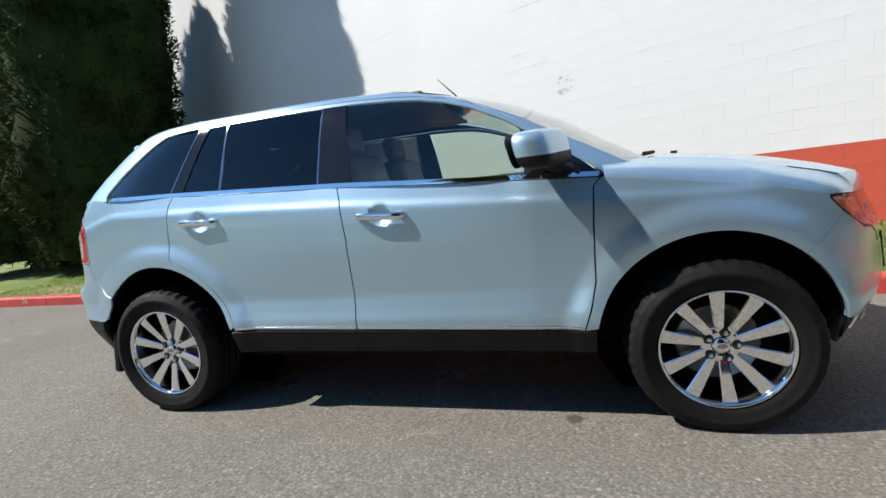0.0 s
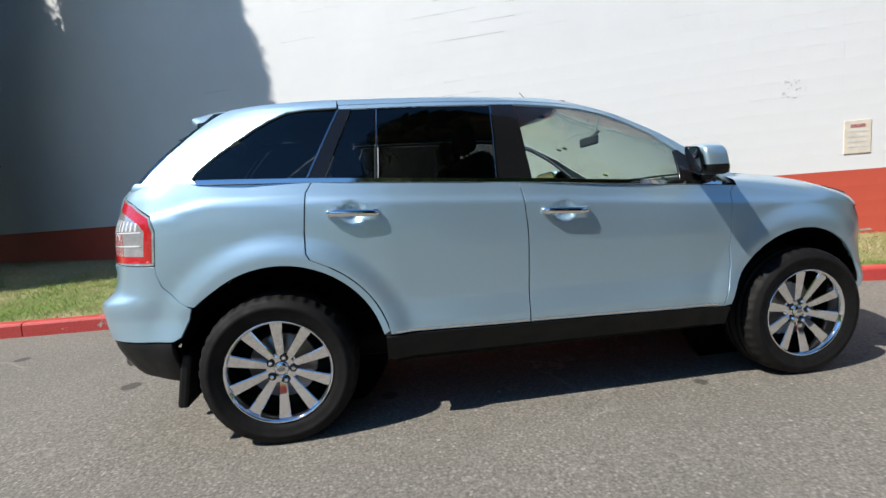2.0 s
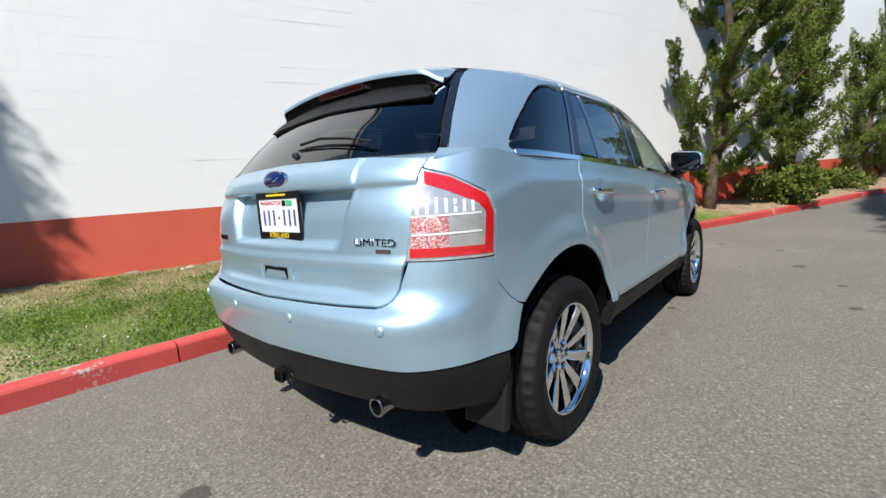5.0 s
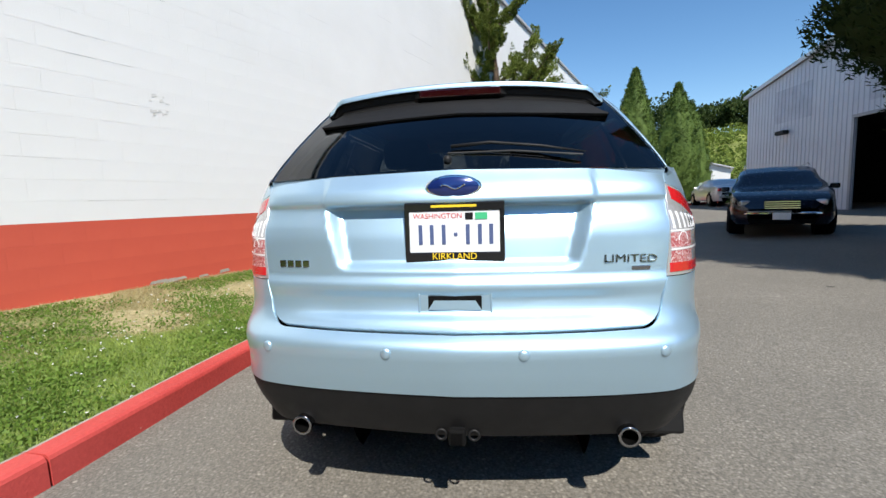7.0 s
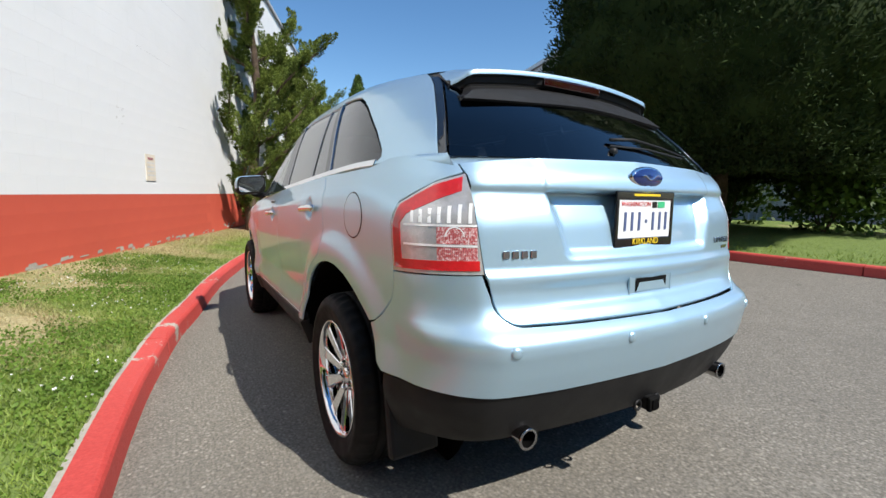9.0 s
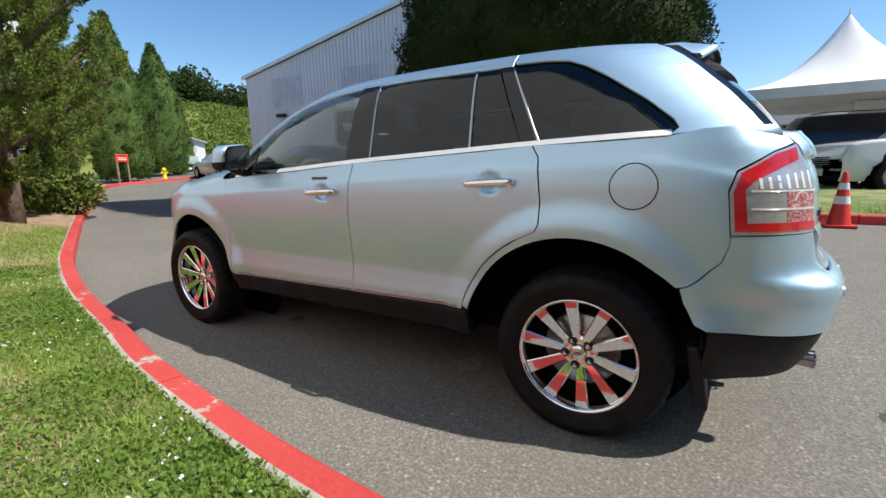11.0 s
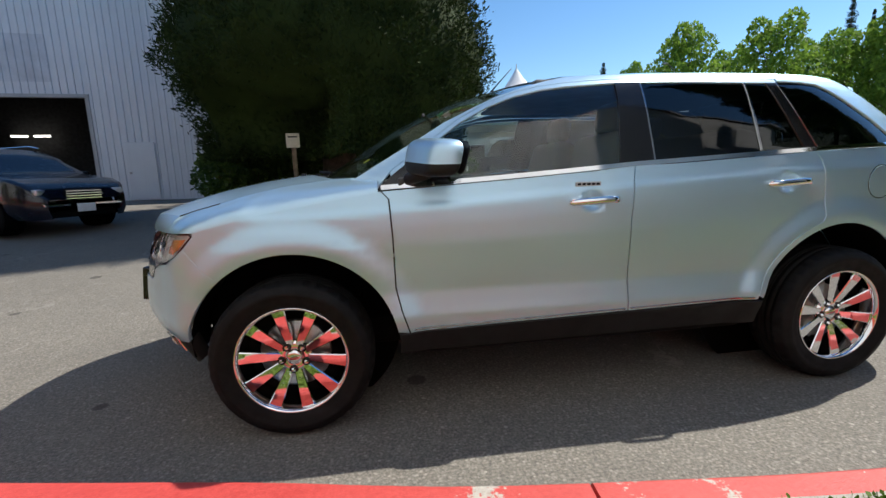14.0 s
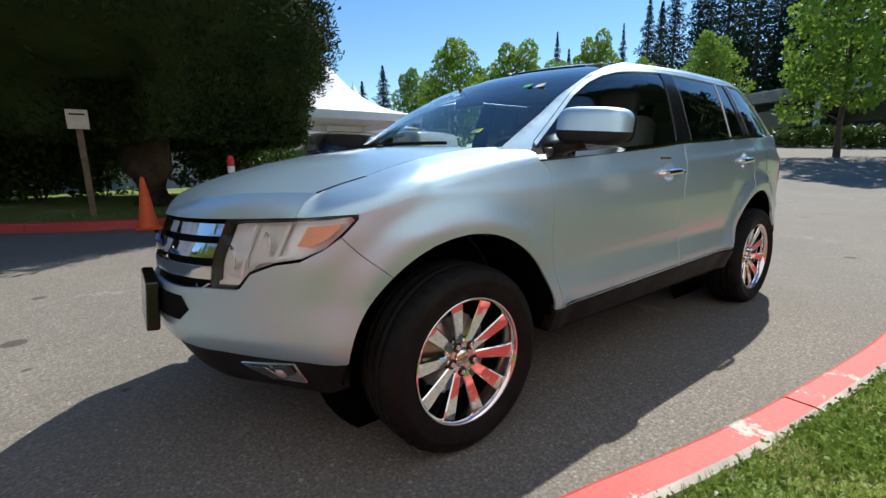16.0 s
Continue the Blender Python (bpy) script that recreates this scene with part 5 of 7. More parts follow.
def wheel(parent):
    """A wheel with its axis along local z, outward."""
    w = new("wheel")
    w.parent = parent
    tagged(w, "ten-spoke chrome wheel on a black road tyre")
    part("tyre", tyre_mesh(), M_TYRE, w, "black road tyre", True)
    rim = [(.239, .096), (.2450, .101), (.2475, .108), (.2435, .1105), (.2385, .108), (.233, .098), (.229, .082), (.226, .03), (.22, -.06), (.235, -.095), (.246, -.1)]
    part("rim", lathe(rim, 64), M_CHROME, w, "chrome rim", True)
    for k in range(10):
        bm = bmesh.new()
        spoke_mesh(bm, math.radians(36 * k + 90))
        part("spoke", bm, M_CHROME, w)
    part("hub", lathe([(.036, .056), (.046, .060), (.066, .058), (.078, .050), (.084, .03), (.084, .0)], 40), M_CHROME, w, "", True)
    part("hub_cap", lathe([(0, .069), (.02, .068), (.030, .064), (.034, .058)], 32), M_CHROME, w, "", True)
    part("cap_badge", lathe([(0, .0012), (.9, .0008), (1, 0)], 24, Matrix.Translation((0, 0, .0688)) @ Matrix.Diagonal((.020, .010, 1, 1))), M_DARKCHROME, w, "oval cap badge")
    for k in range(5):
        a = math.radians(72 * k + 72)
        m = Matrix.Translation((.057 * math.cos(a), .057 * math.sin(a), .0))
        # black disc on the hub paints the shaded pocket round each nut
        part("nut_well_shade", lathe([(.0, .0612), (.016, .0612), (.0205, .0606), (.021, .05)], 20, m), M_BLACK, w, "black disc painting the shade of a nut well", True)
        part("wheel_nut", lathe([(0, .077), (.006, .076), (.0108, .071), (.012, .06)], 6, m), M_CHROME, w, "chrome wheel nut")
    part("brake_disc", lathe([(.04, .01), (.155, .01), (.16, .004), (.16, -.012)], 40), M_STEEL, w, "steel brake disc", True)
    part("brake_backing", lathe([(0, -.03), (.215, -.03), (.226, -.05)], 40), M_DARK, w, "", True)
    return w


w0 = wheel(car)
first = True
for x, sg, turn in ((1.412, 1, 12), (1.412, -1, 5), (-1.412, 1, 8), (-1.412, -1, 0)):
    m = Matrix.Translation((x, sg * .816, .360)) @ Matrix.Rotation(-sg * math.pi / 2, 4, "X") @ Matrix.Rotation(radians(turn), 4, "Z")
    if first:
        w0.matrix_basis = m
        first = False
    else:
        copy_thing(w0, m)
# wheel wells, underbody, engine bay
for cx, cz, r in ARCHES:
    for sg in (1, -1):
        rows = []
        for i in range(25):
            a = radians(-2 + 184 * i / 24)
            lx, lz = cx + (r + .004) * math.cos(a), cz + (r + .004) * math.sin(a)
            yo = min(.905, lower(u_of_x(lx), lz).y - .012)
            rows.append([(cx + (r + .004 + .02 * (k == 0)) * math.cos(a), sg * y, cz + (r + .004 + .02 * (k == 0)) * math.sin(a)) for k, y in ((1, yo), (1, .70), (0, .52))])
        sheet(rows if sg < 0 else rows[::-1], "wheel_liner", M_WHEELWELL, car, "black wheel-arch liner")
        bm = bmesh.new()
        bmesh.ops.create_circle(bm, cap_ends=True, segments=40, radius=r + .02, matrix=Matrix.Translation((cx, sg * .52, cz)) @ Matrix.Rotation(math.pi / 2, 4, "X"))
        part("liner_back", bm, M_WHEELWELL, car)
    part("axle", tube([(cx, -.78, .36), (cx, .78, .36)], .045, 12), M_DARK, car, smooth=True)
part("underbody", box((3.9, 1.12, .16), (-.05, 0, .34), .04), M_DARK, car, "dark underbody pan")
part("underbody_side", box((1.78, 1.74, .16), (.02, 0, .40), .03), M_DARK, car)
part("spare_well", box((.40, .80, .16), (-1.88, 0, .48), .05), M_DARK, car)
part("engine_bay", box((.80, .90, .46), (1.60, 0, .62), .05), M_DARK, car, "dark engine bay block")
for sg in (1, -1):
    part("mud_flap", box((.05, .19, .26), (-1.850, sg * .775, .345), .015, (0, 10, 0)), M_CLAD, car, "black rear mud flap")
    tip = tube([(-1.95, sg * .555, .395), (-2.12, sg * .557, .391), (-2.225, sg * .558, .388)], [.029, .031, .034], 28, False)
    ex = part("exhaust_tip", tip, M_DARKCHROME, car, "chrome exhaust tip", True)
    part("exhaust_bore", lathe([(.034, 0), (.036, -.004), (.034, -.008), (.027, -.006)], 28, Matrix.Translation((-2.226, sg * .558, .388)) @ Matrix.Rotation(math.pi / 2, 4, "Y")), M_DARKCHROME, ex, "rolled steel lip", True)
    part("exhaust_inside", lathe([(.028, -.004), (.027, .12), (0, .12)], 28, Matrix.Translation((-2.226, sg * .558, .388)) @ Matrix.Rotation(math.pi / 2, 4, "Y")), M_WHEELWELL, ex, "black inner bore", True)
    part("muffler", tube([(-1.5, sg * .5, .36), (-1.95, sg * .54, .36)], [.1, .1], 16), M_DARK, car, smooth=True)
hitch = part("tow_hitch", box((.14, .052, .052), (-2.215, 0, .392), .008), M_CLAD, car, "black tow hitch receiver")
# black plate on the solid end paints the receiver's shaded hollow
part("hitch_bore_shade", box((.01, .036, .036), (-2.287, 0, .392)), M_WHEELWELL, hitch)
part("hitch_collar", box((.02, .060, .058), (-2.278, 0, .392), .01), M_DARK, hitch)
for y in (-.055, .055):
    bm = bmesh.new()
    add_lathe(bm, [(.017 + .005 * math.cos(a), .005 * math.sin(a)) for a in np.linspace(0, 2 * math.pi, 9)[:-1]], 20, Matrix.Translation((-2.255, y, .388)) @ Matrix.Rotation(math.pi / 2, 4, "X") @ Matrix.Rotation(math.pi / 2, 4, "Y"), True)
    part("chain_loop", bm, M_CLAD, hitch, "", True)
part("hitch_bar", tube([(-2.12, -.5, .39), (-2.12, .5, .39)], .03, 10), M_DARK, car, smooth=True)

# ---- car: tail details ----
def rear_frame(y, z, lift=0.0):
    """x at the tailgate skin for a flat-mounted thing."""
    return gate_surf(math.copysign(s_rear(abs(y)), y) if y else 0.0, z).x - lift


TOWARD = Matrix(((0, 0, -1, 0), (-1, 0, 0, 0), (0, 1, 0, 0), (0, 0, 0, 1)))
px = rear_frame(0, 1.06) - .006
plate = part("number_plate", box((.008, .305, .152), (px - .004, 0, 1.062), .003), M_PLATE, car, "white and blue number plate in a black dealer frame")
part("plate_frame", box((.01, .332, .030), (px - .007, 0, 1.148), .004), M_BLACK, plate, "black plate frame")
part("plate_frame", box((.01, .332, .034), (px - .007, 0, .980), .004), M_BLACK, plate, "black plate frame")
for y in (.158, -.158):
    part("plate_frame", box((.01, .016, .18), (px - .0071, y, 1.064), .003), M_BLACK, plate, "black plate frame")
for k, y in enumerate((.113, .075, .035, -.045, -.085, -.122)):
    part("plate_mark", box((.002, .013, .066), (px - .0092, y, 1.056), .0006), M_PLATEBLUE, plate, "blue bar where the number stands")
part("plate_mark", box((.002, .012, .012), (px - .0092, -.005, 1.056), .0006), M_PLATEBLUE, plate)
lettering("plate_word", "WASHINGTON", .024, Matrix.Translation((px - .009, .055, 1.117)) @ TOWARD, M_RED_LENS, plate, "red state name", .0006)
lettering("frame_word", "KIRKLAND", .031, Matrix.Translation((px - .0145, 0, .983)) @ TOWARD, M_YELLOW, plate, "yellow frame lettering", .0006)
part("frame_word", box((.002, .15, .008), (px - .0125, 0, 1.150)), M_YELLOW, plate, "small gold line of lettering")
part("plate_sticker", box((.002, .026, .022), (px - .0093, -.05, 1.116)), M_BLACK, plate)
part("plate_sticker", box((.002, .04, .022), (px - .0093, -.09, 1.116)), M_GREENSTICK, plate, "pale green tab sticker")
# oval badge
bx = rear_frame(0, 1.215, .002)
badge = part("badge_ring", lathe([(0, .012), (.86, .011), (.97, .006), (1, 0)], 48, Matrix.Translation((bx, 0, 1.212)) @ TOWARD @ Matrix.Diagonal((.094, .04, 1, 1))), M_CHROME, car, "oval badge with a chrome rim", True)
part("badge_field", lathe([(0, .0145), (.95, .0125), (1, .010)], 48, Matrix.Translation((bx, 0, 1.212)) @ TOWARD @ Matrix.Diagonal((.084, .033, 1, 1))), M_BLUE, badge, "dark blue oval field", True)
pts = [Vector((bx - .0155, .040 - .08 * t, 1.212 + .007 * math.sin(t * 7 + .6))) for t in np.linspace(0, 1, 24)]
part("badge_script", tube(pts, .0026, 6), M_CHROME, badge, "bright script line")
# lettering on the gate: bars for the model name, a word for the trim level
for k in range(4):
    y = .618 - .031 * k
    part("model_mark", box((.006, .023, .024), (rear_frame(y, .962, .002), y, .962), .002), M_DARKCHROME, car, "chrome model mark")
ts = -s_rear(.566)
tn = surf_normal(gate_surf, ts, .966, .05)
tr = Vector((0, -1, 0))
tr = (tr - tn * tr.dot(tn)).normalized()
tm = Matrix((tr, tn.cross(tr), tn)).transposed().to_4x4()
lettering("trim_word", "LIMITED", .044, Matrix.Translation(gate_surf(ts, .966) + tn * .002) @ tm @ Matrix.Diagonal((1.12, .8, 1, 1)), M_DARKCHROME, car, "chrome trim lettering", .002)
part("drive_mark", box((.005, .062, .014), (rear_frame(-.6, .935, .001), -.60, .936), .002, (0, 0, math.degrees(math.atan2(-tn.y, -tn.x)))), M_DARKCHROME, car, "small chrome badge")
# gate pull
gx = rear_frame(0, .846)
pull = part("gate_handle", box((.010, .235, .076), (gx + .004, 0, .832), .004), M_PAINT, car, "framed tailgate pull")
# flat dark plate in place of the shade inside the painted recess
part("pull_slot_shade", box((.004, .176, .046), (gx - .0018, 0, .834), .001), M_DARK, pull, "dark plate painting the shade in the pull slot")
vs = [(gx - .0065, -.088, .811), (gx - .0065, .088, .811), (gx - .0042, .068, .842), (gx - .0042, -.068, .842)]
part("pull_lip", (vs, [(0, 3, 2, 1)]), M_PAINT, pull, "sloped painted grip below the slot")
for z0 in (.797, .867):
    part("pull_frame", box((.007, .243, .006), (gx, 0, z0), .002), M_PAINT, pull)
for y0 in (-.119, .119):
    part("pull_frame", box((.007, .006, .066), (gx, y0, .832), .002), M_PAINT, pull)
# spoiler
rows_t, rows_b = [], []
for k in range(-24, 25):
    v = k / 24
    a = abs(v)
    y = v * .572
    end = smoothstep(.88, 1.0, a)
    zt = 1.648 - .048 * a ** 2.2 - .028 * end
    xt = -1.828 + .018 * a ** 2 + .045 * end
    roof_z = 1.664 - .034 * a ** 3.2 - .008 * end
    rows_t.append([(-1.58, y, roof_z), (-1.68, y, roof_z * .7 + zt * .3 + .003), (xt + .035, y, zt + .001), (xt + .006, y, zt - .004), (xt, y, zt - .011), (xt + .001, y, zt - .024)])
    zg = 1.498 - .022 * a
    xg = interp(zg, Z_UP, X_B) - .085 * (1 - a * a) - .004
    step = smoothstep(.30, .33, a)
    deep = .014 * step * (1 - end)
    hang = []
    for f in (0, .2, .4, .6, .8, 1):
        z = zt - .080 + (zg + .010 - zt + .080) * f
        skin = interp(z, Z_UP, X_B) - .085 * (1 - .72 * a * a) - .020
        hang.append((min(xt + .036 + (xg - .012 - xt - .036) * f, skin), y, z))
    rows_b.append([(xt + .001, y, zt - .024), (xt + .005, y, zt - .026), (xt + .008 + deep, y, zt - .029), (xt + .010 + deep, y, zt - .050), (xt + .014 + deep, y, zt - .054), (xt + .030, y, zt - .062), *hang, (xg, y, zg), (xg + .03, y, zg + .02)])
sp = sheet(rows_t, "spoiler", M_PAINT, car, "painted roof spoiler with black underside")
sheet(rows_b, "spoiler_underside", M_CLAD, sp, "black spoiler underside", False)
for sg in (1, -1):
    a, b = (rows_t[-1], rows_b[-1]) if sg > 0 else (rows_t[0], rows_b[0])
    loop = a + b[1:]
    vs = [(x, y + sg * .003, z) for x, y, z in loop]
    part("spoiler_cheek", (vs, [tuple(range(len(vs))) if sg < 0 else tuple(range(len(vs)))[::-1]]), M_BLACK, sp)
part("stop_lamp", box((.012, .33, .030), (-1.8235, 0, 1.606), .004, (0, -6, 0)), plain("dark_red_lens", (0.022, 0.002, 0.003), 0.1, var=0.1, bumpy=0.0, coat=1.0), sp, "dark red high stop lamp")
# rear wiper
wz = lambda z: interp(z, Z_UP, X_B) - .085 - .014
wp = [Vector((wz(1.345), .02, 1.362)), Vector((wz(1.36) - .012, -.12, 1.372)), Vector((wz(1.35) - .006, -.30, 1.352)), Vector((wz(1.32) + .012, -.45, 1.325))]
wiper = part("rear_wiper", tube(wp, [.007, .006, .005, .003], 8), M_CLAD, car, "black rear wiper arm and blade", True)
part("wiper_blade", tube([Vector((wz(1.335), .03, 1.338)), Vector((wz(1.335), -.2, 1.338)), Vector((wz(1.315) + .014, -.44, 1.315))], .004, 6), M_CLAD, wiper)
part("wiper_pivot", lathe([(0, .02), (.012, .018), (.016, .0)], 16, Matrix.Translation((wz(1.31) + .01, .03, 1.315)) @ TOWARD), M_CLAD, wiper, "", True)

# ---- car: side details ----
for sg in (1, -1):
    for hx, hz in ((.015, 1.022), (-1.013, 1.076)):
        y0 = lower(u_of_x(hx), hz).y
        bar = []
        for t in np.linspace(-1, 1, 17):
            bar.append((hx + .122 * t, t))
        bm = bmesh.new()
        rings = []
        for x, t in bar:
            h = .0165 * (1 - .35 * abs(t) ** 4)
            out = .036 - .020 * abs(t) ** 6
            rings.append([bm.verts.new((x, sg * (y0 + o), hz + z + .006 * -t)) for o, z in ((out - .018, -h), (out - .004, -h * .9), (out, -h * .4), (out, h * .5), (out - .005, h), (out - .018, h))])
        for a, b in zip(rings, rings[1:]):
            for k in range(6):
                f = [a[k], a[(k + 1) % 6], b[(k + 1) % 6], b[k]]
                bm.faces.new(f)
        bm.faces.new(rings[0])
        bm.faces.new(rings[-1])
        bmesh.ops.recalc_face_normals(bm, faces=bm.faces[:])
        hd = part("door_handle", bm, M_CHROME, car, "chrome pull handle", True)
        for e in (-1, 1):
            part("handle_mount", box((.028, .03, .026), (hx + e * .102, sg * (y0 + .008), hz), .006), M_CHROME, hd)
        if hx > 0 and sg > 0:
            part("key_lock", lathe([(0, .004), (.008, .003), (.009, 0)], 14, Matrix.Translation((hx - .10, sg * (y0 + .037), hz)) @ Matrix.Rotation(-sg * math.pi / 2, 4, "X")), M_DARKCHROME, hd)
    # mirror
    mr = new("door_mirror")
    mr.parent = car
    tagged(mr, "painted and black door mirror")
    vs, fs = [], []
    U, V = 20, 12

    def shell(lo, hi, grow=0.0):
        rows = []
        for i in range(V + 1):
            ph = lo + (hi - lo) * i / V
            row = []
            for k in range(U + 1):
                th = 2 * math.pi * k / U
                ct, st = math.cos(th), math.sin(th)
                e = .42
                cx = math.copysign(abs(ct) ** e, ct)
                cy = math.copysign(abs(st) ** e, st)
                cp = math.cos(ph) ** .42 if math.cos(ph) > 0 else 0
                sp_ = math.copysign(abs(math.sin(ph)) ** .55, math.sin(ph))
                x = cx * cp * (.072 + grow)
                y = cy * cp * (.122 + grow)
                z = sp_ * (.076 + grow)
                x += .02 - .05 * (y / .12) - .02 * (z / .09)
                z -= .012 * y / .12
                row.append((.745 + x, sg * (.968 + y), 1.232 + z))
            rows.append(row if sg < 0 else row[::-1])
        return rows

    sheet(shell(-.1, math.pi / 2), "mirror_cap", M_PAINT, mr, "painted upper mirror shell")
    sheet(shell(-math.pi / 2, -.1), "mirror_base", M_CLAD, mr, "black lower mirror shell")
    part("mirror_arm", tube([(.86, sg * .84, 1.140), (.83, sg * .88, 1.152), (.79, sg * .94, 1.17)], [.03, .028, .032], 12), M_CLAD, mr, "", True)
    gl = rounded(0, 0, .20, .115, .03)
    v = [(.676 - .02 * z / .09 - .05 * y / .12, sg * (.968 + y), 1.233 + z - .012 * y / .12) for y, z in gl]
    bz = [(x + .004, sg * (.968 + (abs(y) - .968) * 1.10), 1.233 + (z - 1.233) * 1.14) for x, y, z in v]
    part("mirror_bezel", (bz, [tuple(range(len(v))) if sg < 0 else tuple(range(len(v)))[::-1]]), M_CLAD, mr, "black mirror rim")
    part("mirror_glass", (v, [tuple(range(len(v))) if sg < 0 else tuple(range(len(v)))[::-1]]), plain("mirror_silver", (0.8, 0.82, 0.84), 0.01, 1.0, var=0.0, bumpy=0.0), mr, "mirror glass")
    part("signal_strip", box((.05, .10, .012), (.785, sg * .97, 1.160), .004), M_CLEAR_LENS, mr)
# keypad on the left front door
kp = part("entry_keypad", box((.125, .006, .022), (.037, lower(u_of_x(.037), 1.098).y + .002, 1.098), .003), M_GREYPAD, car, "five-button entry keypad")
for k in range(5):
    part("key_button", box((.016, .003, .010), (.083 - .023 * k, lower(u_of_x(.037), 1.098).y + .0065, 1.098), .001), M_CLAD, kp)
# roof aerials
part("aerial", tube([(.275, 0, 1.645), (.215, 0, 1.71), (.12, 0, 1.81)], [.006, .004, .002], 8), M_CLAD, car, "thin black roof aerial", True)
part("aerial_foot", lathe([(0, .022), (.012, .02), (.022, .004), (.024, 0)], 16, Matrix.Translation((.28, 0, 1.636)) @ Matrix.Diagonal((1.6, 1, 1, 1))), M_CLAD, car, "", True)
# wipers and cowl
rows = []
for k in range(-14, 15):
    v = k / 14
    x0 = 1.20 + .19 * (1 - v * v)
    rows.append([(x0 + .012, v * .70, bonnet_z(x0, v * .69) - .004), (x0 - .05, v * .71, bonnet_z(x0, v * .69) - .03), (x0 - .13, v * .73, bonnet_z(x0, v * .69) - .005)])
sheet(rows[::-1], "cowl", M_CLAD, car, "black windscreen cowl")
for y0, y1 in ((.55, -.05), (.0, -.6)):
    pw = [Vector((1.345 - .18 * (yy / .7) ** 2 - .01, yy, 1.182 - .02 * (yy / .7) ** 2 + .010)) for yy in np.linspace(y0, y1, 8)]
    part("windscreen_wiper", tube(pw, .008, 6), M_CLAD, car, "black windscreen wiper")
for y in (.28, -.28):
    part("washer_jet", box((.03, .02, .012), (1.40, y, bonnet_z(1.4, y) + .005), .004), M_CLAD, car)
# stickers in the windscreen corner
for y, z, mt, w in ((.50, 1.47, M_GREENSTICK, .05), (.56, 1.465, M_WHITE, .06), (.55, 1.235, M_YELLOWSTICK, .06)):
    xa = interp(z, Z_UP, X_A) + interp(z, (1.1, 1.25, 1.46, 1.63), (.22, .23, .26, .28)) * (1 - (y / .70) ** 2) + .005
    part("screen_sticker", box((.002, w, .035), (xa, y, z), 0, (0, -60, 0)), mt, car, "small windscreen sticker")
# fog lamps and front plate holder
for sg in (1, -1):
    ring = ((.50, .405), (.70, .432), (.705, .350), (.60, .345))
    fl = panel("fog_lamp", [(sg * s_front(y), z) for y, z in ring], inset(lower_front, .004), M_CHROME, car, "chrome fog lamp bezel", .012, .04)
    for q in (((.52, .402), (.60, .408), (.64, .36), (.60, .352)), ((.615, .412), (.69, .424), (.695, .395), (.64, .372))):
        panel("fog_facet", [(sg * s_front(y), z) for y, z in q], inset(lower_front, -.003), M_DARKCHROME, fl, "dark mirrored facet", .004, .04)
    p = lower_front(sg * s_front(.645), .388)
    part("fog_bulb", lathe([(0, .012), (.016, .010), (.024, .002), (.026, -.006)], 20, Matrix.Translation(p) @ surf_normal(lower_front, sg * s_front(.645), .388).to_track_quat("Z", "Y").to_matrix().to_4x4()), M_CLEAR_LENS, fl, "round fog lamp glass", True)
fp = part("front_plate_holder", box((.045, .34, .19), (2.335, 0, .585), .008, (0, -6, 0)), M_BLACK, car, "black front plate holder")
part("grille_badge", lathe([(0, .014), (.9, .012), (1, 0)], 40, Matrix.Translation((2.275, 0, .815)) @ Matrix(((0, 0, 1, 0), (1, 0, 0, 0), (0, 1, 0, 0), (0, 0, 0, 1))) @ Matrix.Diagonal((.10, .04, 1, 1))), M_BLUE, car, "oval blue grille badge", True)

# ---- car: cabin ----
def seat(x, y, w):
    s = new("seat")
    s.parent = car
    tagged(s, "grey leather seat with a headrest")
    part("cushion", box((.52, w, .20), (x + .05, y, .72), .06, (0, -6, 0), 3), M_SEAT, s, "", True)
    part("backrest", box((.17, w, .66), (x - .28, y, 1.04), .06, (0, -14, 0), 3), M_SEAT, s, "", True)
    n = 1 if w < .8 else 2
    for i in range(n):
        yy = y + (0 if n == 1 else (i - .5) * .75)
        hr = part("headrest", box((.10, .27, .17), (x - .385, yy, 1.455), .045, (0, -8, 0), 3), M_SEAT, s, "", True)
        for e in (-.06, .06):
            part("headrest_post", tube([(x - .36, yy + e, 1.30), (x - .38, yy + e, 1.40)], .007, 8), M_STEEL, hr)
    return s


seat(.02, .38, .52)
seat(.02, -.38, .52)
seat(-.70, 0, 1.30)
part("cargo_floor", box((1.1, 1.0, .03), (-1.45, 0, .90)), M_DASH, car, "dark cargo floor")
part("cabin_floor", box((1.62, 1.44, .04), (.06, 0, .55)), M_DASH, car, "dark cabin carpet")
for sg in (1, -1):
    part("door_card", box((1.1, .03, .60), (.36, sg * .835, .85), .01), M_DASH, car, "dark inner door trim")
    part("door_card", box((1.0, .03, .26), (-.70, sg * .835, 1.04), .01), M_DASH, car, "dark inner door trim")
    part("cargo_trim", box((.60, .03, .30), (-1.52, sg * .77, 1.06), .01), M_DASH, car)
part("gate_trim", box((.03, 1.1, .5), (-2.05, 0, .98), .01), M_DASH, car)
part("headliner", box((1.6, 1.20, .02), (-.62, 0, 1.612), .008), M_SEAT, car, "grey headliner")
dash = [(1.22, .80), (1.22, 1.115), (1.08, 1.135), (.86, 1.13), (.78, 1.08), (.80, .95), (.88, .80)]
vs = [(x, y, z) for y in (-.80, .80) for x, z in dash]
n = len(dash)
part("dashboard", (vs, [tuple(range(n))[::-1], tuple(range(n, 2 * n))] + [(i, (i + 1) % n, n + (i + 1) % n, n + i) for i in range(n)]), M_DASH, car, "dark grey dashboard")
sw = new("steering_wheel")
sw.parent = car
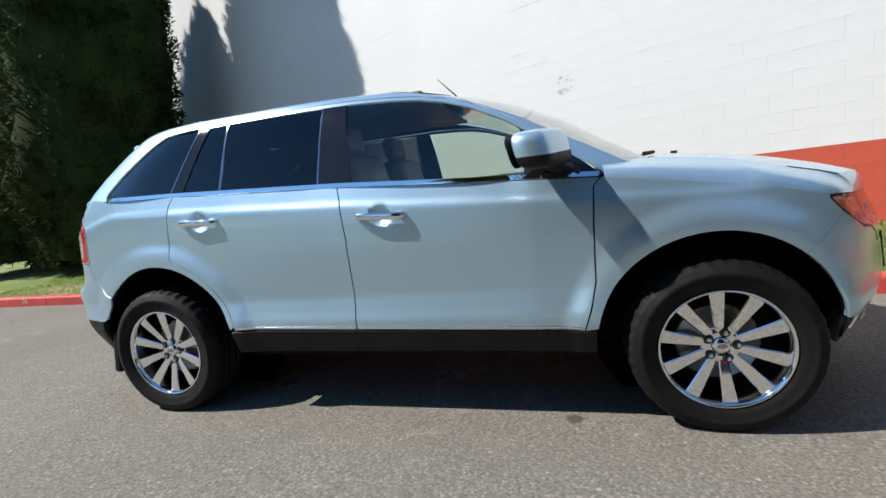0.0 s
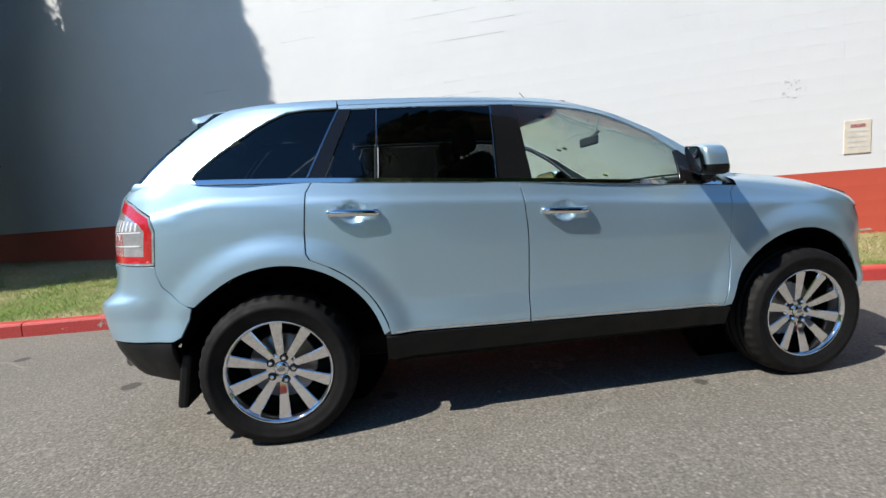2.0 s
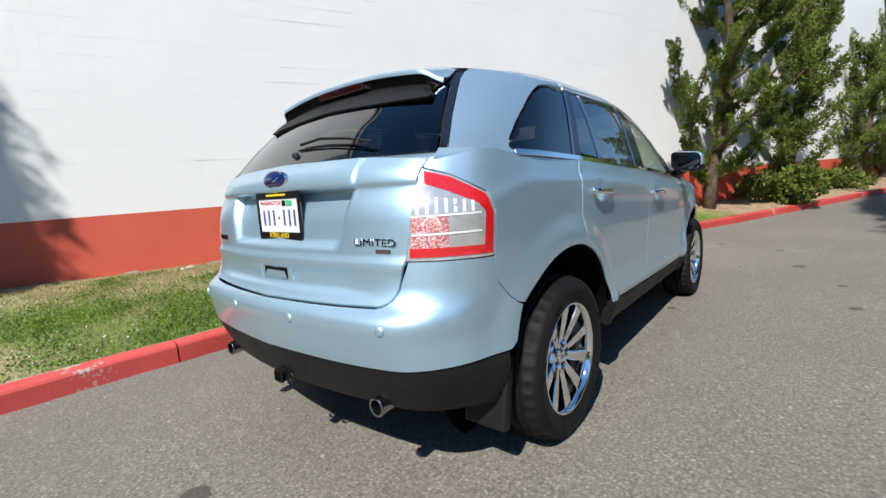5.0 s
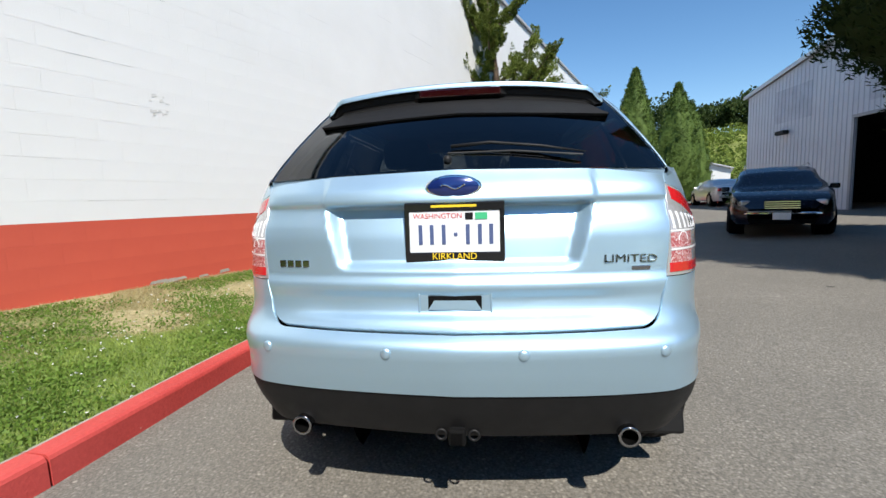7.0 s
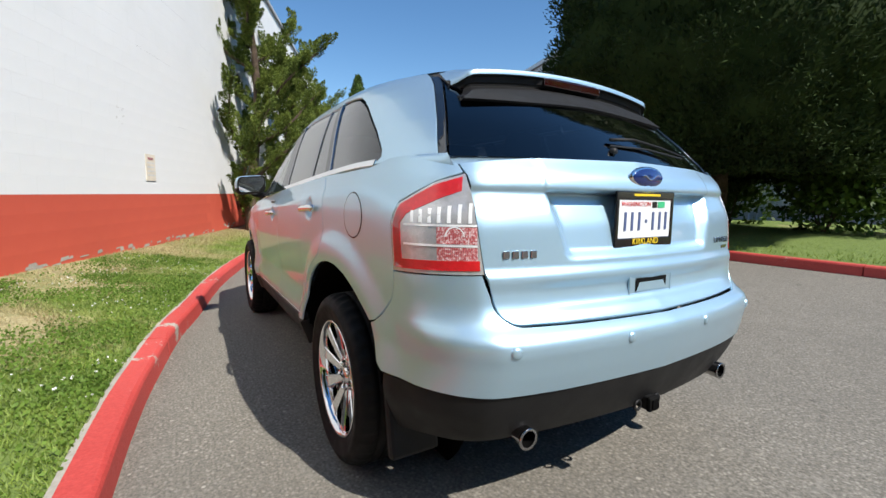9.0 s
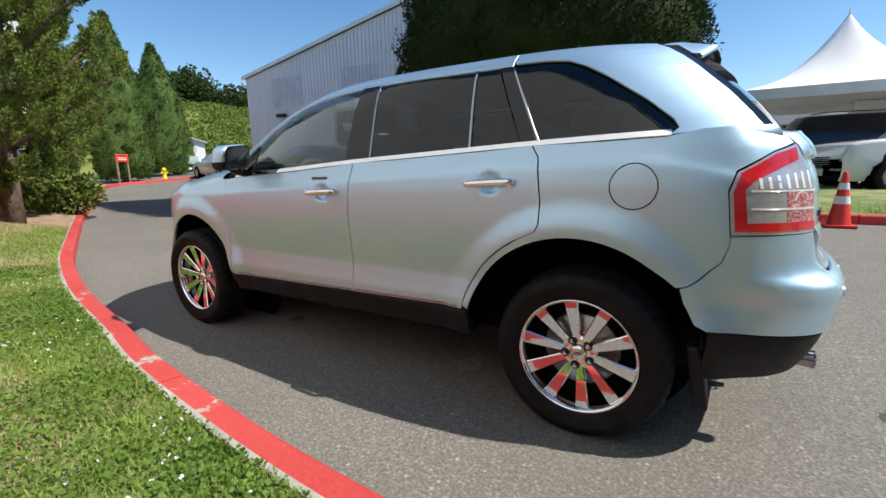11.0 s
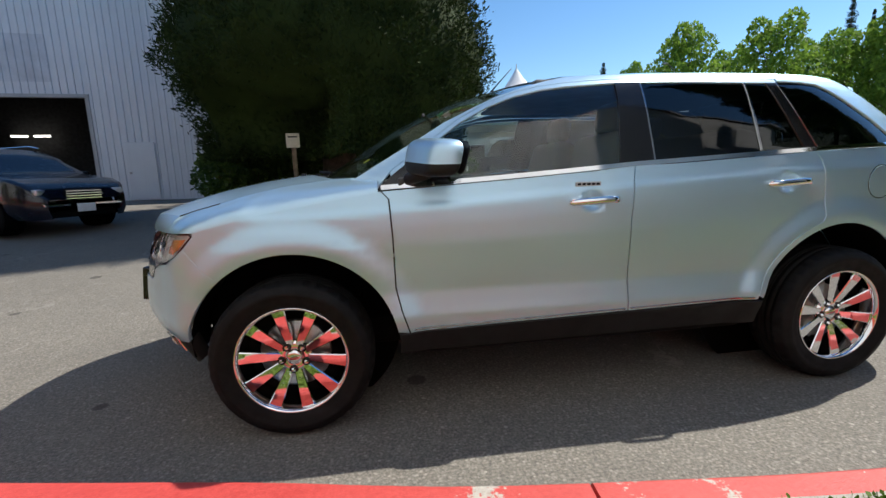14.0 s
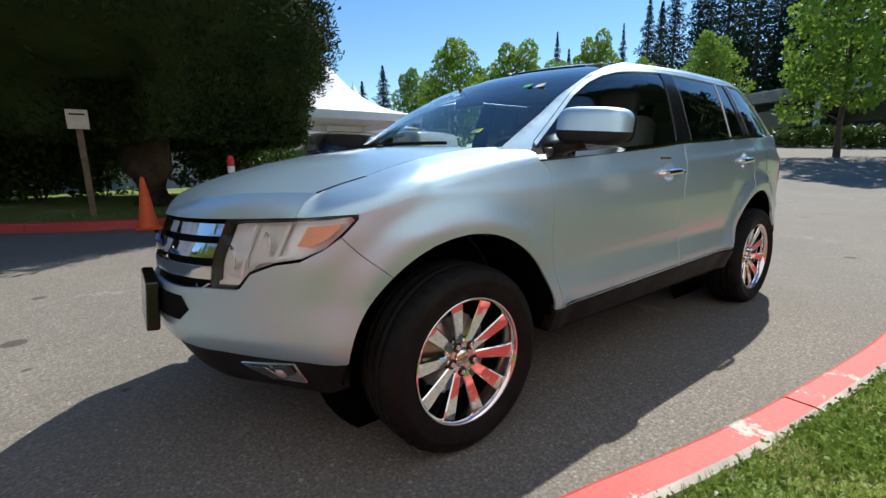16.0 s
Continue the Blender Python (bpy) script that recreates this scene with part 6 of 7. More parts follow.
sw.matrix_basis = pose(.60, .38, 1.045, 0, -65, 0)
tagged(sw, "dark four-spoke steering wheel")
part("wheel_ring", lathe([(.185 + .015 * math.cos(a), .015 * math.sin(a)) for a in np.linspace(0, 2 * math.pi, 11)[:-1]], 36, None, True), M_DASH, sw, "", True)
part("wheel_boss", lathe([(0, .04), (.05, .035), (.075, .01), (.08, -.02)], 20), M_DASH, sw, "", True)
for a in (20, 160, 235, 305):
    part("wheel_spoke", tube([(.06 * math.cos(radians(a)), .06 * math.sin(radians(a)), 0), (.18 * math.cos(radians(a)), .18 * math.sin(radians(a)), 0)], .014, 8), M_DASH, sw)
rm = part("inside_mirror", box((.03, .24, .065), (.62, 0, 1.46), .012), M_DASH, car, "dark inside mirror")
part("mirror_stalk", tube([(.63, 0, 1.48), (.70, 0, 1.53)], .01, 8), M_DASH, rm)


# ---- planting ----
def leaf_quads(pos, size, rng, up=0.3, aspect=1.8, outward=None):
    """Small bent leaf cards at points; size per point."""
    n = len(pos)
    d = rng.normal(size=(n, 3))
    d[:, 2] += up
    if outward is not None:
        d += outward * 0.9
    d /= np.linalg.norm(d, axis=1)[:, None]
    a = rng.normal(size=(n, 3))
    a -= (a * d).sum(1)[:, None] * d
    a /= np.linalg.norm(a, axis=1)[:, None] + 1e-9
    s = (size * rng.uniform(.6, 1.4, n))[:, None]
    tip, w = d * s, a * s / aspect * .5
    v = np.stack([pos - w * .35, pos + w * .35, pos + tip * .55 + w, pos + tip, pos + tip * .55 - w], 1).reshape(-1, 3)
    return v, np.arange(5 * n).reshape(n, 5)


def blob_points(rng, centres, radii, n):
    k = rng.integers(0, len(centres), n)
    c, r = np.array(centres)[k], np.array(radii)[k]
    d = rng.normal(size=(n, 3))
    d /= np.linalg.norm(d, axis=1)[:, None]
    rad = rng.uniform(.55, 1.0, n) ** .5
    return c + d * (r if r.ndim == 2 else r[:, None]) * rad[:, None], d


def column_tree(name, label, at, R, H, base, mat, seed, n, leaf, waist=.22, lean=0.0, foot=.80, lifted=False, thick=1.2):
    """A dense column-shaped conifer with a ragged outline."""
    rng = np.random.default_rng(seed)
    t = thing(name, label, "tree", at=(at[0], at[1], ground_z(at[0], at[1]) + at[2]))

    def rad(h, a):
        f = (h - base) / (H - base)
        p = min(1, foot + 1.7 * f) if f < waist else 1 - max(0, (f - waist) / (1 - waist)) ** 1.8 * .96
        if lifted:
            p *= 1 - .66 * smoothstep(-2.6, -2.2, -h) * smoothstep(.80, .93, math.cos(a - 1.0))
        lump = 1 + .2 * noise.noise((math.cos(a) * 2.2, math.sin(a) * 2.2, h * .55 + seed)) + .1 * noise.noise((math.cos(a) * 6, math.sin(a) * 6, h * 1.8 + seed))
        return R * max(.03, p) * lump
    rows = []
    for i in range(33):
        h = base + .1 + (H - base - .3) * i / 32
        rows.append([(lean * h + rad(h, a) * .91 * math.cos(a), rad(h, a) * .91 * math.sin(a), h) for a in np.linspace(0, 2 * math.pi, 33)])
    # an even coat of small leaves, and sprays that stand out of it
    def on_skin(count, lo, hi):
        h = base + (H - base) * rng.uniform(0, 1, count) ** thick
        a = rng.uniform(0, 2 * math.pi, count)
        r = np.array([rad(q, w) for q, w in zip(h, a)]) * rng.uniform(lo, hi, count)
        return np.stack([lean * h + r * np.cos(a), r * np.sin(a), h], 1), np.stack([np.cos(a), np.sin(a), np.full(count, .35)], 1)
    coat, coat_way = on_skin(n // 2, .90, .985)
    m = n // 60
    mid, grow = on_skin(m, .90, .985)
    pick = rng.integers(0, m, n - n // 2)
    reach = (.08 + R * .035) * rng.uniform(.5, 1.4, m)[pick][:, None]
    off = rng.normal(size=(len(pick), 3))
    off *= (rng.uniform(0, 1, len(pick)) ** .45 / np.linalg.norm(off, axis=1))[:, None]
    spray = mid[pick] + off * reach
    pos = np.concatenate([coat, spray])
    pos[:, 2] = np.maximum(pos[:, 2], base)
    v, f = leaf_quads(pos, np.full(n, leaf), rng, .5, 3.2, np.concatenate([coat_way, grow[pick] + off * .5]))
    part("crown", (v, f), mat, t, "dense foliage")
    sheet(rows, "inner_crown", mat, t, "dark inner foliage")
    part("trunk", tube([(0, 0, -.1), (.05, .03, base * .6), (0, 0, base + H * .4)], [R * .13 + .05, R * .11 + .03, R * .05], 12), M_BARK, t, smooth=True)
    return t


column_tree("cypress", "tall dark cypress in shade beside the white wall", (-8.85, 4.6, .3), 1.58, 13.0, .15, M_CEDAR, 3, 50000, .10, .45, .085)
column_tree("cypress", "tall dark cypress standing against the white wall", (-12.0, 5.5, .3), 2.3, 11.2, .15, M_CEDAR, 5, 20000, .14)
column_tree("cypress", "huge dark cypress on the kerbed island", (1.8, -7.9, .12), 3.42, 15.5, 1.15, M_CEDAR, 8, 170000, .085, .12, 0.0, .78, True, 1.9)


def plumes(rng, starts, ways, lengths, widths, per, leaf):
    """Pointed tufts of small leaves, each along its own way."""
    k = np.repeat(np.arange(len(starts)), per)
    n = len(k)
    t = rng.uniform(0, 1, n) ** .8
    d = np.array(ways)[k]
    d = d / np.linalg.norm(d, axis=1)[:, None]
    r = rng.normal(size=(n, 3))
    r -= (r * d).sum(1)[:, None] * d
    r /= np.linalg.norm(r, axis=1)[:, None]
    w = np.array(widths)[k] * (np.sin(np.pi * np.clip(.18 + .82 * t, 0, 1)) * .9 + .08) * rng.uniform(.3, 1, n)
    pos = np.array(starts)[k] + d * (np.array(lengths)[k] * t)[:, None] + r * w[:, None]
    return leaf_quads(pos, np.full(n, leaf), rng, .25, 2.6, d * 1.2 + r * .7)


def juniper(at, H, spread, seed, lean=(0, 0), n=9000, leaf=.07):
    """A contorted juniper: twisted rising limbs set with pointed, upswept tufts, with gaps between."""
    rng = np.random.default_rng(seed)
    rnd = random.Random(seed)
    t = thing("juniper", "twisted upright juniper in the mulch bed by the white wall", "tree", group="junipers along the wall", at=(at[0], at[1], ground_z(*at) + .2))
    tr = [Vector((.16 * math.sin(z * 1.1 + seed) + lean[0] * z / H, .16 * math.cos(z * .9) + lean[1] * z / H, z)) for z in np.linspace(-.1, H * .93, 12)]
    part("trunk", tube(tr, [.13 * (1 - .85 * i / 11) + .015 for i in range(12)], 10), M_BARK, t, smooth=True)
    starts, ways, lens, wids = [], [], [], []
    limbs = 25
    for i in range(limbs):
        f = (i + rnd.uniform(-.3, .3)) / (limbs - 1)
        f = min(1, max(0, f))
        z0 = H * (.035 + .835 * f)
        a = i * 2.4 + rnd.uniform(-.5, .5)
        L = spread * (1.12 - .72 * f ** 1.1) * rnd.uniform(.55, 1.25)
        j = min(10, int(f * .93 * 11))
        p0 = tr[j].lerp(tr[j + 1], .5)
        p0.z = z0
        rise = rnd.uniform(.30, .62)
        pts = [p0]
        for k in range(1, 8):
            q = k / 7
            pts.append(p0 + Vector((math.cos(a + .6 * q) * L * q, math.sin(a + .6 * q) * L * q, L * (rise * q + .42 * q * q) + .05 * math.sin(q * 9 + i))))
        part("limb", tube(pts, [.042 * (1 - .82 * k / 7) * (1.25 - f * .6) + .005 for k in range(8)], 6), M_BARK, t)
        for k in range(1, 8):
            along = (pts[k] - pts[k - 1]).normalized()
            for _ in range(4 if k < 7 else 2):
                side = Vector((rnd.gauss(0, 1), rnd.gauss(0, 1), rnd.gauss(.25, .6))).normalized()
                p = pts[k - 1].lerp(pts[k], rnd.uniform(0, 1))
                starts.append(tuple(p))
                ways.append(tuple(along * .75 + side * .75 + Vector((0, 0, .35))))
                lens.append(rnd.uniform(.26, .52) * (1.15 - .35 * f))
                wids.append(rnd.uniform(.085, .135))
        starts.append(tuple(pts[-2]))
        ways.append(tuple(pts[-1] - pts[-2] + Vector((0, 0, .12))))
        lens.append(.6)
        wids.append(.10)
    for k in range(26):
        z = H * rnd.uniform(.55, .95)
        starts.append((tr[-2].x + rnd.uniform(-.08, .08), tr[-2].y + rnd.uniform(-.08, .08), z))
        ways.append((rnd.gauss(0, .5), rnd.gauss(0, .5), 1.0))
        lens.append(rnd.uniform(.3, .55))
        wids.append(.09)
    v, f = plumes(rng, starts, ways, lens, wids, max(12, n // len(starts)), leaf)
    part("crown", (v, f), M_JUNIPER, t, "tufted green foliage")
    return t


juniper((9.0, -.12), 7.8, 2.55, 11, (0, 0), 190000, .05)
juniper((12.0, -1.45), 6.0, 1.3, 12, (0, 0), 45000)
juniper((18.4, -3.95), 6.4, 2.1, 14, (.2, -.3), 45000)
juniper((16.4, -3.15), 4.6, 1.5, 15, (0, 0), 30000)


def shrub(at, r, h, seed, n=2500, leaf=.09, label="low rounded shrub beside the wall", mat=None):
    rng = np.random.default_rng(seed)
    rnd = random.Random(seed)
    t = thing("shrub", label, "shrub", at=(at[0], at[1], ground_z(*at) + .15))
    cs = [(rnd.uniform(-.6, .6) * r, rnd.uniform(-.6, .6) * r, h * rnd.uniform(.3, .72)) for _ in range(14)]
    rs = [(r * .45, r * .45, h * .33)] * 14
    pos, d = blob_points(rng, cs, rs, n)
    pos[:, 2] = np.maximum(pos[:, 2], .02)
    v, f = leaf_quads(pos, np.full(n, leaf), rng, .4, 1.6, d)
    part("leaves", (v, f), mat or M_SHRUB, t)
    for k in range(5):
        a = k * 1.26
        part("stem", tube([(0, 0, -.1), (.3 * r * math.cos(a), .3 * r * math.sin(a), h * .5)], [.02, .008], 6), M_BARK, t)
    return t


shrub((11.2, -1.15), .95, .95, 21, 3500, .10, "spreading green juniper shrub in the mulch", M_JUNIPER)
shrub((14.6, -2.5), .8, .7, 22, 2500, .10, "spreading green juniper shrub in the mulch", M_JUNIPER)
for k, (x, y) in enumerate(((4.3, -9.4), (5.0, -10.3), (3.6, -9.9), (2.6, -10.4), (4.4, -11.2), (0.4, -9.6), (-.8, -9.9))):
    shrub((x, y), 1.15, 1.55, 30 + k, 2600, .11, "dark green hedge shrub behind the cypress")
for k, (x, y) in enumerate(((18.2, -11.6), (17.2, -11.75))):
    shrub((x, y), .6, .8, 40 + k, 900, .10, "small dark shrub at the foot of the barn")

column_tree("thuja", "tall clipped green thuja column", (26.8, -9.3, .1), 1.4, 8.9, .05, M_THUJA, 51, 22000, .12, .30)
column_tree("thuja", "tall clipped green thuja column", (31.0, -13.6, .1), 1.55, 8.6, .05, M_THUJA, 52, 20000, .12, .30)
column_tree("thuja", "tall clipped green thuja column", (35.0, -16.2, .1), 1.6, 8.0, .05, M_THUJA, 53, 12000, .13, .10)


def broad_tree(seed, H=9.5, R=2.6):
    rng = np.random.default_rng(seed)
    rnd = random.Random(seed)
    t = thing("street_tree", "leafy bright green street tree beyond the car park", "tree", group="street trees")
    part("trunk", tube([(0, 0, -.2), (.05, 0, 1.2), (0, .05, H * .45), (.1, 0, H * .8)], [.17, .13, .09, .03], 10), M_BARK, t, smooth=True)
    cs, rs = [], []
    for i in range(22):
        f = i / 21
        z = H * (.24 + .68 * f)
        w = R * math.sin(math.pi * (.22 + .66 * f)) ** .7 * rnd.uniform(.65, 1.1)
        a = i * 2.4
        c = (w * .68 * math.cos(a), w * .68 * math.sin(a), z)
        part("limb", tube([(0, 0, z - .9), (c[0] * .5, c[1] * .5, z - .4), c], [.05, .035, .015], 6), M_BARK, t)
        cs.append(c)
        rs.append((w * .5, w * .5, H * .085))
    pos, d = blob_points(rng, cs, rs, 8000)
    v, f = leaf_quads(pos, np.full(8000, .23), rng, .1, 1.4, d * .6)
    part("crown", (v, f), M_BROAD, t, "airy bright green leaves")
    return t


def far_conifer(seed, H=24.0, R=3.4):
    rng = np.random.default_rng(seed)
    t = thing("fir", "tall dark fir on the skyline", "tree", group="firs on the skyline")
    part("trunk", tube([(0, 0, -.3), (0, 0, H * .95)], [.35, .04], 8), M_BARK, t)
    n = 6000
    f = rng.uniform(0, 1, n) ** .8
    tier = np.clip((np.floor(f * 22) + rng.uniform(0, .8, n)) / 22, 0, 1)
    h = H * (.12 + .88 * tier)
    a = rng.uniform(0, 2 * math.pi, n)
    lim = R * (1 - tier) ** 1.05 * (1 + .4 * np.sin(a * 2 + np.floor(f * 22) * 2.1))
    r = lim * rng.uniform(.15, 1.0, n)
    pos = np.stack([r * np.cos(a), r * np.sin(a), h - r * .28], 1)
    out = np.stack([np.cos(a), np.sin(a), np.full(n, -.2)], 1)
    v, fc = leaf_quads(pos, .16 + .34 * (1 - tier), rng, 0, 2.4, out)
    part("crown", (v, fc), M_FIR, t, "dark layered foliage")
    return t


def ring_place(ob, H, R, spots):
    """Copies by bearing, distance, and how high and half as wide they stand, in degrees."""
    for n, (ang, dist, el, hw) in enumerate(spots):
        x, y = 2.0 + dist * math.cos(radians(ang)), 2.0 + dist * math.sin(radians(ang))
        g0 = ground_z(x, y)
        m = pose(x, y, g0, 0, 0, ang * 7 % 360)
        sh, sw = (1.1 + dist * math.tan(radians(el)) - g0) / H, dist * math.tan(radians(hw)) / R
        c = copy_thing(ob, m) if n else ob
        if not n:
            ob.matrix_basis = m
        c.scale = (sw, sw, sh)


ring_place(broad_tree(61, 9.5, 3.2), 9.2, 3.0, [(-128, 46, 14.9, 3.7), (-135.8, 46, 14.2, 4.0), (-145.4, 48, 14.3, 3.0), (-122.8, 54, 11.8, 2.4), (-142.6, 50, 12.0, 3.2), (-131.8, 56, 11.8, 3.2), (-125.5, 58, 11.0, 2.6), (-139.2, 58, 11.8, 3.0)])
ring_place(broad_tree(62, 10.5, 3.3), 10.2, 3.5, [(-157.3, 40, 12.9, 3.7), (-168.6, 31, 20.5, 6.6), (-150.5, 60, 11.2, 3.0), (-147.2, 62, 11.6, 3.0), (176, 44, 14.0, 5.0), (-177.5, 46, 13.0, 4.4)])
ring_place(far_conifer(71), 24.0, 2.7, [(-151.0, 82, 17.5, 2.4), (-153.6, 80, 19.5, 2.6), (-155.9, 84, 21.0, 2.7), (-158.6, 82, 22.0, 3.0), (-161.3, 78, 23.0, 2.9), (-164.3, 80, 22.5, 3.0), (-167.6, 76, 21.5, 3.0), (-141.0, 85, 15.3, 1.5), (-148.4, 90, 15.4, 1.3), (-171, 78, 20.5, 3.0), (-174.5, 80, 20.0, 3.0), (-178, 84, 18.5, 3.0)])
ring_place(far_conifer(72, 20.0, 4.0), 20.0, 3.0, [(-119.4, 62, 12.4, 2.4), (-116.8, 66, 10.6, 2.0), (-152.3, 92, 17.0, 2.6), (-157, 90, 19.0, 3.0), (-160, 92, 19.0, 3.0), (-163, 88, 20.0, 3.0), (-166, 90, 19.5, 3.0), (-169.5, 90, 19.0, 3.0), (-142.4, 96, 13.4, 1.6)])


# wooded hill
def hill_h(x, y):
    a = math.degrees(math.atan2(y, x))
    d = math.hypot(x, y)
    along = smoothstep(-60, -44, a) * (1 - smoothstep(-4, 12, a))
    rise = smoothstep(48, 128, d)
    return (15.0 + 2.0 * noise.noise((a * .13, 4.0, 2))) * along * rise * (1 + .10 * noise.noise((x * .05, y * .05, 2)))


hv, hf = [], []
ha, hd = np.linspace(-64, 14, 53), np.linspace(56, 270, 33)
for a in ha:
    for d in hd:
        x, y = d * math.cos(radians(a)), d * math.sin(radians(a))
        hv.append((x, y, hill_h(x, y) + ground_z(x, y) - .6 + 1.2 * smoothstep(56, 66, d)))
for i in range(len(ha) - 1):
    for j in range(len(hd) - 1):
        k = i * len(hd) + j
        hf.append((k, k + 1, k + len(hd) + 1, k + len(hd)))
hill = part("hill", (hv, [f[::-1] for f in hf]), plain("hillside_meadow", (0.20, 0.23, 0.045), 0.95, var=0.4, scale=.12, bumpy=0.6, grain=1.5, bdist=.5), smooth=True)
tagged(hill, "yellow-green hillside with scrub rising behind the barn", "hill", kind="structure")
rng = np.random.default_rng(91)
cs, rs = [], []
for _ in range(1500):
    a, d = rng.uniform(-52, 4), rng.uniform(66, 116)
    if noise.noise((a * .16, d * .07, 1)) < -.12 and a < -33:
        continue
    x, y = d * math.cos(radians(a)), d * math.sin(radians(a))
    h = rng.uniform(.8, 2.6)
    cs.append((x, y, hill_h(x, y) + ground_z(x, y) + .6 + h * .3))
    rs.append((h * .8, h * .8, h * .5))
pos, dd = blob_points(rng, cs, rs, 90000)
v, f = leaf_quads(pos, np.full(90000, .34), rng, .4, 1.3, dd)
tagged(part("hillside_scrub", (v, f), M_SCRUB), "bright yellow-green scrub on the hillside", "scrub", kind="stuff")
cs, rs = [], []
for _ in range(210):
    a, d = rng.uniform(-52, 4), rng.uniform(114, 134)
    x, y = d * math.cos(radians(a)), d * math.sin(radians(a))
    crest = .62 + .50 * noise.noise((a * .34, 7.7, 0)) + .18 * noise.noise((a * 1.3, 1.0, 3))
    h = 14.0 * max(.22, crest) * rng.uniform(.75, 1.15)
    for q in range(7):
        lift = rng.uniform(.25, .92)
        wide = h * .30 * math.sin(math.pi * (.12 + .8 * lift))
        cs.append((x + rng.normal() * wide * .6, y + rng.normal() * wide * .6, hill_h(x, y) + ground_z(x, y) + h * lift))
        rs.append((wide * .62 + .3, wide * .62 + .3, h * .12))
pos, dd = blob_points(rng, cs, rs, 90000)
v, f = leaf_quads(pos, np.full(90000, .55), rng, .2, 1.4, dd)
tagged(part("ridge_woods", (v, f), M_RIDGE), "dark mixed woods along the ridge", "woods", kind="stuff")


# ---- lawn blades ----
def lawn_point(x, f):
    """The lawn between kerb (f = 0) and wall (f = 1)."""
    ky = float(np.interp(x, KX, KY)) + .15
    y = ky * (1 - f) + wall_y(x) * f
    z = ground_z(x, ky - .15) + .125 + .21 * f ** .8 + .02 * noise.noise((x * 1.3, y * 1.3, 3))
    return x, y, z


_kp = spline(KERB_LINE, .1)
KX, KY = _kp[:, 0], _kp[:, 1]


def blades(rng, spots, size, lean=.7):
    n = len(spots)
    p = np.array(spots)
    a = rng.uniform(0, 2 * math.pi, n)
    s = size * rng.uniform(.5, 1.4, n)
    w = np.stack([np.cos(a), np.sin(a), np.zeros(n)], 1) * (s * .11)[:, None]
    b = rng.uniform(0, 2 * math.pi, n)
    tip = p + np.stack([np.cos(b) * lean * s, np.sin(b) * lean * s, s], 1)
    v = np.stack([p - w, p + w, tip], 1).reshape(-1, 3)
    return v, np.arange(3 * n).reshape(n, 3)


def lawn_stuff(x0, x1, n, size, seed):
    rng = np.random.default_rng(seed)
    green, dry = [], []
    while len(green) + len(dry) < n:
        x, f = rng.uniform(x0, x1), rng.uniform(0, 1)
        q = lawn_point(x, f)
        bare = noise.noise((q[0] * .55, q[1] * .9, 7)) + .55 * smoothstep(.45, .95, f) - .12
        bare += max(.75 * (1 - smoothstep(r * .4, r, math.hypot(q[0] - c[0], q[1] - c[1]))) for c, r in BARE)
        if bare > .52 and rng.uniform() < .8:
            continue
        (dry if bare > .24 + rng.uniform(-.2, .2) else green).append(q)
    tagged(part("grass", blades(rng, green, size), M_GRASS), "short green lawn grass with clover", "grass", kind="stuff")
    if dry:
        tagged(part("dry_grass", blades(rng, dry, size * .8), M_DRY), "dry straw-coloured grass patches", "grass", kind="stuff")


lawn_stuff(-2.6, 3.2, 95000, .027, 101)
lawn_stuff(3.2, 8.5, 26000, .035, 102)
lawn_stuff(-9.0, -2.6, 34000, .035, 103)
rng = np.random.default_rng(104)
pos = []
for _ in range(900):
    x, f = rng.uniform(-3.5, 4.0), rng.uniform(0, .8)
    if noise.noise((x * 1.1, f * 4, 9)) > .0:
        q = lawn_point(x, f)
        pos.append((q[0], q[1], q[2] + .022))
v, f = leaf_quads(np.repeat(np.array(pos), 5, 0), np.full(len(pos) * 5, .0085), rng, .6, 1.0)
tagged(part("clover_flowers", (v, f), M_WHITE), "tiny white clover flowers in the lawn", "flowers", kind="stuff")
lv = []
while len(lv) < 42000:
    x, f = rng.uniform(-3.4, 4.2), rng.uniform(0, .92)
    q = lawn_point(x, f)
    if noise.noise((q[0] * 1.4, q[1] * 1.4, 21)) + .5 * noise.noise((q[0] * 4, q[1] * 4, 22)) > .3 * f - .05 + rng.normal() * .28:
        lv.append((q[0], q[1], q[2] + rng.uniform(.012, .032)))
v, f = leaf_quads(np.array(lv), np.full(len(lv), .0155), rng, .25, 1.1)
tagged(part("clover", (v, f), M_CLOVER), "dark green clover patches in the lawn", "clover", kind="stuff")
isl = [(rng.uniform(-8, 4.5), -6.15 - rng.uniform(0, 1) ** 1.5 * 4.0) for _ in range(14000)]
isl = [(x, y, ground_z(x, y) + .12) for x, y in isl if y < float(np.interp(x, [p[0] for p in KERB2_LINE[:-2]], [p[1] for p in KERB2_LINE[:-2]])) - .2]
tagged(part("grass", blades(rng, isl, .055), M_GRASS), "grass under the big cypress", "grass", kind="stuff")


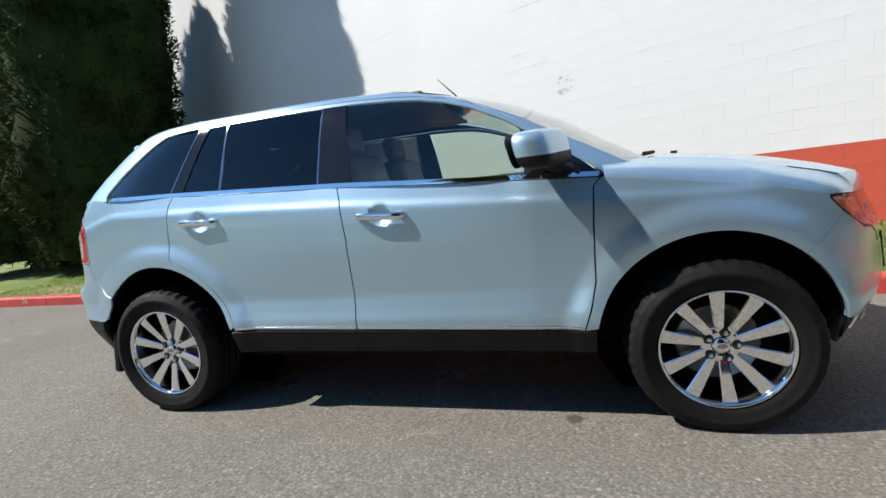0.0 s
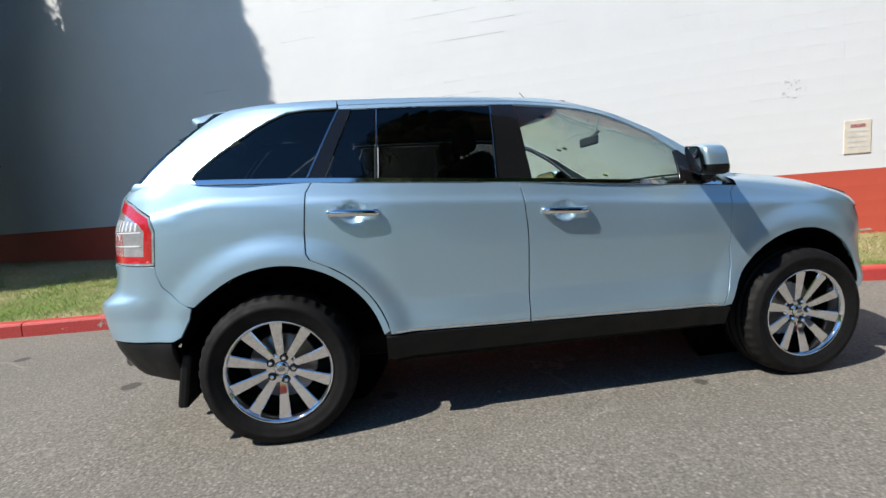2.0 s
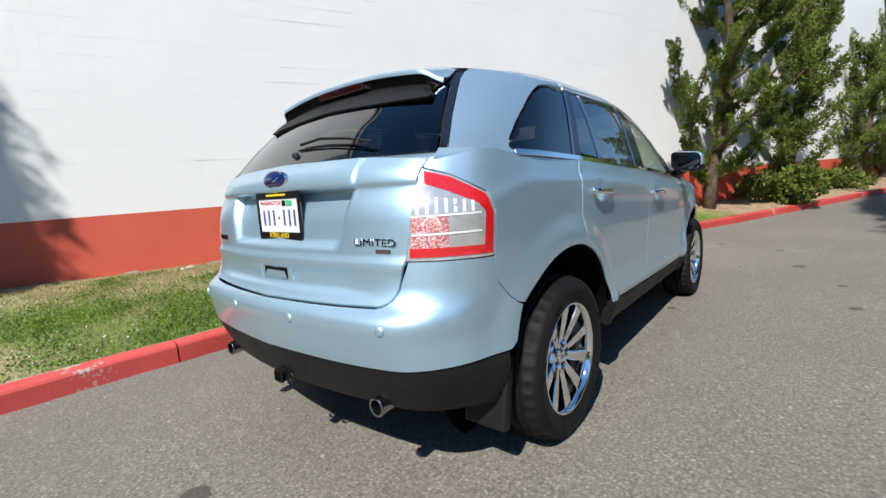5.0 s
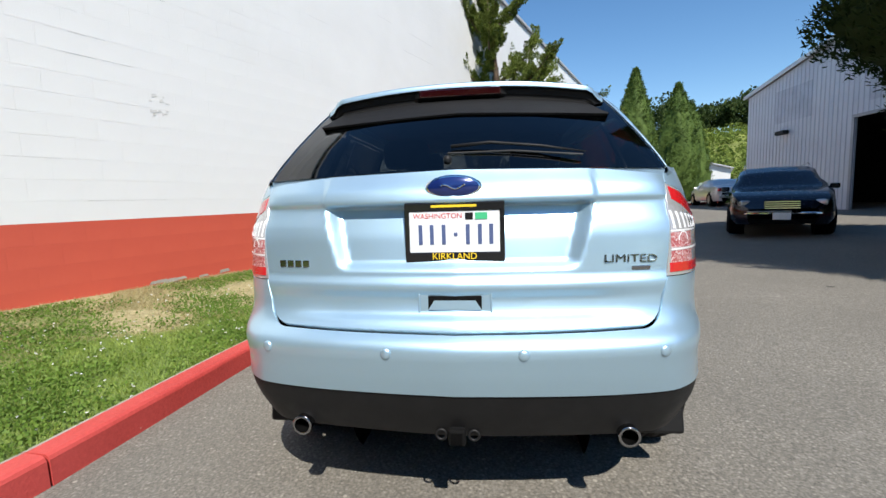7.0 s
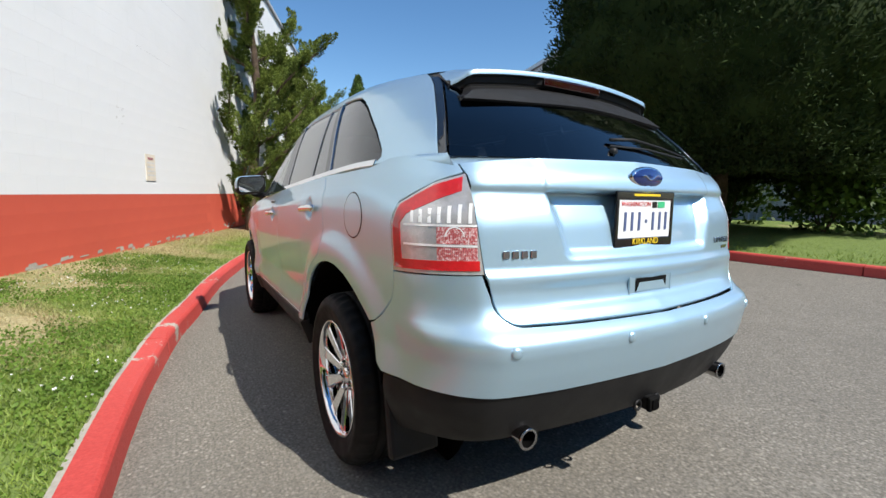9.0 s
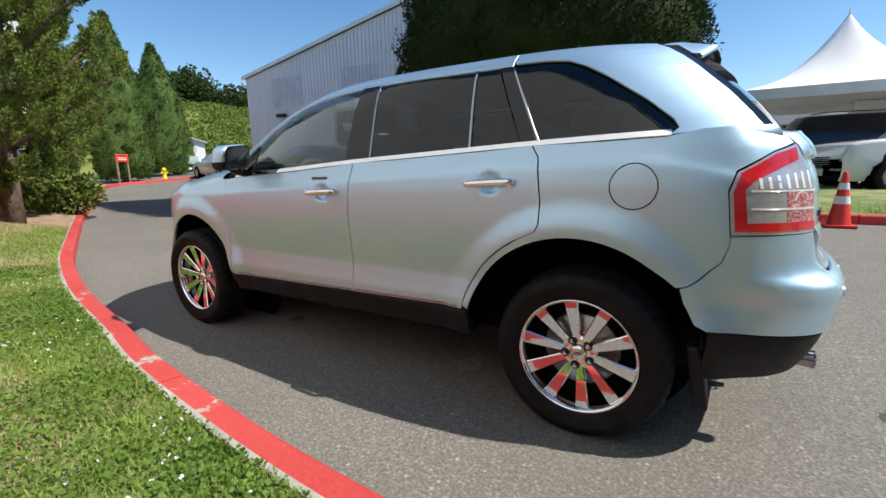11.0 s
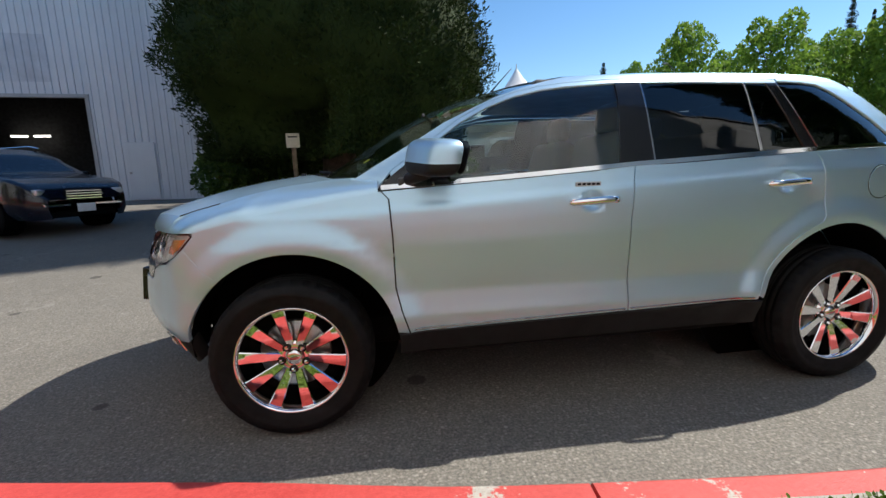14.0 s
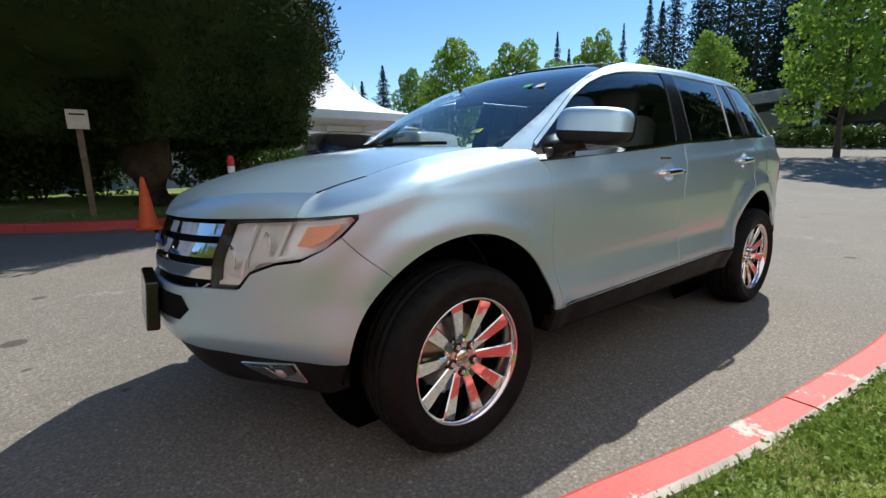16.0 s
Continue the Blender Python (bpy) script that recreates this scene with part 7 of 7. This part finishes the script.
# ---- loose things ----
def traffic_cone(at, h=.71, band=False, label="orange plastic traffic cone at the red kerb", mat=None):
    t = thing("traffic_cone", label, "cone", group="traffic cones", at=(at[0], at[1], ground_z(*at)))
    part("base", box((.36, .36, .035), (0, 0, .0175), .01), mat or M_ORANGE, t, "square foot")
    part("cone_body", lathe([(.14, .035), (.135, .05), (.03, h - .02), (.022, h), (.0, h)], 28), mat or M_ORANGE, t, "", True)
    if band:
        for z0, z1 in ((h * .42, h * .56), (h * .68, h * .80)):
            r = lambda z: .137 - (.137 - .03) * (z - .05) / (h - .07)
            part("reflective_band", lathe([(r(z0) + .003, z0), (r(z1) + .003, z1)], 28), M_REFLECT, t, "white reflective band", True)
    return t


traffic_cone((2.05, -6.0), .80)
traffic_cone((4.15, -6.75), .52, False, "small faded orange cone at the island kerb")
traffic_cone((-3.45, -5.6), .78, True, "weathered red cone with white bands", M_REDPLASTIC)
traffic_cone((14.5, -1.55), .55, False)


def bollard(at, h=1.13):
    t = thing("bollard", "red plastic delineator post with white bands", "bollard", at=(at[0], at[1], ground_z(*at)))
    part("foot", lathe([(0, .05), (.10, .05), (.20, .03), (.215, 0)], 28), M_CLAD, t, "black rubber foot", True)
    part("post", lathe([(.055, .04), (.052, .1), (.050, h - .12), (.056, h - .11), (.056, h - .06), (.04, h - .04), (.045, h - .02), (.02, h), (0, h)], 24), M_REDPLASTIC, t, "", True)
    for z in (h - .22, h - .38):
        part("reflective_band", lathe([(.0535, z - .05), (.0535, z + .05)], 24), M_REFLECT, t, "white reflective band", True)
    return t


bollard((.9, -5.43))


def post_sign(at, zc, w, h, label, post_h, mat=M_WHITE, posts=(0,), rz=0):
    t = thing("sign", label, "sign", at=(at[0], at[1], ground_z(*at)), rz=rz)
    for px_ in posts:
        part("post", box((.09, .09, post_h + .2), (px_, 0, post_h / 2 - .1), .01), M_WOOD, t, "wooden post")
    part("board", box((w, .02, h), (0, .06, zc), .008), mat, t, "pale sign board")
    for k in range(3):
        part("text_bar", box((w * .7, .004, h * .09), (0, .0725, zc + h * (.25 - .22 * k))), M_PAPER if k else M_CLAD, t, "unreadable line of print")
    return t


post_sign((2.73, -7.1), 1.66, .28, .30, "small pale notice on a wooden post under the cypress", 1.74, M_PAPER)
post_sign((25.3, -8.6), 1.35, .6, .4, "small red notice on two wooden posts", 1.5, M_REDPLASTIC, (-.25, .25), 90)
hy = thing("fire_hydrant", "yellow fire hydrant beside the far kerb", "hydrant", at=(26.0, -11.0, ground_z(26, -11)))
part("barrel", lathe([(.16, 0), (.16, .05), (.11, .08), (.11, .5), (.14, .52), (.13, .62), (.05, .70), (0, .72)], 20), M_YELLOW, hy, "", True)
part("outlet", lathe([(.06, -.2), (.06, .2)], 12, pose(0, 0, .4, 90)), M_YELLOW, hy, "", True)

# notice on the block wall
wsn = part("wall_notice", box((.29, .010, .42), (5.29 * WL, -.0075, .42), .003), M_NOTICE)
wsn.matrix_basis = WM
tagged(wsn, "faded paper notice board fixed to the white wall", "notice")
for k in range(5):
    part("text_bar", box((.22 if k else .16, .003, .022 if k else .04), (5.29 * WL, -.0135, .56 - .065 * k)), M_PATCH if k else M_REFLEX, wsn, "unreadable line of print")
scrap = part("paper_scrap", box((.16, .07, .012), (0, 0, 0), .004, (4, -6, 12)), M_WHITE)
scrap.matrix_basis = pose(-1.10, 4.30, .345)
tagged(scrap, "scrap of white paper lying on the lawn", "litter")
# rough patches in the paint
rp = random.Random(5)
for x, z in ((1.02, 2.35), (4.6, 2.2)):
    vs, fs = [], []
    for i in range(13):
        s, zz = x * WL + rp.uniform(-.1, .1), z - 1.092 + rp.uniform(-.12, .12)
        w, h = rp.uniform(.008, .03), rp.uniform(.004, .022)
        k = len(vs)
        vs += [(s - w, -.0034, zz - h), (s + w, -.0036, zz - h * .4), (s + w * .6, -.0034, zz + h), (s - w * .8, -.0036, zz + h * .7)]
        fs.append((k, k + 1, k + 2, k + 3))
    part("peeled_patch", (vs, fs), M_PATCH, wall, "grey patch where paint has peeled")
vs, fs = [], []
for i in range(90):
    s, zz = rp.uniform(-6, 9) * WL, -.79 + rp.uniform(-.03, .07)
    w, h = rp.uniform(.02, .12), rp.uniform(.008, .035)
    k = len(vs)
    vs += [(s - w, -.0042, zz - h), (s + w, -.0044, zz - h * .5), (s + w * .7, -.0042, zz + h), (s - w * .8, -.0044, zz + h * .6)]
    fs.append((k, k + 1, k + 2, k + 3))
# thin grey strips paint the shadow lines of some cracked joints
cv, cf = [], []
for i in range(42):
    s, zz, w = rp.uniform(-5, 10) * WL, round(rp.uniform(1, 24)) * BH, rp.uniform(.15, .6)
    for q in range(6):
        k = len(cv)
        a, b = s - w + 2 * w * q / 6, s - w + 2 * w * (q + 1) / 6
        h = rp.uniform(.0008, .0032)
        cv += [(a, -.0026, zz - h), (b, -.0026, zz - h), (b, -.0026, zz + h * .4), (a, -.0026, zz + h * .4)]
        cf.append((k, k + 1, k + 2, k + 3))
tagged(part("joint_crack_shade", (cv, cf), M_CRACK_SHADE, wall), "grey strips for the shade in hairline cracks along the block joints", kind="stuff")
tagged(part("peeled_foot", (vs, fs), M_CONCRETE, wall), "bare patches along the foot of the wall", kind="stuff")


# ---- other vehicles ----
def simple_car(name, label, paint, L=4.8, W=1.84, H=1.45, kind="saloon"):
    """A whole parked car from cross-sections: nose at +x."""
    t = thing(name, label, "car")
    hw, hl = W / 2, L / 2
    if kind == "wagon":
        prof = [(-1.0, .62, .80), (-.985, .80, .98), (-.94, .90, 1.14), (-.80, .95, H * .93), (-.6, .97, H * .985), (-.2, .97, H), (.12, .97, H * .97), (.30, .96, H * .88), (.46, .96, 1.07), (.60, .96, 1.02), (.80, .95, .95), (.92, .90, .85), (.975, .80, .72), (1.0, .62, .58)]
    elif kind == "suv":
        prof = [(-1.0, .80, 1.0), (-.985, .88, 1.3), (-.97, .92, H * .98), (-.6, .93, H), (-.2, .93, H), (.10, .93, H * .985), (.16, .92, H * .96), (.30, .92, 1.16), (.55, .90, 1.12), (.85, .88, 1.06), (.96, .86, 1.0), (.985, .84, .9), (1.0, .8, .7)]
    else:
        prof = [(-1.0, .66, .66), (-.98, .82, .88), (-.92, .90, 1.0), (-.72, .95, 1.02), (-.62, .96, 1.06), (-.42, .96, H * .94), (-.25, .96, H), (.0, .96, H), (.18, .96, H * .95), (.42, .96, 1.0), (.6, .95, .95), (.85, .92, .84), (.97, .82, .70), (1.0, .66, .55)]
    belt = 1.0 if kind != "saloon" else .93
    xs = np.array([p[0] for p in prof])
    fine = np.linspace(-1, 1, 61)
    wv = np.interp(fine, xs, [p[1] for p in prof])
    hv_ = np.interp(fine, xs, [p[2] for p in prof])
    secs = []
    for fx, w, h in zip(fine, wv, hv_):
        x, y = fx * hl, w * hw
        top = max(h, .45)
        b = min(belt, top * .93)
        hi = smoothstep(0, .35, top - b)
        yr = y * (1 - .24 * hi)
        sec = [(y * .90, .24), (y * .985, .36), (y, .55), (y * .995, .5 * (.55 + b)), (y * .97, b), (y * .965 * (1 - hi) + (y * .96 - (y * .96 - yr) * .85) * hi, b + (top - b) * .86), (yr * .86, b + (top - b) * .965), (yr * .5, top * .995 + .003), (0, top + .008)]
        secs.append([(x, a, z) for a, z in sec])
    vs, fs = [], []
    n = len(secs[0])
    for s in secs:
        vs += s + [(x, -y, z) for x, y, z in s[-2::-1]]
    m = 2 * n - 1
    wheels = [.615 * hl, -.585 * hl]
    for i in range(len(secs) - 1):
        for j in range(m - 1):
            q = (i * m + j, (i + 1) * m + j, (i + 1) * m + j + 1, i * m + j + 1)
            c = np.mean([vs[k] for k in q], 0)
            if any(math.hypot(c[0] - wx, c[2] - .33) < .37 for wx in wheels) and abs(c[1]) > .5 and c[2] < .72:
                continue
            fs.append(q)
    part("body", (vs, fs), paint, t, "", True)

    def patch(nm, test, mat, lift, lab=""):
        pv, pf = [], []
        for i in range(len(secs) - 1):
            for j in range(m - 1):
                q = (i * m + j, (i + 1) * m + j, (i + 1) * m + j + 1, i * m + j + 1)
                p = np.array([vs[k] for k in q])
                c = p.mean(0)
                if test(c, j if j < n - 1 else m - 2 - j):
                    nn = np.cross(p[1] - p[0], p[3] - p[0])
                    nn = nn / (np.linalg.norm(nn) + 1e-9)
                    k = len(pv)
                    pv += (p + nn * lift).tolist()
                    pf.append((k, k + 1, k + 2, k + 3))
        if pf:
            part(nm, (pv, pf), mat, t, lab, True)

    roof_lo = xs[[i for i, p in enumerate(prof) if p[2] >= H * .97][0]] * hl
    roof_hi = xs[[i for i, p in enumerate(prof) if p[2] >= H * .97][-1]] * hl
    glass = plain("vehicle_window", (.006, .007, .009), .03, var=.1, bumpy=0.0, spec=.6) if "vehicle_window" not in bpy.data.materials else bpy.data.materials["vehicle_window"]
    post = [roof_lo + .12, (roof_lo + roof_hi) / 2 - .1, roof_hi + .28]
    for a, b in ((post[0] - .75, post[0] - .05), (post[0] + .03, post[1] - .04), (post[1] + .04, post[2] - .02)):
        for sg in (1, -1):
            patch("side_window", lambda c, j, a=a, b=b, sg=sg: j == 4 and a < c[0] < b and c[1] * sg > 0 and c[2] > belt + .02, glass, .006)
    patch("windscreen", lambda c, j: j >= 6 and c[0] > roof_hi + .05 and c[2] > belt + .07, glass, .006)
    patch("rear_window", lambda c, j: j >= 6 and c[0] < roof_lo - .05 and c[2] > belt + .08, glass, .006)
    for wx in wheels:
        for sg in (1, -1):
            m_ = Matrix.Translation((wx, sg * (hw - .095), .33)) @ Matrix.Rotation(-sg * math.pi / 2, 4, "X")
            wh = new("wheel")
            wh.parent = t
            wh.matrix_basis = m_
            part("tyre", lathe([(.21, .09), (.26, .105), (.31, .10), (.33, .07), (.33, -.07), (.31, -.1), (.21, -.1)], 32), M_TYRE, wh, "", True)
            part("rim", lathe([(0, .07), (.04, .075), (.06, .06), (.17, .055), (.20, .085), (.212, .09)], 10), M_CHROME if kind == "wagon" else M_STEEL, wh, "silver alloy rim")
            part("arch_liner", lathe([(.36, .05), (.37, -.25), (0, -.25)], 24), M_WHEELWELL, wh)
    part("floor_pan", box((L * .9, W * .72, .12), (0, 0, .3), .03), M_DARK, t)
    fx_ = hl * .955
    for sg in (1, -1):
        part("headlamp", box((.20, .36, .13), (fx_ - .06, sg * hw * .62, .70), .04, (0, 0, -sg * 22)), M_CLEAR_LENS, t, "clear headlamp")
        part("tail_lamp", box((.14, .26, .18), (-hl * .975, sg * hw * .70, .82), .03, (0, 0, sg * 15)), M_RED_LENS, t, "red tail lamp")
        part("mirror", box((.10, .18, .12), (roof_hi + .62, sg * (hw + .07), belt + .05), .03), paint, t)
        part("bumper_strip", box((.05, .5, .05), (hl * .97, sg * .42, .48), .015, (0, 0, -sg * 14)), M_CHROME, t)
    gr_ = part("grille", box((.06, .62, .20), (hl * .985, 0, .66), .02), M_DARK, t, "dark slatted grille")
    for k in range(4):
        part("grille_slat", box((.02, .60, .014), (hl * .985 + .034, 0, .59 + .045 * k)), M_CHROME, gr_)
    part("number_plate", box((.015, .31, .15), (hl * 1.0 + .01, 0, .42), .004), M_PLATE, t, "pale plate with an unreadable bar")
    part("number_plate", box((.015, .31, .15), (-hl * 1.0 - .005, 0, .72), .004), M_PLATE, t, "pale plate with an unreadable bar")
    part("rear_bumper", box((.10, W * .8, .16), (-hl * .985, 0, .48), .04), paint, t)
    if kind != "saloon":
        for sg in (1, -1):
            part("roof_rail", tube([(roof_lo + .1, sg * hw * .66, H - .02), (roof_lo + .3, sg * hw * .66, H + .035), (roof_hi - .3, sg * hw * .66, H + .035), (roof_hi, sg * hw * .66, H - .02)], .014, 8), M_CHROME if kind == "wagon" else M_CLAD, t)
    return t


def put_car(ob, x, y, ang, tilt=0.0):
    ob.matrix_basis = pose(x, y, ground_z(x, y), 0, 0, ang)


put_car(simple_car("parked_car", "dark navy crossover wagon parked in the cypress's shade", M_NAVY, 5.0, 1.95, 1.62, "wagon"), 8.6, -7.3, 153)
put_car(simple_car("parked_car", "silver saloon parked beyond the barn corner", M_SILVER, 4.8, 1.82, 1.43), 22.6, -12.6, -8)
put_car(simple_car("parked_car", "grey saloon parked beside the silver one", M_DARKCHROME, 4.7, 1.8, 1.43), 25.4, -15.0, -8)
put_car(simple_car("parked_car", "pale green compact car in front of the white shed", M_PALEGREEN, 4.3, 1.75, 1.45), 33.5, -16.6, 152)
put_car(simple_car("parked_car", "white square-sided off-roader beside the tent", M_WHITECAR, 4.3, 1.84, 1.85, "suv"), -5.9, -10.9, 20)
put_car(simple_car("parked_car", "dark off-roader under the white tent", M_NAVY, 4.4, 1.85, 1.8, "suv"), -4.2, -14.2, 10)


# ---- tent, shed, far building, lamp ----
def tent(at, half, eave, apex, label):
    t = thing("party_tent", label, "tent", group="white tents", at=(at[0], at[1], ground_z(*at)))
    rows = []
    for i in range(13):
        f = i / 12
        r = half * (1 - f) ** 1.0
        z = eave + (apex - eave) * (.30 * f + .70 * f ** 2.6)
        ring = []
        for k in range(33):
            a = 2 * math.pi * k / 32
            q = max(abs(math.cos(a)), abs(math.sin(a)))
            sq = 1 / q
            s = sq * (1 - f * .6) + f * .6
            ring.append((r * s * math.cos(a), r * s * math.sin(a), z))
        rows.append(ring)
    sheet(rows, "canopy", M_TENT, t, "white peaked canopy")
    for sx in (1, -1):
        for sy in (1, -1):
            part("tent_pole", tube([(sx * half * .98, sy * half * .98, 0), (sx * half * .98, sy * half * .98, eave)], .04, 10), M_WHITE, t)
    for k in range(4):
        a = k * 90
        part("valance", box((half * 2, .015, .28), (0, 0, 0)), M_TENT, t).matrix_basis = Matrix.Rotation(radians(a), 4, "Z") @ Matrix.Translation((0, half, eave - .13))
    part("finial", lathe([(.03, apex - .1), (.02, apex + .1), (0, apex + .15)], 10), M_WHITE, t)
    return t


tent((-4.9, -15.3), 2.75, 2.45, 4.75, "white high-peak party tent with a scalloped roof")
tent((-8.6, -20.5), 2.75, 2.45, 4.9, "white high-peak party tent behind another")

shed = thing("shed", "white gabled shed with a dark open garage door", "shed", at=(43.5, -20.0, ground_z(43.5, -20.0)), rz=-25)
sv = [(-2, -3.2, 0), (-2, 3.2, 0), (-2, 3.2, 2.8), (-2, 0, 3.8), (-2, -3.2, 2.8)]
vs = sv + [(6, y, z) for x, y, z in sv]
part("walls", (vs, [(4, 3, 2, 1, 0), (5, 6, 7, 8, 9), (0, 1, 6, 5), (1, 2, 7, 6), (4, 0, 5, 9)]), M_WHITE, shed)
for sg in (1, -1):
    part("roof", box((8.6, 3.65, .12), (2, sg * 1.70, 3.34), .02, (-sg * 17.4, 0, 0)), M_ROOF, shed)
# solid dark panel paints the shade inside the open garage
part("garage_dark_panel", box((.06, 3.4, 2.3), (-2.03, .6, 1.15)), M_PAINTED_SHADE, shed, "dark panel standing in for the unlit garage doorway")

OX, OY, OA = -47.5, -10.0, 78
OZ = ground_z(OX, OY)
office = thing("office_building", "long low pale office building behind a hedge", "building", at=(OX, OY, OZ), rz=OA)
# walls coloured dark to give the shade below the fascia
part("walls", box((46, 9, 3.0), (0, 0, 1.5)), M_PAINTED_SHADE, office, "ground floor with its shade painted as dark walls")
part("fascia", box((48, 11, .95), (0, 0, 3.45), .05), M_CONCRETE, office, "broad pale roof fascia")
for k in range(9):
    part("window", box((3.6, .08, 1.5), (-20 + 5 * k, -4.55, 1.6), .02), M_BLACK, office, "dark office window")
    part("column", box((.35, .35, 3.0), (-22.4 + 5 * k, -4.7, 1.5), .03), M_WHITE, office, "pale column")
rng = np.random.default_rng(120)
hp = np.stack([rng.uniform(-24, 24, 14000), rng.uniform(-1.0, 1.0, 14000), rng.uniform(0, 1.25, 14000) ** .8], 1)
hp[:, 2] *= 1 + .12 * np.sin(hp[:, 0] * .9) + .08 * np.sin(hp[:, 0] * 2.3)
hm = pose(-36.5, -7.5, ground_z(-36.5, -7.5), 0, 0, OA)
hp = np.array([tuple(hm @ Vector(p)) for p in hp])
hp[:, 2] += [ground_z(q[0], q[1]) - ground_z(-36.5, -7.5) for q in hp]
v, f = leaf_quads(hp, np.full(14000, .26), rng, .3, 1.4)
tagged(part("hedge", (v, f), M_SHRUB), "dark clipped hedge along the far car park edge", "hedge", kind="stuff")

low = thing("low_building", "low white building with a grey roof behind the tents", "building", at=(-1.5, -26, .6), rz=4)
part("walls", box((16, 6, 3.0), (0, 0, 1.5)), M_WHITE, low)
part("roof", box((17, 7, .9), (0, 0, 3.4), .2), M_ROOF, low, "grey roof")
for k in range(5):
    part("window", box((1.6, .06, 1.2), (-6 + 3 * k, 3.02, 1.6)), M_BLACK, low, "dark window")

sl = thing("street_lamp", "tall grey street lamp with a curved arm", "lamp", at=(2 + 44 * math.cos(radians(-127.5)), 2 + 44 * math.sin(radians(-127.5)), .4))
part("pole", tube([(0, 0, 0), (0, 0, 8.6)], [.09, .06], 10), M_STEEL, sl)
part("arm", tube([(0, 0, 8.5), (.5, .5, 9.0), (1.6, 1.2, 9.2)], .05, 8), M_STEEL, sl)
part("lamp_head", box((.6, .25, .12), (1.85, 1.35, 9.2), .04, (0, 0, 36)), M_STEEL, sl)

# strip lights inside the barn
bl = bpy.data.materials.new("strip_light_glow")
bl.use_nodes = True
bl.node_tree.nodes["Principled BSDF"].inputs["Emission Color"].default_value = (1, .95, .85, 1)
bl.node_tree.nodes["Principled BSDF"].inputs["Emission Strength"].default_value = 3.0
for x in (4.65, 5.4):
    part("strip_light", box((.5, .12, .06), (x, 4.2, 3.0)), bl, barn, "lit strip light")

# ---- blocks of the wall near the car ----
for s, z, j, red in near_blocks:
    ob = new("block", _br if red else _bw)
    ob.parent = wall
    ob.location = (s, j, z)
